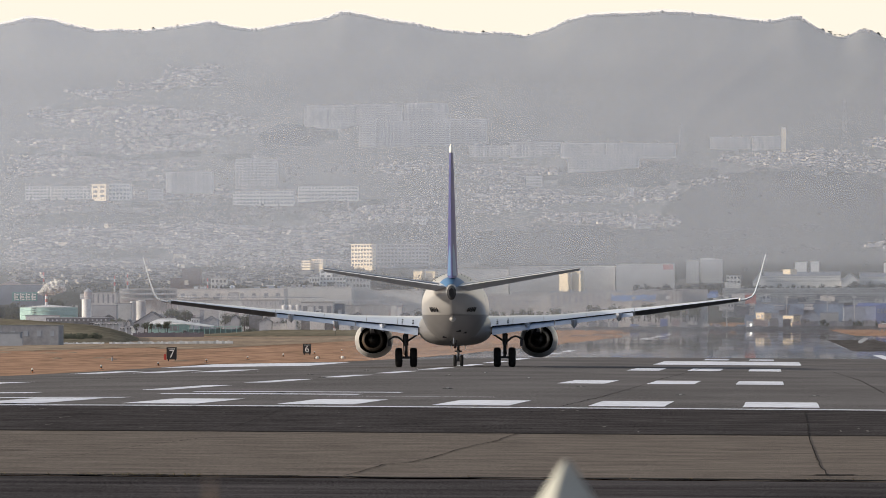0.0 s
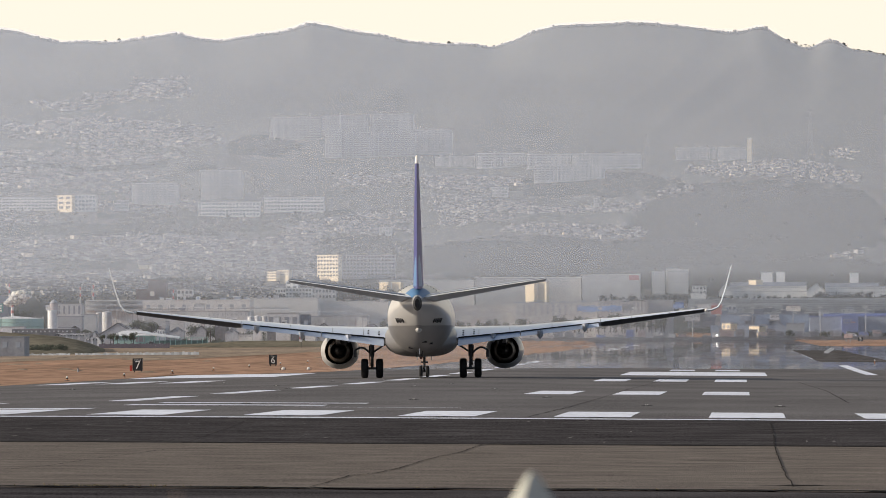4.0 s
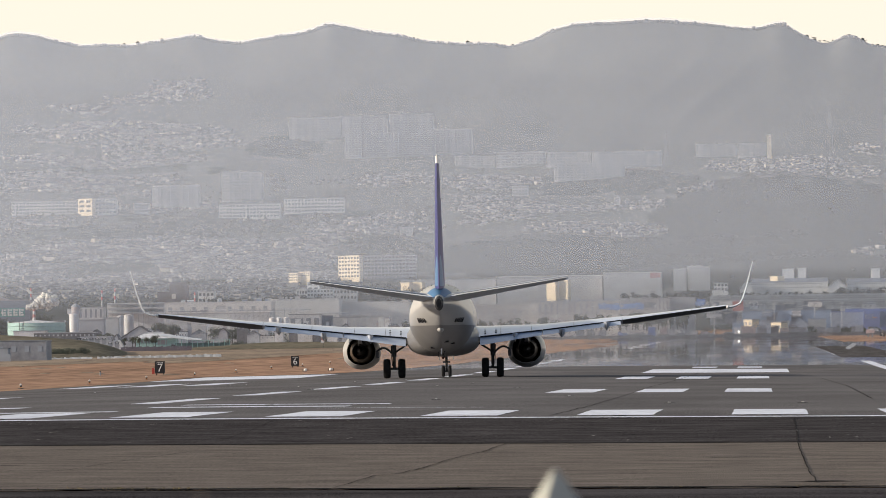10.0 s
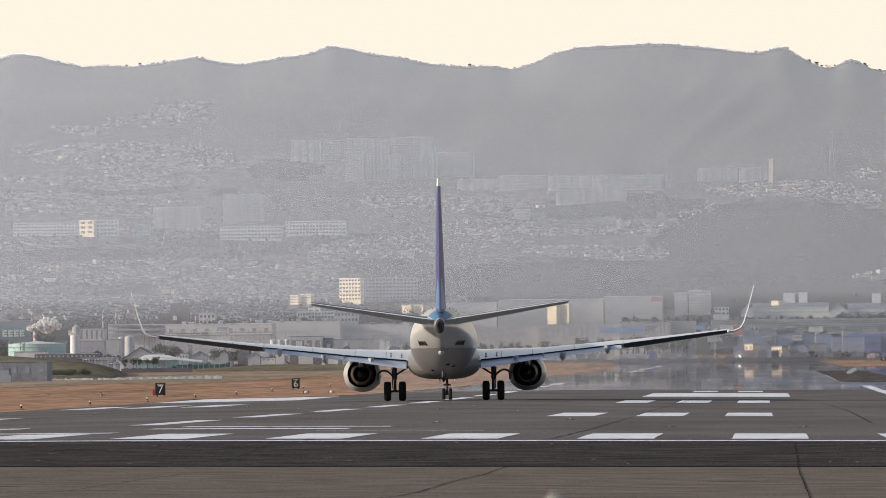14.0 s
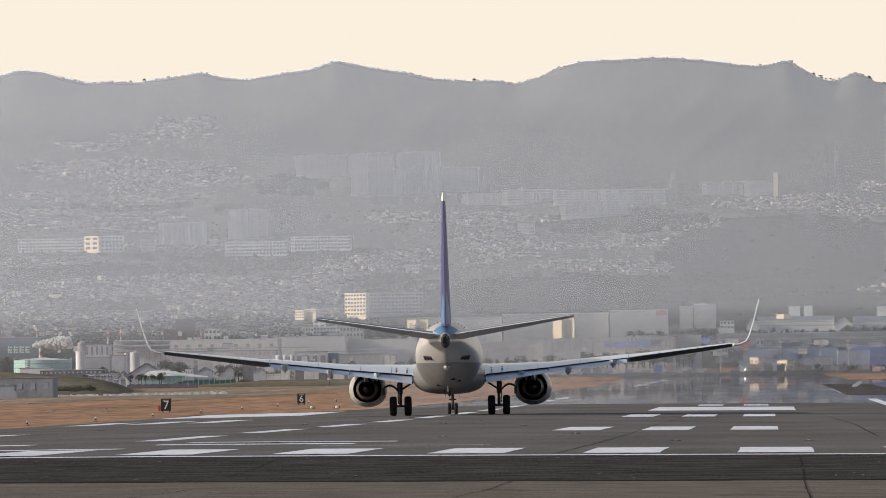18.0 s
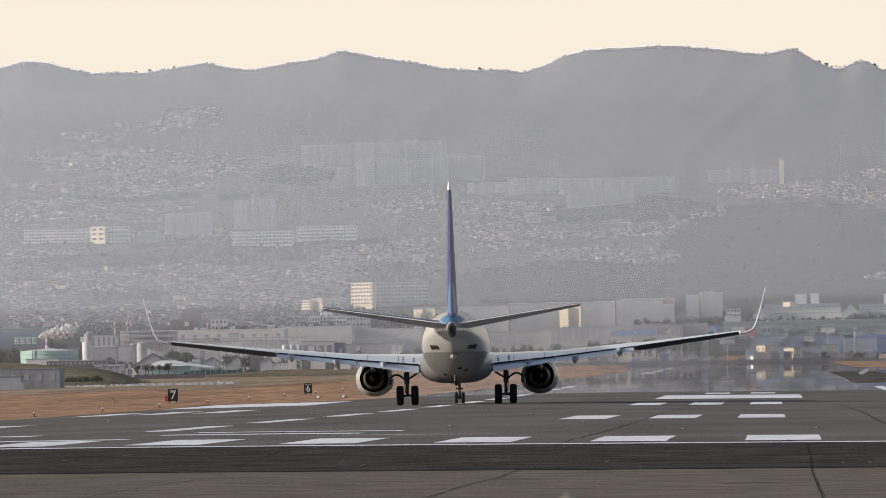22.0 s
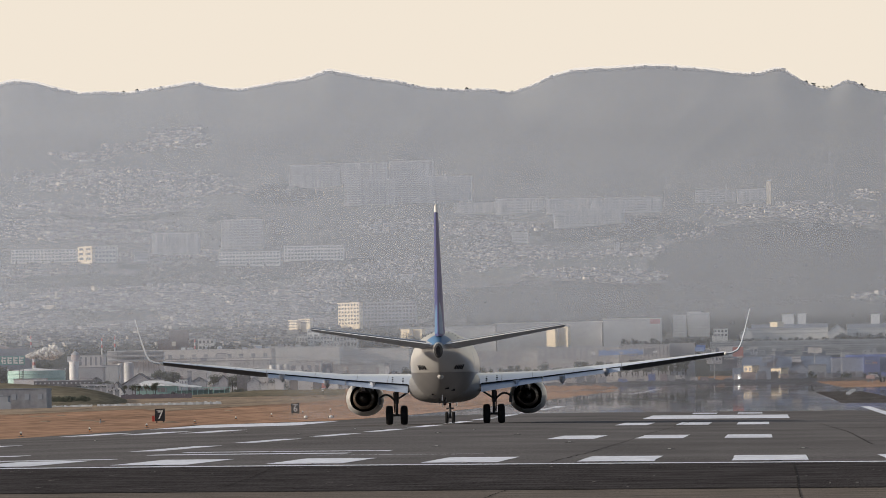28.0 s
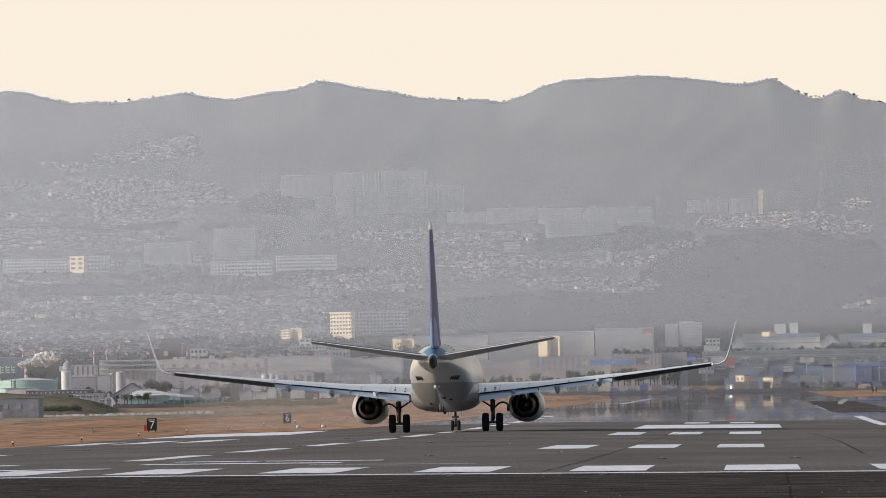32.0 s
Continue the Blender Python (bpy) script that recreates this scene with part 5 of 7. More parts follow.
def works():
    """The works and sheds along the left of the field."""
    B = building
    B("site_office", "low grey flat-roofed building by the airfield fence", "building", -1386, -1270, 7, 40, 1390, 10, OFFICE_WALL, floors=1, cols=5, glass=SLATE, small=True)
    B("office_annex", "low lean-to shed against the office", "shed", -1420, -1338, 5, 27, 1384, 4, SLATE, SLATE_DARK)
    B("block_wall", "low blue grey block wall", "wall", -1416, -1334, 1, 17, 1360, 1, SLATE, top=False)
    B("sign_hall", "slate blue factory hall with a name board", "factory", -1378, -1298, 72, 112, 2950, 20, WALL_BLUE, WALL_BROWN)
    B("sign_hall", "grey annex of a factory hall", "factory", -1424, -1379, 76, 111, 2990, 20, SLATE, WALL_BROWN)
    B("roof_monitor", "dark roof monitor on a factory hall", "roof", -1379, -1331, 111, 118, 2960, 10, WALL_BROWN, WALL_BROWN, gable=1.4, drop=0.3)
    B("tank_shed", "low white shed before the tank", "shed", -1328, -1270, 50, 57, 2480, 5, WALL_WHITE)
    B("long_shed", "long low brown shed with a dark roof", "shed", -1292, -1182, 44, 53, 2440, 6, YARD_DARK, SLATE, floors=1, cols=14, glass=SLATE, small=True)
    p, u = place(-1219, 86, 2600), 2600 / F
    hopper = empty("hopper_tower", pose(p.x, 2604, p.z), "round brown hopper with a conical cap above a silo", "tower")
    part("drum", Geo().turn([(-1, 7.5 * u), (13 * u, 7.5 * u)], (0, 0, 0), "z", 20, True, False), WALL_BROWN, hopper, "", True)
    part("cap", Geo().turn([(13 * u, 8.6 * u), (14 * u, 8.2 * u), (18 * u, 3 * u), (20 * u, 0.6 * u)], (0, 0, 0), "z", 20, True, True), SLATE_DARK, hopper, "dark conical cap", True)
    part("gallery", Geo().turn([(0, 7.5 * u), (0, 13 * u), (0.8 * u, 13 * u), (0.8 * u, 7.5 * u)], (0, 0, 0), "z", 20), WALL_GREY, hopper)
    for k in range(12):
        b = math.pi * k / 6
        part("gallery_post", Geo().tube((12.6 * u * math.cos(b), 12.6 * u * math.sin(b), 0), (12.6 * u * math.cos(b), 12.6 * u * math.sin(b), 5 * u), 0.3 * u, n=5), WALL_GREY, hopper)
    part("gallery_rail", Geo().turn([(5 * u, 12.4 * u), (5.6 * u, 12.4 * u), (5.6 * u, 12.9 * u), (5 * u, 12.9 * u), (5 * u, 12.4 * u)], (0, 0, 0), "z", 20), WALL_GREY, hopper)
    B("stair_frame", "grey steel stair landing on a tower", "stair", -1232, -1212, 90, 96, 2790, 3, WALL_GREY, top=False, drop=0.5)
    B("white_office", "white two-storey office with dark windows", "building", -1212, -1168, 72, 97, 2720, 12, WALL_WHITE, floors=1, cols=5, tall=True)
    B("brown_shed", "dusky brown shed behind the office", "shed", -1211, -1168, 51, 75, 2640, 8, SLATE, SLATE_DARK)
    B("white_shed", "small pale works shed", "shed", -1169, -1142, 57, 78, 2650, 8, WALL_WHITE)
    B("gable_house", "white gabled house with a dark roof", "house", -1157, -1134, 35, 48, 2330, 9, WALL_WHITE, YARD_DARK, 1, 2, gable=2.2)
    B("dark_roof_shed", "wide shed under a dark pitched roof", "shed", -1142, -1067, 42, 62, 2550, 12, SLATE, YARD_DARK, gable=3.2)
    B("car_port", "row of pale low sheds", "shed", -1209, -1155, 35, 45, 2380, 4, SLATE, HAZED_PALE, floors=1, cols=7, glass=SLATE_DARK, small=True)
    B("long_hall", "long pale factory hall with a low roof", "factory", -1060, -870, 76, 103, 2950, 25, FAR_WHITE, FAR_WHITE, floors=1, cols=9, glass=HAZED_PALE, small=True)
    B("long_hall", "long pale factory hall with a low roof", "factory", -870, -750, 75, 106, 2980, 25, FAR_WHITE, FAR_WHITE)
    B("long_hall", "grey factory hall in blurred hot air", "factory", -750, -626, 70, 100, 3000, 25, FAR_WHITE, FAR_WHITE)
    B("roof_box", "pale plant box on a hall roof", "roof plant", -966, -951, 86, 96, 2930, 4, WALL_GREY, drop=0.4)
    B("white_canopy", "white canopy strip before the hall", "canopy", -1044, -995, 84, 87, 2860, 3, WHITE, drop=0.2)
    B("canopy_end", "grey shed end beside a canopy", "shed", -995, -985, 81, 88, 2862, 3, SLATE)
    B("low_works", "low grey works sheds", "shed", -1058, -946, 55, 83, 2800, 10, WALL_GREY, floors=1, cols=10, glass=HAZED_PALE, small=True)
    B("low_works", "low works sheds with pipes", "shed", -946, -873, 57, 83, 2790, 10, WALL_GREY, floors=2, cols=9, glass=HAZED_PALE, small=True)
    B("pale_works", "pale works building with square windows", "building", -839, -783, 51, 79, 2760, 10, WALL_WHITE, floors=1, cols=4)
    B("dark_shed", "dark blue shed front", "shed", -784, -764, 51, 76, 2770, 10, WALL_BLUE)
    B("low_works", "grey works sheds in blurred hot air", "shed", -765, -661, 46, 73, 2790, 10, WALL_GREY, floors=1, cols=9, glass=HAZED_PALE, small=True)
    B("brown_block", "dark brown office block with a lit window", "building", -1050, -1018, 102, 139, 2992, 9, FAR_BROWN, FAR_BROWN, floors=5, cols=6, glass=BRICK_DARK, small=True)
    B("brown_block", "low reddish brown annex block", "building", -1071, -1050, 103, 122, 2994, 9, FAR_BROWN, FAR_BROWN)
    # the window's brightness is put into a cream panel
    B("lit_window", "cream panel standing in for a lit window on the brown block", "window", -1046, -1039, 111, 119, 2991.6, 0.3, WALL_CREAM, top=False, drop=0.02)
    B("white_house", "white flat-roofed house above the halls", "house", -999, -971, 102, 122, 3200, 9, FAR_WHITE, FAR_WALL, 2, 4, WINDOW_FAR)
    B("stepped_block", "white stepped building on the slope", "building", -806, -760, 104, 123, 3330, 9, FAR_WHITE, FAR_WHITE, 3, 8, WINDOW_FAR)
    B("stepped_block", "low white stepped building on the slope", "building", -825, -806, 104, 123, 3325, 9, FAR_WHITE, FAR_WHITE, 2, 4, WINDOW_FAR)
    B("stepped_block", "white stair tower on the slope", "building", -806, -785, 121, 136, 3335, 4, FAR_WHITE, FAR_WHITE, 2, 2, WINDOW_FAR)
    B("stepped_block", "pale building among trees on the slope", "building", -760, -718, 103, 123, 3350, 9, FAR_WALL, FAR_WALL, 2, 7, WINDOW_FAR)
    p = place(-1352, 83, 2945)
    board = empty("name_board", pose(p.x, 2945, p.z), "turquoise grey name board with pale lettering shapes", "sign")
    u = 2945 / F
    part("panel", Geo().box(0, 45 * u, -0.3, -0.1, 0, 16 * u), BOARD_TEAL, board)
    for i in range(4):
        x = (3 + 10.3 * i) * u
        part("lettering_bar", Geo().box(x, x + 8 * u, -0.36, -0.31, 6.2 * u, 8.6 * u).box(x + 1.0 * u, x + 3.2 * u, -0.36, -0.31, 1.5 * u, 14.5 * u).box(x + 4 * u, x + 8.8 * u, -0.36, -0.31, 2.0 * u, 4.4 * u).box(x + 4 * u, x + 8.8 * u, -0.36, -0.31, 10.8 * u, 13.2 * u), PALE_BOARD, board)
    tank("storage_tank", "large faded turquoise storage tank with a railing", -1342, -1239, 50, 72, 2560, TEAL, 0.09, True)
    tank("silo", "tall white cylindrical silo", -1229, -1212, 50, 86, 2600, WALL_WHITE, 0.15)
    tank("silo", "grey cylindrical silo beside a shed", -1143, -1133, 58, 82, 2680, WALL_GREY, 0.2)
    tank("silo", "broad grey cylindrical silo beside a shed", -1132, -1115, 58, 83, 2690, WALL_GREY, 0.2)
    for a, e0, e1, n, r in ((-1291, 70, 98, 5, 3.0), (-1170, 104, 128, 4, 1.6), (-1147, 104, 131, 4, 1.6), (-1296, 112, 134, 4, 1.5), (-1005, 100, 122, 4, 1.4)):
        d = 2615 if e1 < 100 else 3220
        p = place(a, e0, d)
        ch = empty("chimney", pose(p.x, d, p.z), "red and white banded works chimney", "chimney")
        hh, rr = (e1 - e0) / n * d / F, r * d / F
        for k in range(n):
            part("band", Geo().tube((0, 0, k * hh), (0, 0, (k + 1) * hh), rr * (1 - 0.06 * k), rr * (0.95 - 0.06 * k), 12), (RED_HAZE if d < 3000 else FAR_RED) if (n - k) % 2 else (WALL_WHITE if d < 3000 else FAR_WALL), ch, "", True)
        part("foot", Geo().tube((0, 0, -14), (0, 0, 0), rr * 1.15, rr, 10), WALL_GREY, ch)
    deck("open_deck", "grey open steel deck on columns", -1161, -1060, 78, 103, 2850, 3, 11, WALL_GREY, WALL_GREY, WALL_WHITE)
    for k in range(3):
        tank("small_tank", "small pale tank in a row of three", -874 + k * 12, -863 + k * 12, 60, 74, 2745, WALL_WHITE, 0.3)
    # pipe racks, vents and small plant crowding the works
    rng = random.Random(41)
    for a0, a1, e, d in ((-946, -800, 84, 2780), (-1058, -950, 84, 2780), (-800, -660, 76, 2775)):
        u = d / F
        p = place(a0, e, d)
        rack = empty("pipe_rack", pose(p.x, d, p.z), "pale pipes on a steel rack before the halls", "pipe rack")
        w = (a1 - a0) * u
        for k in range(3):
            part("pipe", Geo().tube((0, 0.2 * k, (1.5 + 2.2 * k) * u), (w, 0.2 * k, (1.5 + 2.2 * k) * u), 0.45 * u, n=8), WALL_WHITE if k != 1 else SLATE, rack, "", True)
        for k in range(int((a1 - a0) / 11)):
            part("post", Geo().box(11 * k * u, (11 * k + 0.8) * u, -0.1, 0.1, -14 * u, 8 * u), WALL_GREY, rack)
    for i in range(46):
        a = rng.uniform(-1060, -640)
        on_top = rng.random() < 0.4
        d = 2955 - 0.13 * i if on_top else 2742 - 0.4 * i
        e = (104 if a < -870 else 107) if on_top else rng.uniform(46, 60)
        if on_top and a > -750:
            continue
        w, hh = rng.uniform(3, 11), rng.uniform(2, 5) if on_top else rng.uniform(5, 14)
        B("roof_vent" if on_top else "plant_box", "small pale vent housing on a hall roof" if on_top else "small box of plant among the works", "vent" if on_top else "plant", a, a + w, e, e + hh, d, 2.0, rng.choice((WALL_WHITE, WALL_GREY, SLATE, PALEBLUE, WALL_BROWN)), rng.choice((ROOF_GREY, WALL_WHITE)), drop=0.3 if on_top else None)
    # pavilion with a pale many-sided roof
    p = place(-1117, 30, 2300)
    u = 2300 / F
    pav = empty("clubhouse", pose(p.x, 2300, p.z), "turquoise pavilion with a pale hipped roof", "pavilion")
    part("wall", Geo().box(6 * u, 78 * u, 1, 9, -3, 12 * u), TEAL, pav)
    part("roof", Geo().loft([[(0, 0, 11 * u), (84 * u, 0, 11 * u), (84 * u, 10, 11 * u), (0, 10, 11 * u)], [(20 * u, 4, 20 * u), (62 * u, 4, 19 * u), (62 * u, 6, 19 * u), (20 * u, 6, 20 * u)]]), WALL_WHITE, pav, "pale hipped sheet roof")
    part("roof_ridge", Geo().box(26 * u, 54 * u, 4.5, 5.5, 19 * u, 22 * u), WALL_WHITE, pav)
    part("brown_panel", Geo().box(44 * u, 60 * u, 0.9, 1.0, 0, 8 * u), WALL_BROWN, pav)
    for k in range(6):
        part("window", Geo().box((9 + 6 * k) * u, (12 + 6 * k) * u, 0.9, 1.02, 3 * u, 8 * u), WINDOW, pav)
    p = place(-1068, 17, 2260)
    u = 2260 / F
    shelter = empty("netted_shelter", pose(p.x, 2260, p.z), "green netted shelter with a pale sloping roof", "shelter")
    part("sloping_roof", Geo().loft([[(0, 0, 27 * u), (72 * u, 0, 18 * u), (72 * u, 0, 19.5 * u), (0, 0, 29 * u)], [(0, 6, 30 * u), (72 * u, 6, 21 * u), (72 * u, 6, 22 * u), (0, 6, 32 * u)]]), WALL_WHITE, shelter)
    for k in range(14):
        part("post", Geo().box((k * 9.5 - 0.5) * u, (k * 9.5 + 0.5) * u, 0, 0.2, -3, (26 - 0.12 * k * 9.5 if k < 8 else 20) * u), TEAL, shelter)
    part("netting", Geo().box(26 * u, 124 * u, 0.3, 0.36, -2, 15 * u), NET, shelter)
    part("top_rail", Geo().box(60 * u, 124 * u, 0, 0.2, 19 * u, 20 * u), TEAL, shelter)
    part("heap", Geo().turn([(-2, 16 * u), (4 * u, 13 * u), (9 * u, 5 * u), (10 * u, u)], (40 * u, -2, 0), "z", 14, False, True), WALL_GREY, shelter, "pale heap of gravel", True)
    # olive banks: a near mound on the left and a low one far along the field
    for pts, d, back in ((((-1560, 62), (-1395, 54), (-1330, 50), (-1266, 45), (-1210, 40), (-1178, 33), (-1152, 25), (-1128, 14), (-1112, 4)), 1700, 260), (((-1150, 20), (-1090, 26), (-1040, 22), (-960, 26), (-880, 30), (-800, 30), (-740, 29)), 2200, 300), (((-740, 29), (-640, 28), (-400, 27), (-258, 24)), 2200, 300)):
        g, rings = Geo(), []
        for a, e in pts:
            p = place(a, e, d)
            b = ground_z(p.x, d - 150) - 0.6
            f = (d - 230) / d
            rings.append([(p.x * f, d - 230, b - 0.3), (p.x, d, p.z), (p.x * (d + back) / d, d + back, p.z + 0.6), (p.x * (d + back + 20) / d, d + back + 20, b)])
        g.loft(rings)
        tagged(new("grass_bank", g.mesh("grass_bank", GRASS_DRY if pts[0][0] == -740 else GRASS_OLIVE, True, 60)), "reddish dry grass bank behind the airfield" if pts[0][0] == -740 else "olive winter grass bank behind the airfield", "bank", "", "structure")
    # low pale barrier in two runs
    p0 = place(-1274, 5, 1440)
    barrier = empty("white_barrier", pose(0, 1440, p0.z), "low pale barrier along the edge of the field", "barrier")
    u = 1440 / F
    rng = random.Random(9)
    for k in range(61):
        a = -1274 + 5 * k + (9 if k > 16 else 0)
        h0, h1 = (4.4 + 0.04 * k + rng.uniform(-1.2, 0.8) for _ in range(2))
        part("panel", Geo().loft([[(a * u, y, -0.5), ((a + 5) * u, y, -0.5), ((a + 5) * u, y, h1 * u), ((a + rng.uniform(2, 3)) * u, y, (h0 + h1 + rng.uniform(-1, 1)) / 2 * u), (a * u, y, h0 * u)] for y in (0, 0.3)]), WALL_WHITE if k % 3 else WALL_GREY, barrier)
    p0 = place(-1136, 13, 2050)
    fence = empty("dark_fence", pose(0, 2050, p0.z), "dark screening fence along the bank", "fence")
    u = 2050 / F
    for k in range(30):
        part("board", Geo().box((-1138 + 4.2 * k) * u, (-1138 + 4.2 * k + 4.0) * u, 0, 0.1, -1.5, (13 + (k % 3) * 0.6) * u), FENCE_DARK, fence)
    d = on_ground(-1175, -22)
    p = place(-1175, -22, d)
    stake = empty("marker_stake", pose(p.x, d, p.z), "short dark stake standing in the dry grass", "stake")
    part("post", Geo().tube((0, 0, -0.3), (0, 0, 0.24), 0.06, 0.05, 8), SLATE_DARK, stake)
    part("cap", Geo().tube((0, 0, 0.24), (0, 0, 0.29), 0.07, 0.05, 8), DARK, stake)
    p = place(-778, 29, 2050)
    u = 2050 / F
    marker = empty("warning_board", pose(p.x, 2050, p.z), "small red and white warning board by the field", "sign")
    part("panel", Geo().box(-4 * u, 3 * u, 0, 0.1, 4 * u, 11 * u), RED_HAZE, marker)
    part("lower_panel", Geo().box(-5 * u, 1 * u, 0, 0.1, 0, 4 * u), WALL_WHITE, marker, "white lower panel")
    part("post", Geo().box(-1.4 * u, -0.6 * u, 0.1, 0.2, -2, 11 * u), STRUT, marker)
    rng = random.Random(88)
    u = 2290 / F
    for i, a in enumerate((-1216, -1205, -1194, -1184, -1172, -1161, -1149, -1050, -1041, -1030)):
        p = place(a, 42 if i < 5 else 34 if i < 7 else 27, 2290)
        paint, words = ((WALL_WHITE, "white"), (WALL_WHITE, "white"), (SLATE, "blue grey"), (STRUT, "dark grey"))[rng.randrange(4)]
        car = empty("parked_car", pose(p.x, 2290, p.z), words + " car parked by the works", "car", "cars by the works")
        L, H = 8.5 * u, 3.6 * u
        part("body", Geo().loft([[(x * L, y, z * H) for x, z in ((0, 0.0), (0, 0.5), (0.12, 0.58), (0.85, 0.58), (1, 0.42), (1, 0.0))] for y in (0, 1.0)]), paint, car)
        part("cabin", Geo().loft([[(x * L, y, z * H) for x, z in ((0.12, 0.58), (0.25, 1.0), (0.65, 1.0), (0.85, 0.58))] for y in (0.05, 0.95)]), WINDOW, car, "dark glazed cabin")
        part("roof", Geo().box(0.25 * L, 0.65 * L, 0.04, 0.96, H, H * 1.06), paint, car)
        for x in (0.2, 0.8):
            part("wheel", Geo().turn([(-0.06, 0.13), (0.06, 0.13)], (x * L, 0.03, 0.0), "y", 10, True, True), RUBBER, car)
        part("underside", Geo().box(0.05 * L, 0.95 * L, 0.1, 0.9, -2.0, 0.02), SLATE_DARK, car)
    tree_row(-1400, -1340, 7, 48, 74, 84, 2880, 1, 1.3)
    tree_row(-1270, -1205, 9, 6, 22, 32, 1560, 2, 1.9)
    tree_row(-1286, -1262, 4, 70, 84, 96, 2880, 3, 1.2)
    tree_row(-1134, -1070, 7, 34, 44, 50, 2240, 4, 1.4)
    tree_row(-1078, -1034, 6, 46, 62, 72, 2600, 5, 1.3)
    tree_row(-980, -900, 9, 38, 50, 62, 2620, 6, 1.3)
    tree_row(-900, -640, 16, 30, 42, 50, 2560, 7, 2.4)
    tree_row(-985, -930, 5, 98, 108, 118, 3190, 8, 1.5)
    tree_row(-850, -760, 12, 96, 106, 122, 3290, 9, 1.3)
    tree_row(-720, -560, 16, 98, 112, 138, 3380, 10, 1.2)
    tree_row(-1020, -900, 10, 22, 30, 38, 2280, 12, 1.5)
    tree_row(-1240, -1150, 8, 40, 50, 58, 2460, 15, 1.6)
    rng = random.Random(77)
    for i in range(26):
        a = -1235 + 23 * i + rng.uniform(-8, 8)
        e, w = rng.uniform(34, 52), rng.uniform(12, 30)
        B("works_shed", rng.choice(("low works shed under a dark roof", "small grey works shed with a pitched roof")), "shed", a, a + w, e, e + rng.uniform(7, 13), 2590 - 3.1 * i, 5.0, rng.choice((WALL_GREY, SLATE, YARD_DARK, WALL_WHITE)), rng.choice((SLATE_DARK, ROOF_GREY, YARD_DARK)), floors=1, cols=3, small=True, gable=rng.choice((0, 0.7, 1.0)))


def far_end():
    """Terminal side and sheds beyond the far end of the runway."""
    B = building
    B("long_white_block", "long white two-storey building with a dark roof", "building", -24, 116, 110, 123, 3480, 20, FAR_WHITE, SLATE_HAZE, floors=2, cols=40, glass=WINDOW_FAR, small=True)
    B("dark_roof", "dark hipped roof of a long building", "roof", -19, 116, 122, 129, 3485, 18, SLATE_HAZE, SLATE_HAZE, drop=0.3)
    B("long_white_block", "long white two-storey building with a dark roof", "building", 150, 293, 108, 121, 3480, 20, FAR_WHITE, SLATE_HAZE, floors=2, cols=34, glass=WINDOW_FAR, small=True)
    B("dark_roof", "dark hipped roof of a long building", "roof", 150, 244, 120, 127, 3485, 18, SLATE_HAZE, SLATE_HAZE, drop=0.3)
    B("gable_end", "pale gabled end building", "building", 116, 150, 109, 126, 3470, 14, FAR_WHITE, FAR_WALL, gable=2.5)
    B("gable_end", "pale gabled end building", "building", -39, -17, 110, 126, 3470, 14, FAR_WHITE, FAR_WALL, gable=2.5)
    B("roof_tower", "white plant tower on a long roof", "tower", 36, 56, 123, 146, 3490, 6, FAR_WHITE, FAR_WHITE)
    B("roof_tower", "white plant tower on a long roof", "tower", 63, 78, 123, 147, 3490, 6, FAR_WHITE, FAR_WHITE)
    B("roof_tower", "white plant tower on a long roof", "tower", 193, 208, 122, 144, 3490, 6, FAR_WHITE, FAR_WHITE)
    B("cream_penthouse", "small cream roof house with sunlight in its colour", "roof plant", 14, 27, 128, 133, 3475, 3, SUN_CREAM, SUN_CREAM, drop=0.4, rot=-45)
    B("white_house", "white house beside the parking deck", "house", -86, -61, 109, 123, 3460, 6, FAR_WHITE, FAR_WALL, 2, 4, WINDOW_FAR)
    B("white_house", "small white house beside the deck", "house", -89, -72, 100, 111, 3400, 4, FAR_WHITE, FAR_WALL)
    B("tower_flats", "hazy grey block of flats", "flats", -128, -93, 108, 152, 3560, 8, FLAT_WALL, FLAT_WALL, floors=9, cols=7, glass=FLAT_WINDOW)
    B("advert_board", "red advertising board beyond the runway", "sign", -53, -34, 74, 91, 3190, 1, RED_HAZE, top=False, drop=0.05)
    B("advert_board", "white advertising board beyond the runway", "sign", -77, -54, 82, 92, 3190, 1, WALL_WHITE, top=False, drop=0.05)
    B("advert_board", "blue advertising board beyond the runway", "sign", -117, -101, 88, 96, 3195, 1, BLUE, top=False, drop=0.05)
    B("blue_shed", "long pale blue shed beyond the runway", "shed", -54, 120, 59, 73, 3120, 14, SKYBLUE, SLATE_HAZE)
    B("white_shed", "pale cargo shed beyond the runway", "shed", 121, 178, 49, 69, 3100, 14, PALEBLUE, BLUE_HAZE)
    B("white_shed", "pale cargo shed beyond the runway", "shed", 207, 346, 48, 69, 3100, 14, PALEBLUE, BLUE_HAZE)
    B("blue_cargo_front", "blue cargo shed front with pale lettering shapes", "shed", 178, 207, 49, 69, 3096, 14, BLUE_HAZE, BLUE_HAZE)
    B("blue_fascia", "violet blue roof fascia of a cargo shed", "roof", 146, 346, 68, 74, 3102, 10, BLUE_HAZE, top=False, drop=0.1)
    B("watch_cabin", "small cream cabin with sunlight in its colour", "cabin", -34, -19, 45, 57, 2930, 3, SUN_CREAM, floors=1, cols=2, rot=-40, drop=0.1)
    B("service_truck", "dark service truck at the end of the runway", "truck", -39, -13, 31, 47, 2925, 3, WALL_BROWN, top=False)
    B("watch_cabin", "cream shed with sunlight in its colour", "cabin", 14, 32, 34, 52, 2915, 3, SUN_CREAM, floors=1, cols=3, rot=-40)
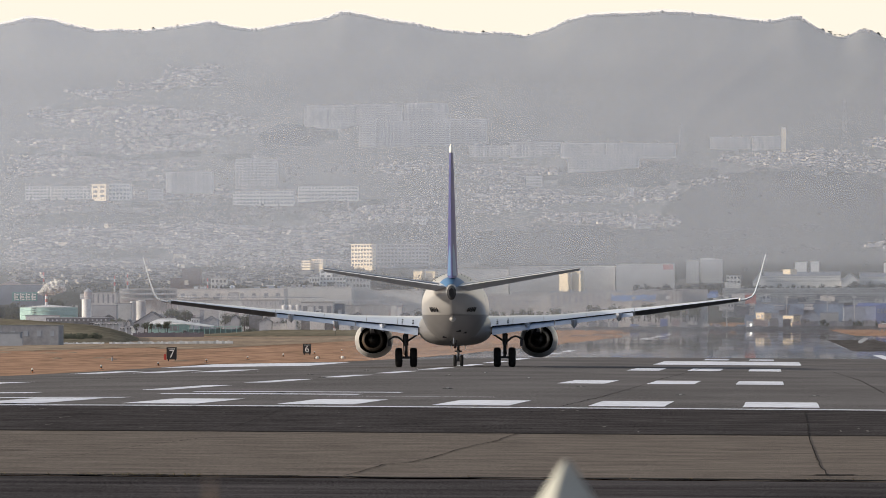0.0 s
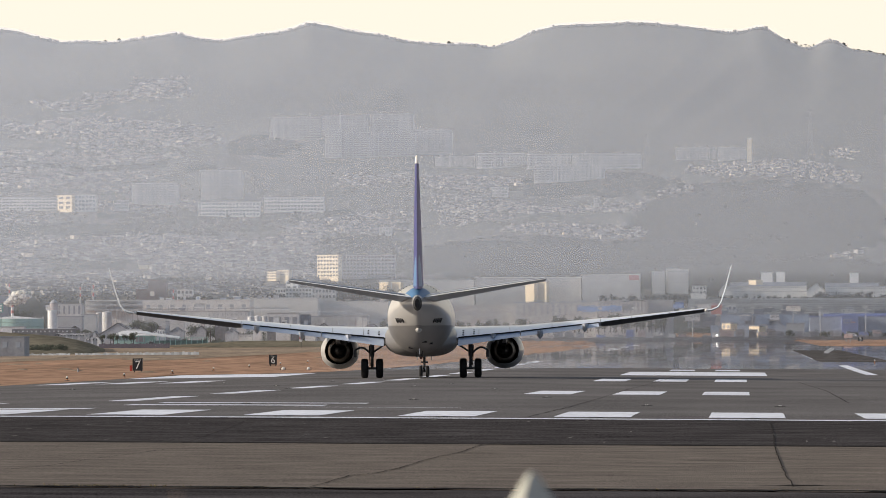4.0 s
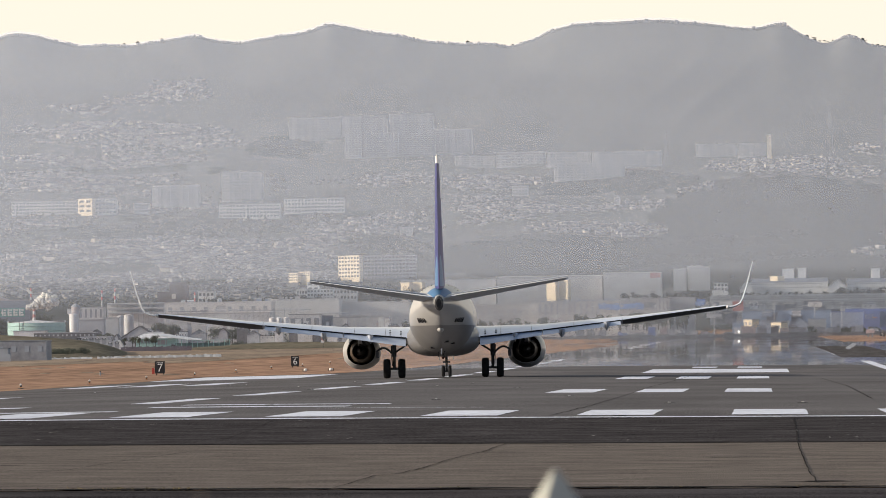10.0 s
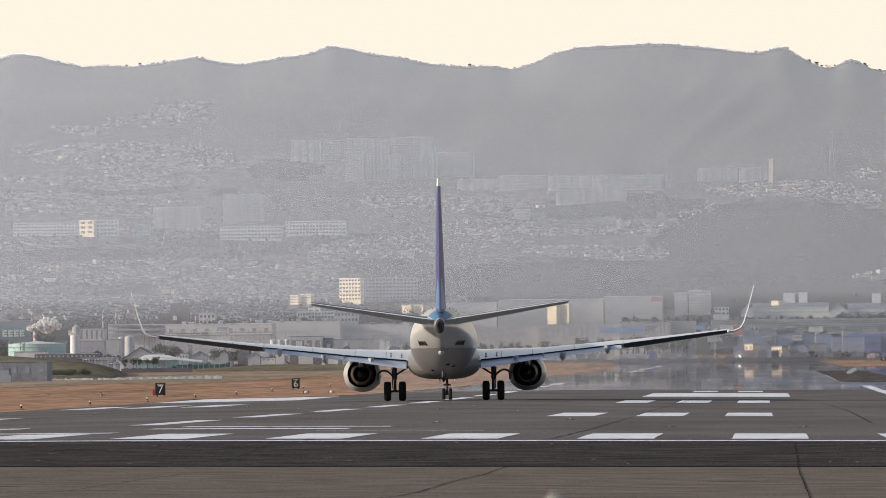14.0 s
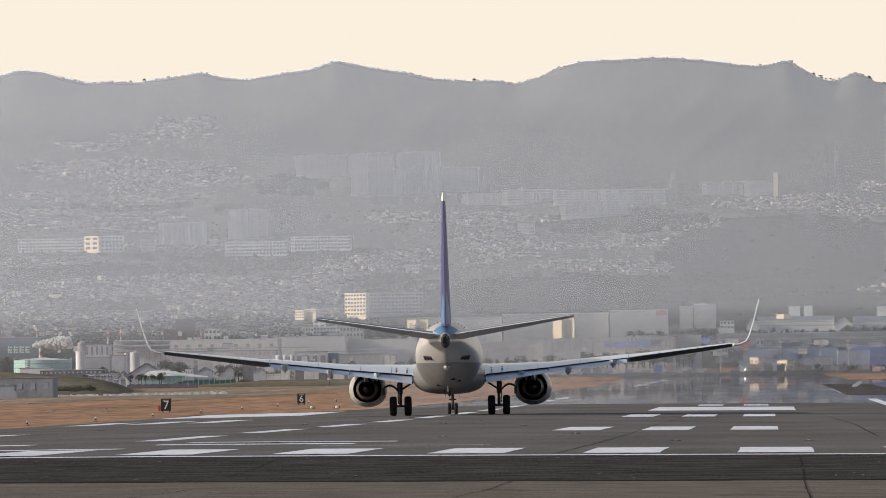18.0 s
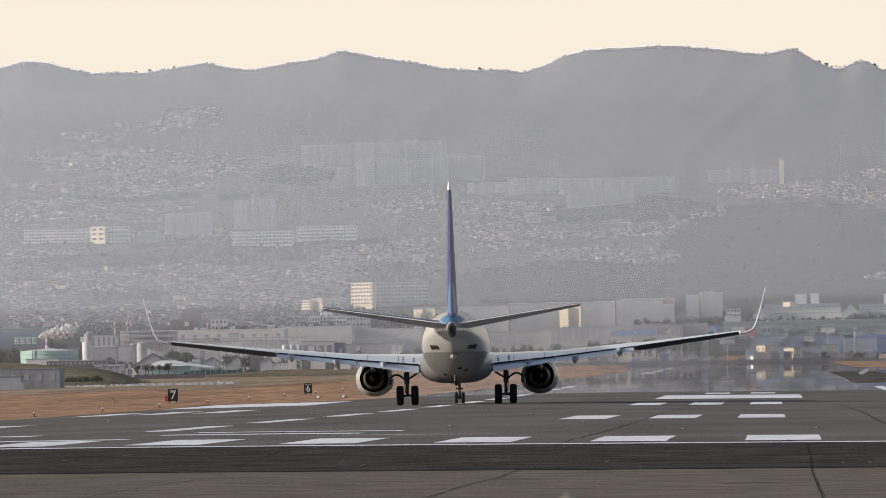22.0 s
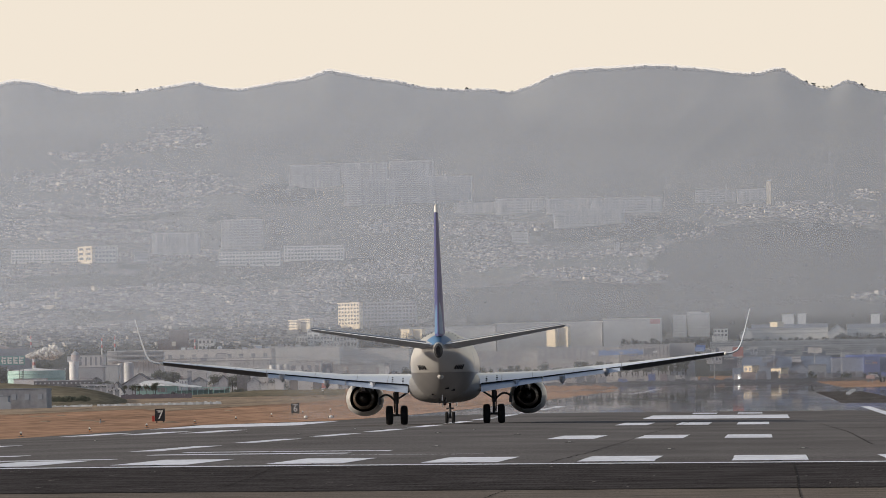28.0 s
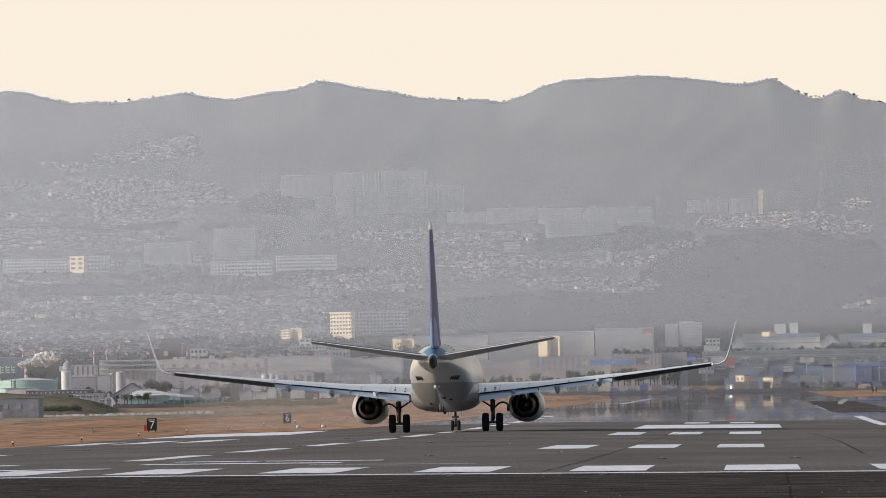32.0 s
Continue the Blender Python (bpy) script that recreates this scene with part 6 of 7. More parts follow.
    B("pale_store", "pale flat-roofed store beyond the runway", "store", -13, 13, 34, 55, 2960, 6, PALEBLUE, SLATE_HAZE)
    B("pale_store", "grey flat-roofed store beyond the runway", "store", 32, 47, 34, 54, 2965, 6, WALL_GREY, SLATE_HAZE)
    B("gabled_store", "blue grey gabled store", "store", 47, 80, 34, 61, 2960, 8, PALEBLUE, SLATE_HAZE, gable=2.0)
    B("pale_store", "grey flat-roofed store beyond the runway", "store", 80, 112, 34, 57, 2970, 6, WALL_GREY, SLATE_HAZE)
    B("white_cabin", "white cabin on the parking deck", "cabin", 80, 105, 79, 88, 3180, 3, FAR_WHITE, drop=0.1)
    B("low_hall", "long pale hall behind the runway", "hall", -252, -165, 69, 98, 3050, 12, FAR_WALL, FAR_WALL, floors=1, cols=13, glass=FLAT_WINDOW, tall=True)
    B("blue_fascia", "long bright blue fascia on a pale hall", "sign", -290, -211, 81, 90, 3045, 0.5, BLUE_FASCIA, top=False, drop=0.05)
    B("blue_fascia", "short blue fascia on a pale hall", "sign", -120, -104, 85, 92, 3042, 0.5, BLUE_FASCIA, top=False, drop=0.05)
    B("low_hall", "pale hall with a wide door", "hall", -165, -120, 68, 99, 3060, 12, FAR_WALL, FAR_WALL)
    B("dark_sign", "dark sign board on posts", "sign", -210, -190, 81, 92, 3040, 0.5, SLATE_DARK, top=False, drop=0.05)
    B("misty_shed", "huge pale flat warehouse with a red corner", "warehouse", -281, -179, 115, 144, 3420, 30, FAR_WALL, FAR_WHITE)
    B("red_corner", "red corner panel of a warehouse, paled for haze", "sign", -198, -180, 135, 144, 3415, 1, RED_HAZE, top=False, drop=0.02)
    B("tower_flats", "hazy pale block of flats", "flats", -157, -134, 103, 149, 3560, 8, FLAT_WALL, FLAT_WALL, floors=9, cols=5, glass=FLAT_WINDOW)
    B("tower_flats", "hazy pale block of flats", "flats", -132, -108, 103, 154, 3570, 8, FLAT_WALL, FLAT_WALL, floors=10, cols=5, glass=FLAT_WINDOW)
    B("misty_shed", "huge pale flat warehouse", "warehouse", -470, -283, 108, 140, 3425, 30, FAR_WALL, FAR_WHITE)
    B("misty_shed", "long pale warehouse with sunlit doors", "warehouse", -640, -472, 104, 136, 3430, 30, FAR_WALL, FAR_WALL)
    for a in (-640, -618, -382, -360):
        B("sunlit_gable", "cream gable end with sunlight in its colour", "building", a, a + 16, 120, 132, 3415, 1.5, SUN_CREAM, SUN_CREAM, rot=-40)
    B("low_hall", "long low grey hall behind the runway", "hall", -560, -400, 58, 92, 3060, 12, FAR_WALL, FAR_WALL, floors=1, cols=14, glass=HAZED_PALE, small=True)
    B("low_hall", "long low hall with a pale blue roof", "hall", -400, -254, 64, 96, 3055, 12, FAR_WALL, SKYBLUE, floors=1, cols=14, glass=HAZED_PALE, tall=True)
    B("low_hall", "pale hall beside the runway", "hall", -640, -560, 54, 96, 3020, 12, FAR_WALL, FAR_WALL, floors=2, cols=8, glass=HAZED_PALE, small=True)
    deck("parking_deck", "long grey multi-storey parking deck", -93, 300, 72, 100, 3260, 7, 44, WALL_GREY, SLATE_HAZE, SLATE_DARK)
    lift = place(178, 49, 3094)
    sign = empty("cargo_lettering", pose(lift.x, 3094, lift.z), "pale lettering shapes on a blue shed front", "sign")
    u = 3094 / F
    for k in (3, 9, 15):
        part("lettering_bar", Geo().box(k * u, (k + 4.2) * u, -0.3, 1.0, 8 * u, 9.3 * u).box(k * u, (k + 1.4) * u, -0.3, 1.0, 8 * u, 15 * u).box(k * u, (k + 3.8) * u, -0.3, 1.0, 13.4 * u, 15 * u), PALEBLUE, sign)
    part("orange_bar", Geo().box(16 * u, 24 * u, -0.3, 1.0, 9 * u, 10.5 * u), ORANGE_HAZE, sign)
    p = place(-43, 33, 2900)
    lamp = empty("vehicle_lamp", pose(p.x, 2900, p.z), "bright vehicle headlamp at the end of the runway", "lamp")
    part("lens", Geo().turn([(0, 0.26), (0.06, 0.22), (0.1, 0.06)], (0, 0, 0.6), "y", 14, True, True), LAMP_GLOW, lamp, "", True)
    part("stand", Geo().box(-0.3, 0.3, 0.2, 0.6, -1.2, 0.8), SLATE_DARK, lamp)
    p = place(190, 22, 2600)
    box = empty("equipment_stand", pose(p.x, 2600, p.z), "small pale equipment boxes on dark legs", "equipment")
    u = 2600 / F
    for k in (-4, 3):
        part("leg", Geo().box((k - 1) * u, (k + 1) * u, 0, 0.2, -1, 9 * u), SLATE_DARK, box)
    part("cabinet", Geo().box(-8 * u, 7 * u, -0.2, 0.6, 9 * u, 15 * u), PINK_BOX, box, "faded pink and white cabinet")
    part("aerial", Geo().box(-4 * u, -3 * u, 0, 0.1, 15 * u, 20 * u), WALL_WHITE, box)
    rng = random.Random(29)
    for i in range(64):
        a, e = -110 + 6.6 * i + rng.uniform(-4, 4), rng.choice((58, 66, 74, 80))
        w, h = rng.uniform(6, 20), rng.uniform(4, 9)
        kind, words = rng.choice((("store_shed", "low store shed in the freight yard"), ("freight_stack", "stack of freight boxes in the yard"), ("roof_shelter", "pale shelter roof in the yard")))
        B(kind, words, kind.split("_")[-1], a, a + w, e, e + h, 3205 + 0.4 * i - (95 if e < 70 else 0), 2.0, rng.choice((SLATE_HAZE, WALL_WHITE, PALEBLUE, SLATE_DARK, WALL_GREY)), rng.choice((SLATE_DARK, FAR_WHITE, SLATE_HAZE)), floors=1, cols=rng.choice((2, 3, 5)), glass=rng.choice((WINDOW, SLATE_DARK)), small=rng.random() < 0.5, drop=0.6)
    rng = random.Random(61)
    for i in range(34):
        a, e, d = -330 + 20 * i + rng.uniform(-8, 8), rng.uniform(29, 40), 2925 - 0.9 * i
        p = place(a, e, d)
        kind = rng.choice(("service_van", "cargo_container", "cargo_container", "service_van", "baggage_cart"))
        paint, words = rng.choice(((WALL_WHITE, "white"), (SLATE, "blue grey"), (SLATE_DARK, "dark grey"), (BLUE_HAZE, "blue"), (HEDGE, "dark"), (WALL_BROWN, "brown")))
        ob = empty(kind, pose(p.x, d, p.z), words + " " + kind.replace("_", " ") + " parked beyond the runway", kind.split("_")[-1], "vehicles and containers beyond the runway")
        L, H = {"service_van": (2.6, 1.3), "cargo_container": (2.2, 1.5), "baggage_cart": (1.8, 0.8)}[kind]
        if kind == "cargo_container":
            part("box", Geo().box(0, L, 0, 1.5, -1.2, H), paint, ob)
            for k in range(6):
                part("rib", Geo().box((k + 0.3) * L / 6, (k + 0.5) * L / 6, -0.05, 0, -1.0, H - 0.05), paint, ob)
            part("door_frame", Geo().box(L * 0.9, L * 0.98, -0.08, 0, -1.0, H), SLATE_DARK, ob)
        else:
            part("body", Geo().loft([[(x, y, z) for x, z in ((0, 0.25), (0, H * 0.95), (L * 0.1, H), (L * 0.8, H), (L, H * 0.55), (L, 0.25))] for y in (0, 1.3)]), paint, ob)
            part("window", Geo().box(L * 0.5, L * 0.78, -0.03, 0, H * 0.55, H * 0.88), WINDOW, ob)
            for x in (L * 0.2, L * 0.78):
                part("wheel", Geo().turn([(-0.1, 0.3), (0.1, 0.3)], (x, 0.05, 0.22), "y", 12, True, True), SLATE_DARK, ob)
            part("skirt", Geo().box(0.05, L - 0.05, 0.2, 1.2, -1.2, 0.25), SLATE_DARK, ob)
    # small white markers beside the far edge line
    first = None
    for k in range(7):
        y = 1290 + 34 * k
        m = pose(10.4 + 0.4 * k, y, ground_z(10.4, y))
        if first is None:
            first = empty("edge_marker", m, "small white marker beside the runway edge", "marker", "runway edge markers")
            part("board", Geo().box(-0.3, 0.3, 0, 0.06, 0.15, 0.4), WALL_WHITE, first)
            part("foot", Geo().box(-0.04, 0.04, 0, 0.06, -0.1, 0.15), SLATE_DARK, first)
        else:
            copy_thing(first, m)
    tree_row(84, 160, 12, 30, 40, 50, 2930, 21, 1.2)
    tree_row(160, 320, 20, 30, 40, 47, 2940, 22, 1.2)
    tree_row(128, 300, 22, 84, 104, 117, 3380, 23, 1.2)
    tree_row(-330, -130, 26, 52, 66, 76, 2990, 24, 0.7)
    tree_row(-250, -90, 20, 96, 104, 112, 3390, 25, 1.2)
    tree_row(-60, 130, 24, 96, 104, 110, 3400, 26, 1.1)
    tree_row(-640, -330, 36, 48, 58, 70, 2960, 27, 1.0)
    first = None
    for a in (92, -86, 20, 140, -300, -250, -190, 220):
        p = place(a, 40, 3000)
        m = pose(p.x, 3000, p.z)
        if first is None:
            hh = 45 * 3000 / F
            first = empty("apron_lamp", m, "tall pale floodlight mast", "lamp post", "floodlight masts")
            part("mast", Geo().tube((0, 0, -4), (0, 0, hh), 0.12, 0.08, 8), WALL_GREY, first)
            part("lamp_head", Geo().box(-0.6, 0.6, -0.1, 0.2, hh - 0.2, hh + 0.3), WALL_WHITE, first)
        else:
            copy_thing(first, m)
    p = place(-640, 27, 2890)
    line = empty("perimeter_fence", pose(0, 2890, p.z), "dark perimeter hedge and fence beyond the runway", "fence")
    u = 2890 / F
    for k in range(98):
        part("panel", Geo().box((-640 + k * 9.5) * u, (-640 + k * 9.5 + 9.3) * u, 0, 0.2, -1.5, (7 + 0.8 * math.sin(k * 2.1)) * u), HEDGE, line)


APARTMENTS = (
    # name, a0, a1, e0, e1, floors, cols, rot
    ("slab_flats", -833, -742, 388, 426, 9, 14, 0), ("slab_flats", -740, -660, 390, 428, 9, 12, 0), ("slab_flats", -655, -578, 392, 430, 9, 12, 0),
    ("tower_block", -735, -706, 355, 404, 12, 5, 0), ("tower_block", -706, -640, 356, 398, 11, 10, 0), ("tower_block", -640, -575, 358, 396, 11, 10, 0), ("tower_block", -592, -510, 362, 402, 10, 13, 0),
    ("slab_flats", -540, -470, 336, 354, 5, 14, 0), ("slab_flats", -468, -380, 336, 360, 5, 16, 0), ("slab_flats", -378, -300, 336, 358, 5, 14, 0), ("slab_flats", -298, -175, 334, 358, 5, 20, 0),
    ("slab_flats", -365, -240, 312, 338, 6, 18, 0), ("slab_flats", -114, -42, 348, 368, 5, 12, 0), ("slab_flats", -40, 14, 348, 369, 5, 10, 0),
    ("square_flats", -955, -882, 282, 332, 10, 11, 0), ("square_flats", -1078, -995, 272, 310, 9, 12, 0),
    ("school", -960, -852, 252, 276, 4, 18, 0), ("school", -844, -738, 260, 284, 4, 18, 0),
    ("long_school", -1328, -1270, 264, 286, 4, 9, 0), ("long_school", -1270, -1212, 264, 286, 4, 9, 0), ("long_school", -1180, -1142, 262, 290, 4, 6, 0),
    ("small_tower", -259, -250, 262, 280, 6, 2, 0), ("white_flats", -440, -412, 284, 300, 3, 5, 0), ("white_flats", -1110, -1086, 264, 280, 3, 4, 0), ("white_flats", -640, -618, 218, 230, 2, 4, 0),
)


def flats():
    labels = {"slab_flats": "hazy pale slab of flats on the hillside", "tower_block": "tall hazy block of flats on the hillside", "square_flats": "broad hazy block of flats", "school": "long white school building",
              "long_school": "long pale school wing", "small_tower": "small pale tower among houses", "white_flats": "small white block of flats"}
    rng = random.Random(53)
    for name, a0, a1, e0, e1, fl, co, rot in APARTMENTS:
        d = hill_depth((a0 + a1) / 2, e0) - 6
        ob = building(name, labels[name], "flats" if "school" not in name else "school", a0, a1, e0, e1, d, 10, FAR_WHITE if "school" in name else FLAT_WALL, FAR_WALL, fl, co, FLAT_WINDOW, rot, balcony=True)
        if "school" not in name and a1 - a0 > 40:
            u, n = d / F, max(2, int((a1 - a0) / 13))
            for k in range(n):
                x, top = (k + rng.uniform(0.2, 0.8)) * (a1 - a0) / n * u, (e1 - e0 + rng.choice((-3, 0, 2, 5))) * u
                part("stair_tower", Geo().box(x, x + rng.uniform(1.5, 4) * u, -0.9, 0.6, -2, top), FLAT_WALL, ob)
    # the white block and its long wing, sun and shade put into their wall colours
    d = hill_depth(-730, 142) - 10
    building("white_block", "white block with a grid of windows and sunlight in its colour", "building", -750, -711, 142, 181, d, 1.6, SUN_CREAM, SUN_CREAM, 6, 7, WINDOW_SUN, -48)
    # the wing's darker grey holds the shade of its unlit front
    building("long_wing", "long wing with rows of balconies and shade in its grey", "building", -711, -612, 144, 181, d + 3, 6, OFFICE_WALL, OFFICE_WALL, 6, 16, WINDOW_FAR, balcony=True)
    building("white_block", "small cream block with sunlight in its colour", "building", -838, -822, 138, 152, d - 20, 1.5, SUN_CREAM, SUN_CREAM, 3, 4, WINDOW_FAR, -48)
    building("white_block", "small cream block with sunlight in its colour", "building", -820, -800, 146, 154, d - 20, 1.5, SUN_CREAM, SUN_CREAM, 2, 5, WINDOW_FAR, -48)
    building("white_block", "cream school end wall with sunlight in its colour", "building", -1210, -1183, 264, 289, hill_depth(-1197, 264) - 10, 1.5, SUN_CREAM, SUN_CREAM, 3, 2, WINDOW_FAR, -48)
    p0 = hill_depth(16, 346) - 12
    building("white_chimney", "tall white tower beside flats", "tower", 12, 20, 346, 384, p0, 3, SUN_CREAM, FAR_WHITE)


WOODS = ((-262, 303, 165, 20), (43, 237, 230, 72), (70, 138, 290, 34), (-313, 196, 215, 14), (-908, 250, 240, 14), (-1147, 171, 80, 14), (-671, 199, 87, 14), (-640, 160, 60, 12), (-330, 170, 330, 34), (-1240, 180, 60, 6), (-1000, 140, 60, 8), (-840, 375, 70, 18), (-1100, 230, 260, 12), (-1130, 340, 220, 5))
TOWNS = ((-1196, 451, 60, 6, 81), (-1065, 465, 100, 8, 121), (-1032, 482, 58, 6, 67), (-1032, 473, 53, 4, 47), (-1131, 413, 206, 6, 256), (-1106, 398, 190, 8, 297), (-1056, 382, 140, 8, 229), (-1207, 364, 150, 4, 121), (-1147, 355, 180, 5, 229), (-1192, 326, 166, 7, 297), (-1233, 310, 125, 10, 297), (-1102, 298, 105, 6, 94), (-978, 269, 180, 6, 162), (-1289, 245, 70, 6, 67), (-1018, 204, 281, 8, 513), (-1049, 190, 311, 10, 837), (-1295, 170, 65, 14, 310), (-914, 170, 155, 12, 621), (-1049, 142, 311, 14, 1026), (-1060, 122, 301, 10, 702), (-707, 255, 130, 5, 135), (-697, 242, 100, 6, 175), (-697, 225, 120, 6, 189), (-788, 208, 50, 8, 148), (-641, 312, 75, 8, 135), (-471, 314, 95, 8, 270), (-481, 299, 85, 7, 189), (-462, 274, 105, 5, 135), (-417, 261, 140, 6, 243), (-287, 221, 140, 8, 310), (-467, 242, 70, 5, 108), (-227, 265, 90, 7, 189), (-111, 289, 45, 6, 67), (58, 326, 154, 8, 270), (93, 314, 119, 5, 135), (183, 354, 29, 8, 40), (176, 175, 34, 10, 40))


def in_woods(a, e):
    return any(((a - c) / w) ** 2 + ((e - h) / k) ** 2 < 1 + 0.35 * noise.noise((a / 30, e / 12, 1.7)) for c, h, w, k in WOODS)


def houses():
    """Thousands of small houses stepping up the hillside."""
    rng = random.Random(17)
    wall, roof, lit = Geo(), Geo(), Geo()
    for c, h, w, k, n in TOWNS:
        for i in range(n):
            while True:
                a, e = rng.uniform(-1, 1), rng.uniform(-1, 1)
                if a * a + e * e < 1 + 0.4 * noise.noise((a * 3, e * 3, c)):
                    break
            a, e = c + a * w, h + e * k
            e += 4 * noise.noise((a / 120, 1.1, 0))
            if in_woods(a, e) or not (-1460 < a < 300) or e < 95:
                continue
            d = depth_of(e) + rng.uniform(-12, 12)
            x = a / F * d
            z = ground_z(x, d)
            u = d / F
            big = rng.random() < 0.08
            u *= 1.0 if e < 220 else 0.72
            bw, bd, bh = (rng.uniform(5, 11) * u, rng.uniform(5, 8) * u, rng.uniform(2.2, 4.6) * u) if not big else (rng.uniform(12, 26) * u, rng.uniform(8, 12) * u, rng.uniform(4, 8) * u)
            m = pose(x, d, z, 0, 0, rng.choice((0, 0, 90)) + rng.gauss(12, 16))
            # share of walls that get the sun-painted colour
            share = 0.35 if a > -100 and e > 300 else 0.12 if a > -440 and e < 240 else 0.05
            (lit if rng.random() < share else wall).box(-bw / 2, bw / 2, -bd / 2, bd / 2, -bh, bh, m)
            o = 0.6 * u
            if big or rng.random() < 0.25:
                roof.box(-bw / 2 - o * 0.3, bw / 2 + o * 0.3, -bd / 2 - o * 0.3, bd / 2 + o * 0.3, bh, bh + 0.7 * u, m)
            else:
                r = rng.uniform(1.6, 3.0) * u
                k2 = rng.choice((0.0, 0.3)) * bw
                v = [(-bw / 2 - o, -bd / 2 - o, bh), (bw / 2 + o, -bd / 2 - o, bh), (bw / 2 + o, bd / 2 + o, bh), (-bw / 2 - o, bd / 2 + o, bh), (-bw / 2 - o + k2, 0, bh + r), (bw / 2 + o - k2, 0, bh + r)]
                roof.add([m @ Vector(p) for p in v], [(0, 1, 5, 4), (2, 3, 4, 5), (0, 4, 3), (1, 2, 5), (0, 3, 2, 1)])
    tagged(new("house_walls", wall.mesh("house_walls", HOUSE_WALL)), "pale walls of countless houses on the hillside", "houses", "", "stuff")
    tagged(new("sunlit_house_walls", lit.mesh("sunlit_house_walls", LIT_WALL)), "cream house walls with low sunlight put into their colour", "houses", "", "stuff")
    tagged(new("house_roofs", roof.mesh("house_roofs", HOUSE_ROOF)), "grey roofs of countless houses on the hillside", "houses", "", "stuff")


def pylons():
    """Lattice power pylons on the slope."""
    for a, e0, e1 in ((-166, 346, 394), (124, 350, 436)):
        d = hill_depth(a, e0) - 15
        p = place(a, e0, d)
        u = d / F
        h = (e1 - e0) * u
        ob = empty("power_pylon", pose(p.x, d, p.z), "hazy steel lattice power pylon", "pylon")
        w = h * 0.075
        for sx in (-1, 1):
            for sy in (-1, 1):
                part("leg", Geo().tube((sx * w, sy * w, -3), (sx * w * 0.15, sy * w * 0.15, h), 0.11, 0.07, 5), HOUSE_ROOF, ob)
        for k in range(7):
            z0, z1 = h * k / 7, h * (k + 1) / 7
            w0, w1 = w * (1 - 0.85 * k / 7), w * (1 - 0.85 * (k + 1) / 7)
            part("brace", Geo().tube((-w0, -w0, z0), (w1, -w1, z1), 0.08, n=4).tube((w0, -w0, z0), (-w1, -w1, z1), 0.05, n=4), HOUSE_ROOF, ob)
        for k in (0.7, 0.82, 0.94):
            part("cross_arm", Geo().loft([[(-w * 1.1, 0, h * k), (-w * 1.1, 0.1, h * k), (-w * 1.1, 0.1, h * k + 0.15)], [(0, -0.2, h * k), (0, 0.2, h * k), (0, 0.2, h * k + 0.5)], [(w * 1.1, 0, h * k), (w * 1.1, 0.1, h * k), (w * 1.1, 0.1, h * k + 0.15)]]), HOUSE_ROOF, ob)


def woods():
    rng = random.Random(23)
    g, near = Geo(), Geo()
    # crowns along the skyline
    a = -1480.0
    while a < 330:
        d = 4690
        x = a / F * d
        u = d / F
        r = rng.uniform(1.2, 3.0) * u * (1.5 if rng.random() < 0.08 else 1)
        crown(g, (x, d + rng.uniform(-6, 4), ground_z(x, d) + r * rng.uniform(-0.2, 0.7)), r, rng, rng.uniform(0.8, 1.4))
        a += rng.uniform(0.7, 2.0)
    # lone pines with open stems in the saddle
    for a, up in ((97, 6), (101, 7), (108, 5), (116, 7), (121, 6), (130, 5), (150, 4), (160, 4), (170, 3), (189, 5)):
        u = 4690 / F
        x, z = a * u, ground_z(a * u, 4690)
        g.tube((x, 4690, z - u), (x, 4690, z + up * u), 0.12, 0.08, 5)
        for k in range(3):
            crown(g, (x + rng.uniform(-2, 2) * u, 4690, z + (up + rng.uniform(-0.5, 1)) * u), rng.uniform(0.9, 1.6) * u, rng, 0.6)
    for i in range(200):
        a, e = rng.uniform(-1480, 330), rng.uniform(110, 560)
        if not in_woods(a, e):
            continue
        d = depth_of(e)
        x = a / F * d
        u = d / F
        r = rng.uniform(2.5, 6) * u
        crown(near, (x, d, ground_z(x, d) + r * 0.3), r, rng, rng.uniform(0.7, 1.1))
    # garden trees between the houses
    for i in range(4200):
        a, e = rng.uniform(-1470, -560), rng.uniform(100, 260 if i % 2 else 330)
        if noise.noise((a / 60, e / 22, 7.7)) < -0.05:
            continue
        d = depth_of(e) - 3
        x = a / F * d
        r = rng.uniform(2, 4.5) * d / F
        crown(g, (x, d, ground_z(x, d) + r * 0.4), r, rng, rng.uniform(0.6, 0.9))
    for c, h, w, k in WOODS:
        for i in range(int(w * k * 0.3)):
            a, e = c + rng.uniform(-1.25, 1.25) * w, h + rng.uniform(-1.25, 1.25) * k
            if e < 100 or e < h + 0.55 * k or not in_woods(a, e):
                continue
            d = depth_of(e)
            x = a / F * d
            r = rng.uniform(2, 4.2) * d / F
            crown(near, (x, d, ground_z(x, d)), r, rng, rng.uniform(0.3, 0.5))
    tagged(new("far_woods", g.mesh("far_woods", HILL_TREE, True, 80)), "hazy winter trees on the far hills and in gardens", "woods", "", "stuff")
    tagged(new("knoll_woods", near.mesh("knoll_woods", NEAR_WOOD, True, 80)), "hazy wooded knolls between the housing estates", "woods", "", "stuff")


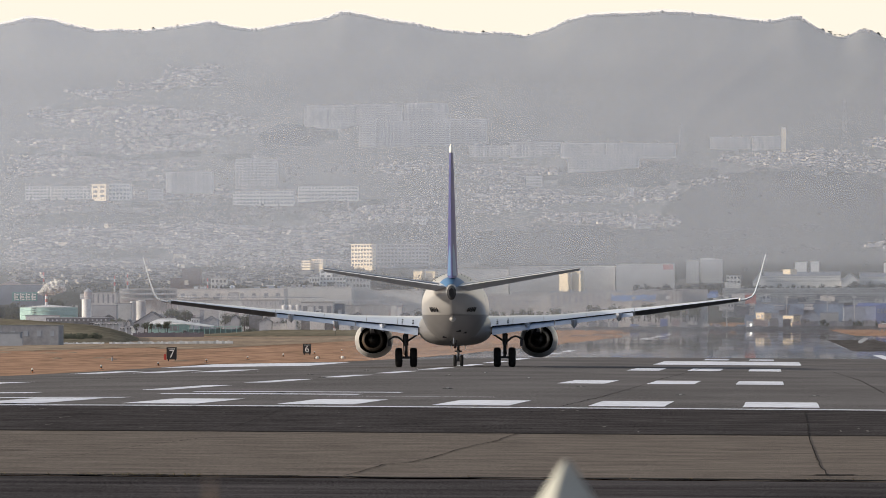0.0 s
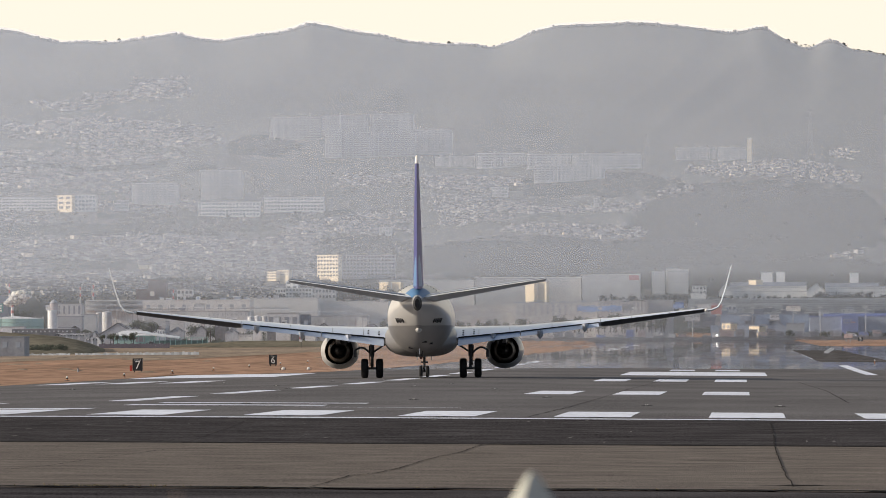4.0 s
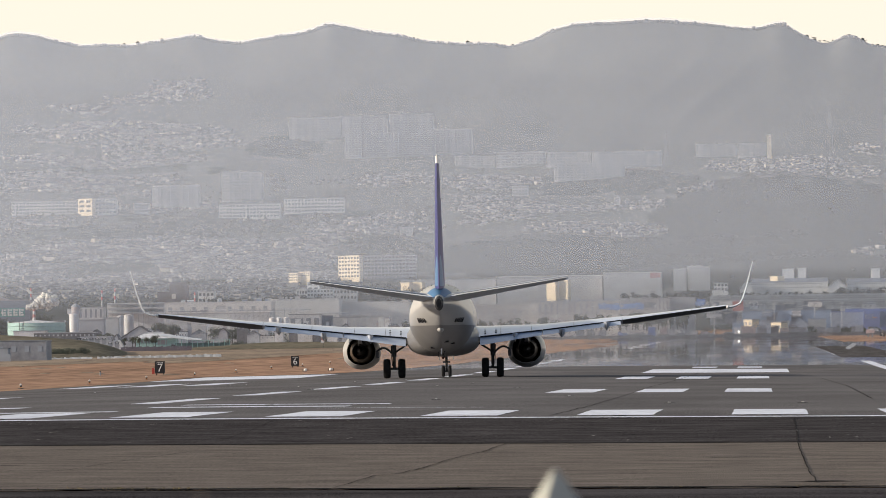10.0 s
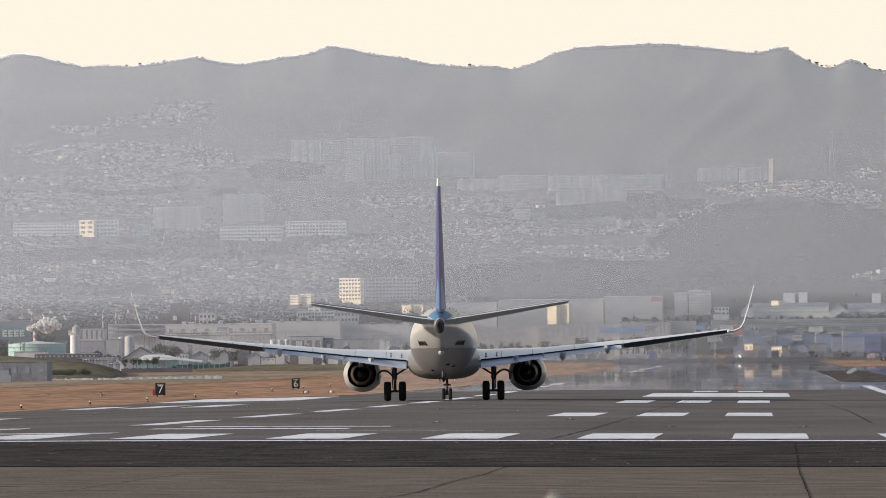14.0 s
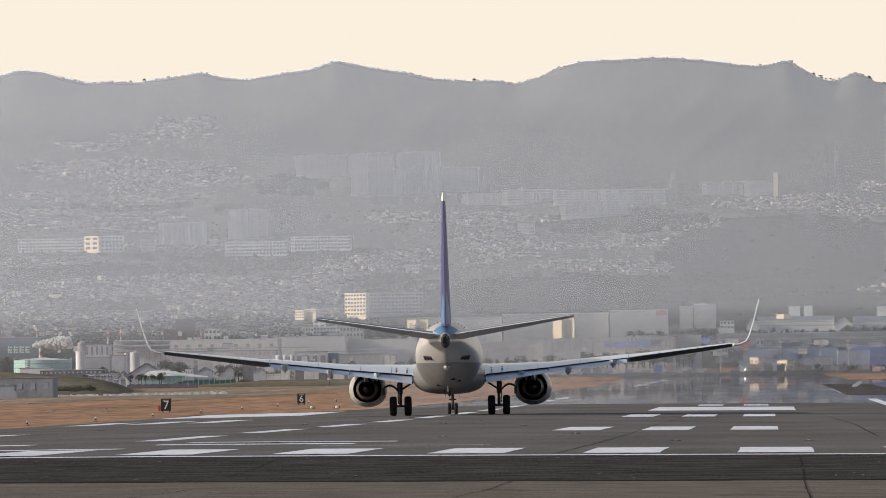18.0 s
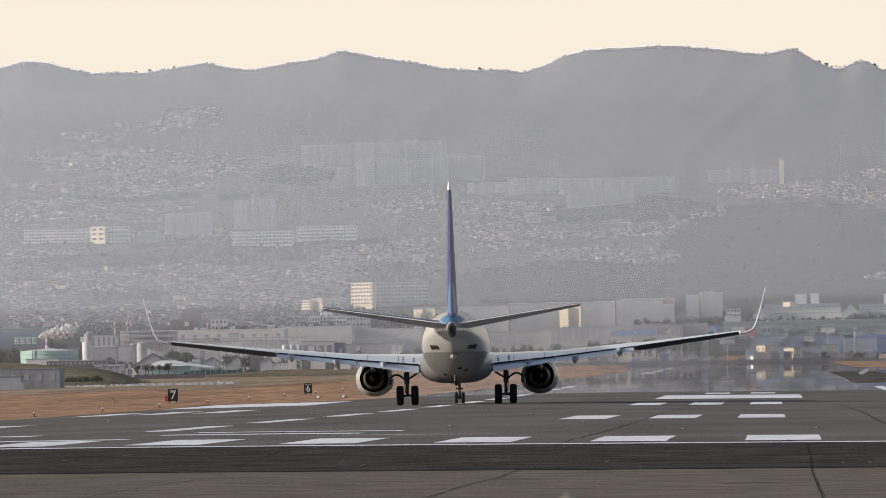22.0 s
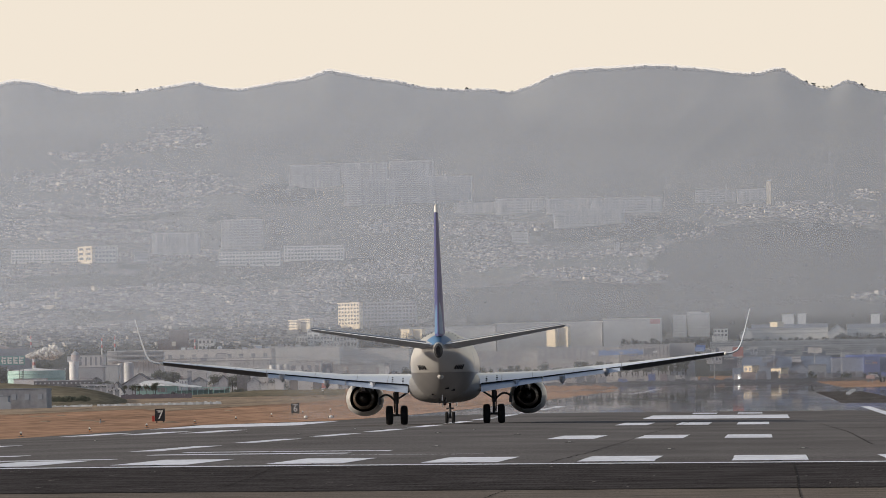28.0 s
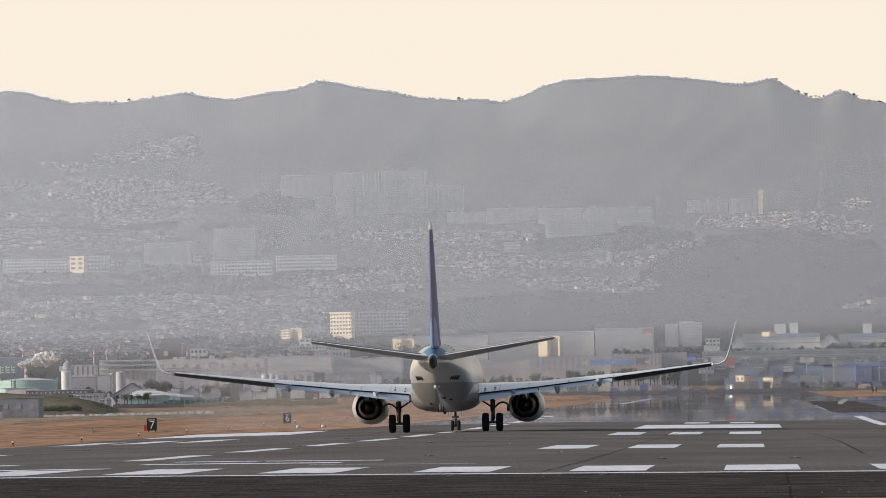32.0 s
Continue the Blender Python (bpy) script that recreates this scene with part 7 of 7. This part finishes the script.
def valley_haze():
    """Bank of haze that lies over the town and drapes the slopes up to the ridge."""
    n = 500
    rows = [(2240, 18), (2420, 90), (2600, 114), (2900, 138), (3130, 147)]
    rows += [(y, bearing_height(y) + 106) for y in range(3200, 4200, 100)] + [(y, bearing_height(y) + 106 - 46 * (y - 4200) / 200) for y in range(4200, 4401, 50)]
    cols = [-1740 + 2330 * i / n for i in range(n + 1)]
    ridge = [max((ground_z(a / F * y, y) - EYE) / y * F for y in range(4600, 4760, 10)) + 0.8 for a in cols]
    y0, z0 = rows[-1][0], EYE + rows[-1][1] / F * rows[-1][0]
    # airlight put in as three thin sheets, one close above the other
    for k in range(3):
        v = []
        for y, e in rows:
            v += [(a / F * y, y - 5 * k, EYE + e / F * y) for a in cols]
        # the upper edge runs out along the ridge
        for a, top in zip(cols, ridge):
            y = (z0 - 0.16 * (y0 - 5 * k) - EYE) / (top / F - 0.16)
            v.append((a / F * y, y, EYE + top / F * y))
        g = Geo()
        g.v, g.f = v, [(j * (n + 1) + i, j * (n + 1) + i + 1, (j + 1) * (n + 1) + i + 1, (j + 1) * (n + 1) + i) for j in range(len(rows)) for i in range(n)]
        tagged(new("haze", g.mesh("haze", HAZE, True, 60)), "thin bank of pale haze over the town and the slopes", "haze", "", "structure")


def hot_air():
    """The shimmering air behind the engines, over the runway."""
    y = 780.0
    xs = span(-44, 54, 4)
    g = Geo()
    g.v = [(x, y + 0.05 * k, ground_z(x, y) + 0.05 + 8.2 * k) for k in (0, 1) for x in xs]
    n = len(xs)
    g.f = [(i, i + 1, n + i + 1, n + i) for i in range(n - 1)]
    return tagged(new("hot_air", g.mesh("hot_air", HOT_AIR)), "shimmering hot air over the runway", "haze", "", "structure")


# ---- build ----
ground()
runway()
PLANE = aircraft()
fence_post()
pickets()
straw()
joint_grass()
edge_lights()
inset_lights()
distance_signs()
works()
far_end()
flats()
houses()
woods()
pylons()
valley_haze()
WAKE = hot_air()
steam()
faded_grass()
mirage_grass()
markings()
flecks()
cracks()


# ---- what moves ----
# seconds, metres rolled, heading, drift to the side
ROLL = ((0, 0.0, 1.1, 0), (24.5, 0.0, 1.1, 0), (25, 0.9, 1.05, 0), (25.5, 2.3, 1.0, 0), (26.5, 4.4, 0.9, 0), (27.5, 6.2, 0.75, -0.02), (28.5, 8.7, 0.65, -0.06), (29, 10.8, 0.6, -0.11), (29.5, 13.0, 0.5, -0.14), (30, 15.7, 0.3, -0.14), (30.5, 19.0, 0.1, -0.11), (31, 23.4, -0.15, -0.07), (31.5, 28.5, -0.38, -0.03), (32, 34.5, -0.54, 0))


def motions():
    rows = []
    for t, s, h, side in ROLL:
        x = XC + 0.12 - 0.012 * s + side
        rows.append((t, pose(x, 612 + s, ground_z(XC, 612 + s), 0, 0, h)))
    walk(PLANE, rows)
    for ob, x, y, r in WHEELS:
        turns, last = [], 0.0
        t = 0.0
        turns.append((0.0, pose(x, y, r)))
        steps = [(24.5, 0.0)]
        n = int((32.0 - 24.5) * 30)
        for i in range(1, n + 1):
            tt = 24.5 + i / 30
            for a, b in zip(ROLL, ROLL[1:]):
                if a[0] <= tt <= b[0] + 1e-6:
                    k = (tt - a[0]) / (b[0] - a[0])
                    steps.append((tt, a[1] + (b[1] - a[1]) * k))
                    break
        for tt, s in steps:
            turns.append((tt, pose(x, y, r, -math.degrees(s / r) % 360)))
        walk(ob, turns)
    # the wake spreads as the engines gain power
    walk(WAKE, [(t, pose(x, 0, 0)) for t, x in ((0, 6), (12, 6.4), (24, 6), (27, 2), (29, 0), (32, -5))])
    for ob, path in PUFFS:
        walk(ob, path)


motions()
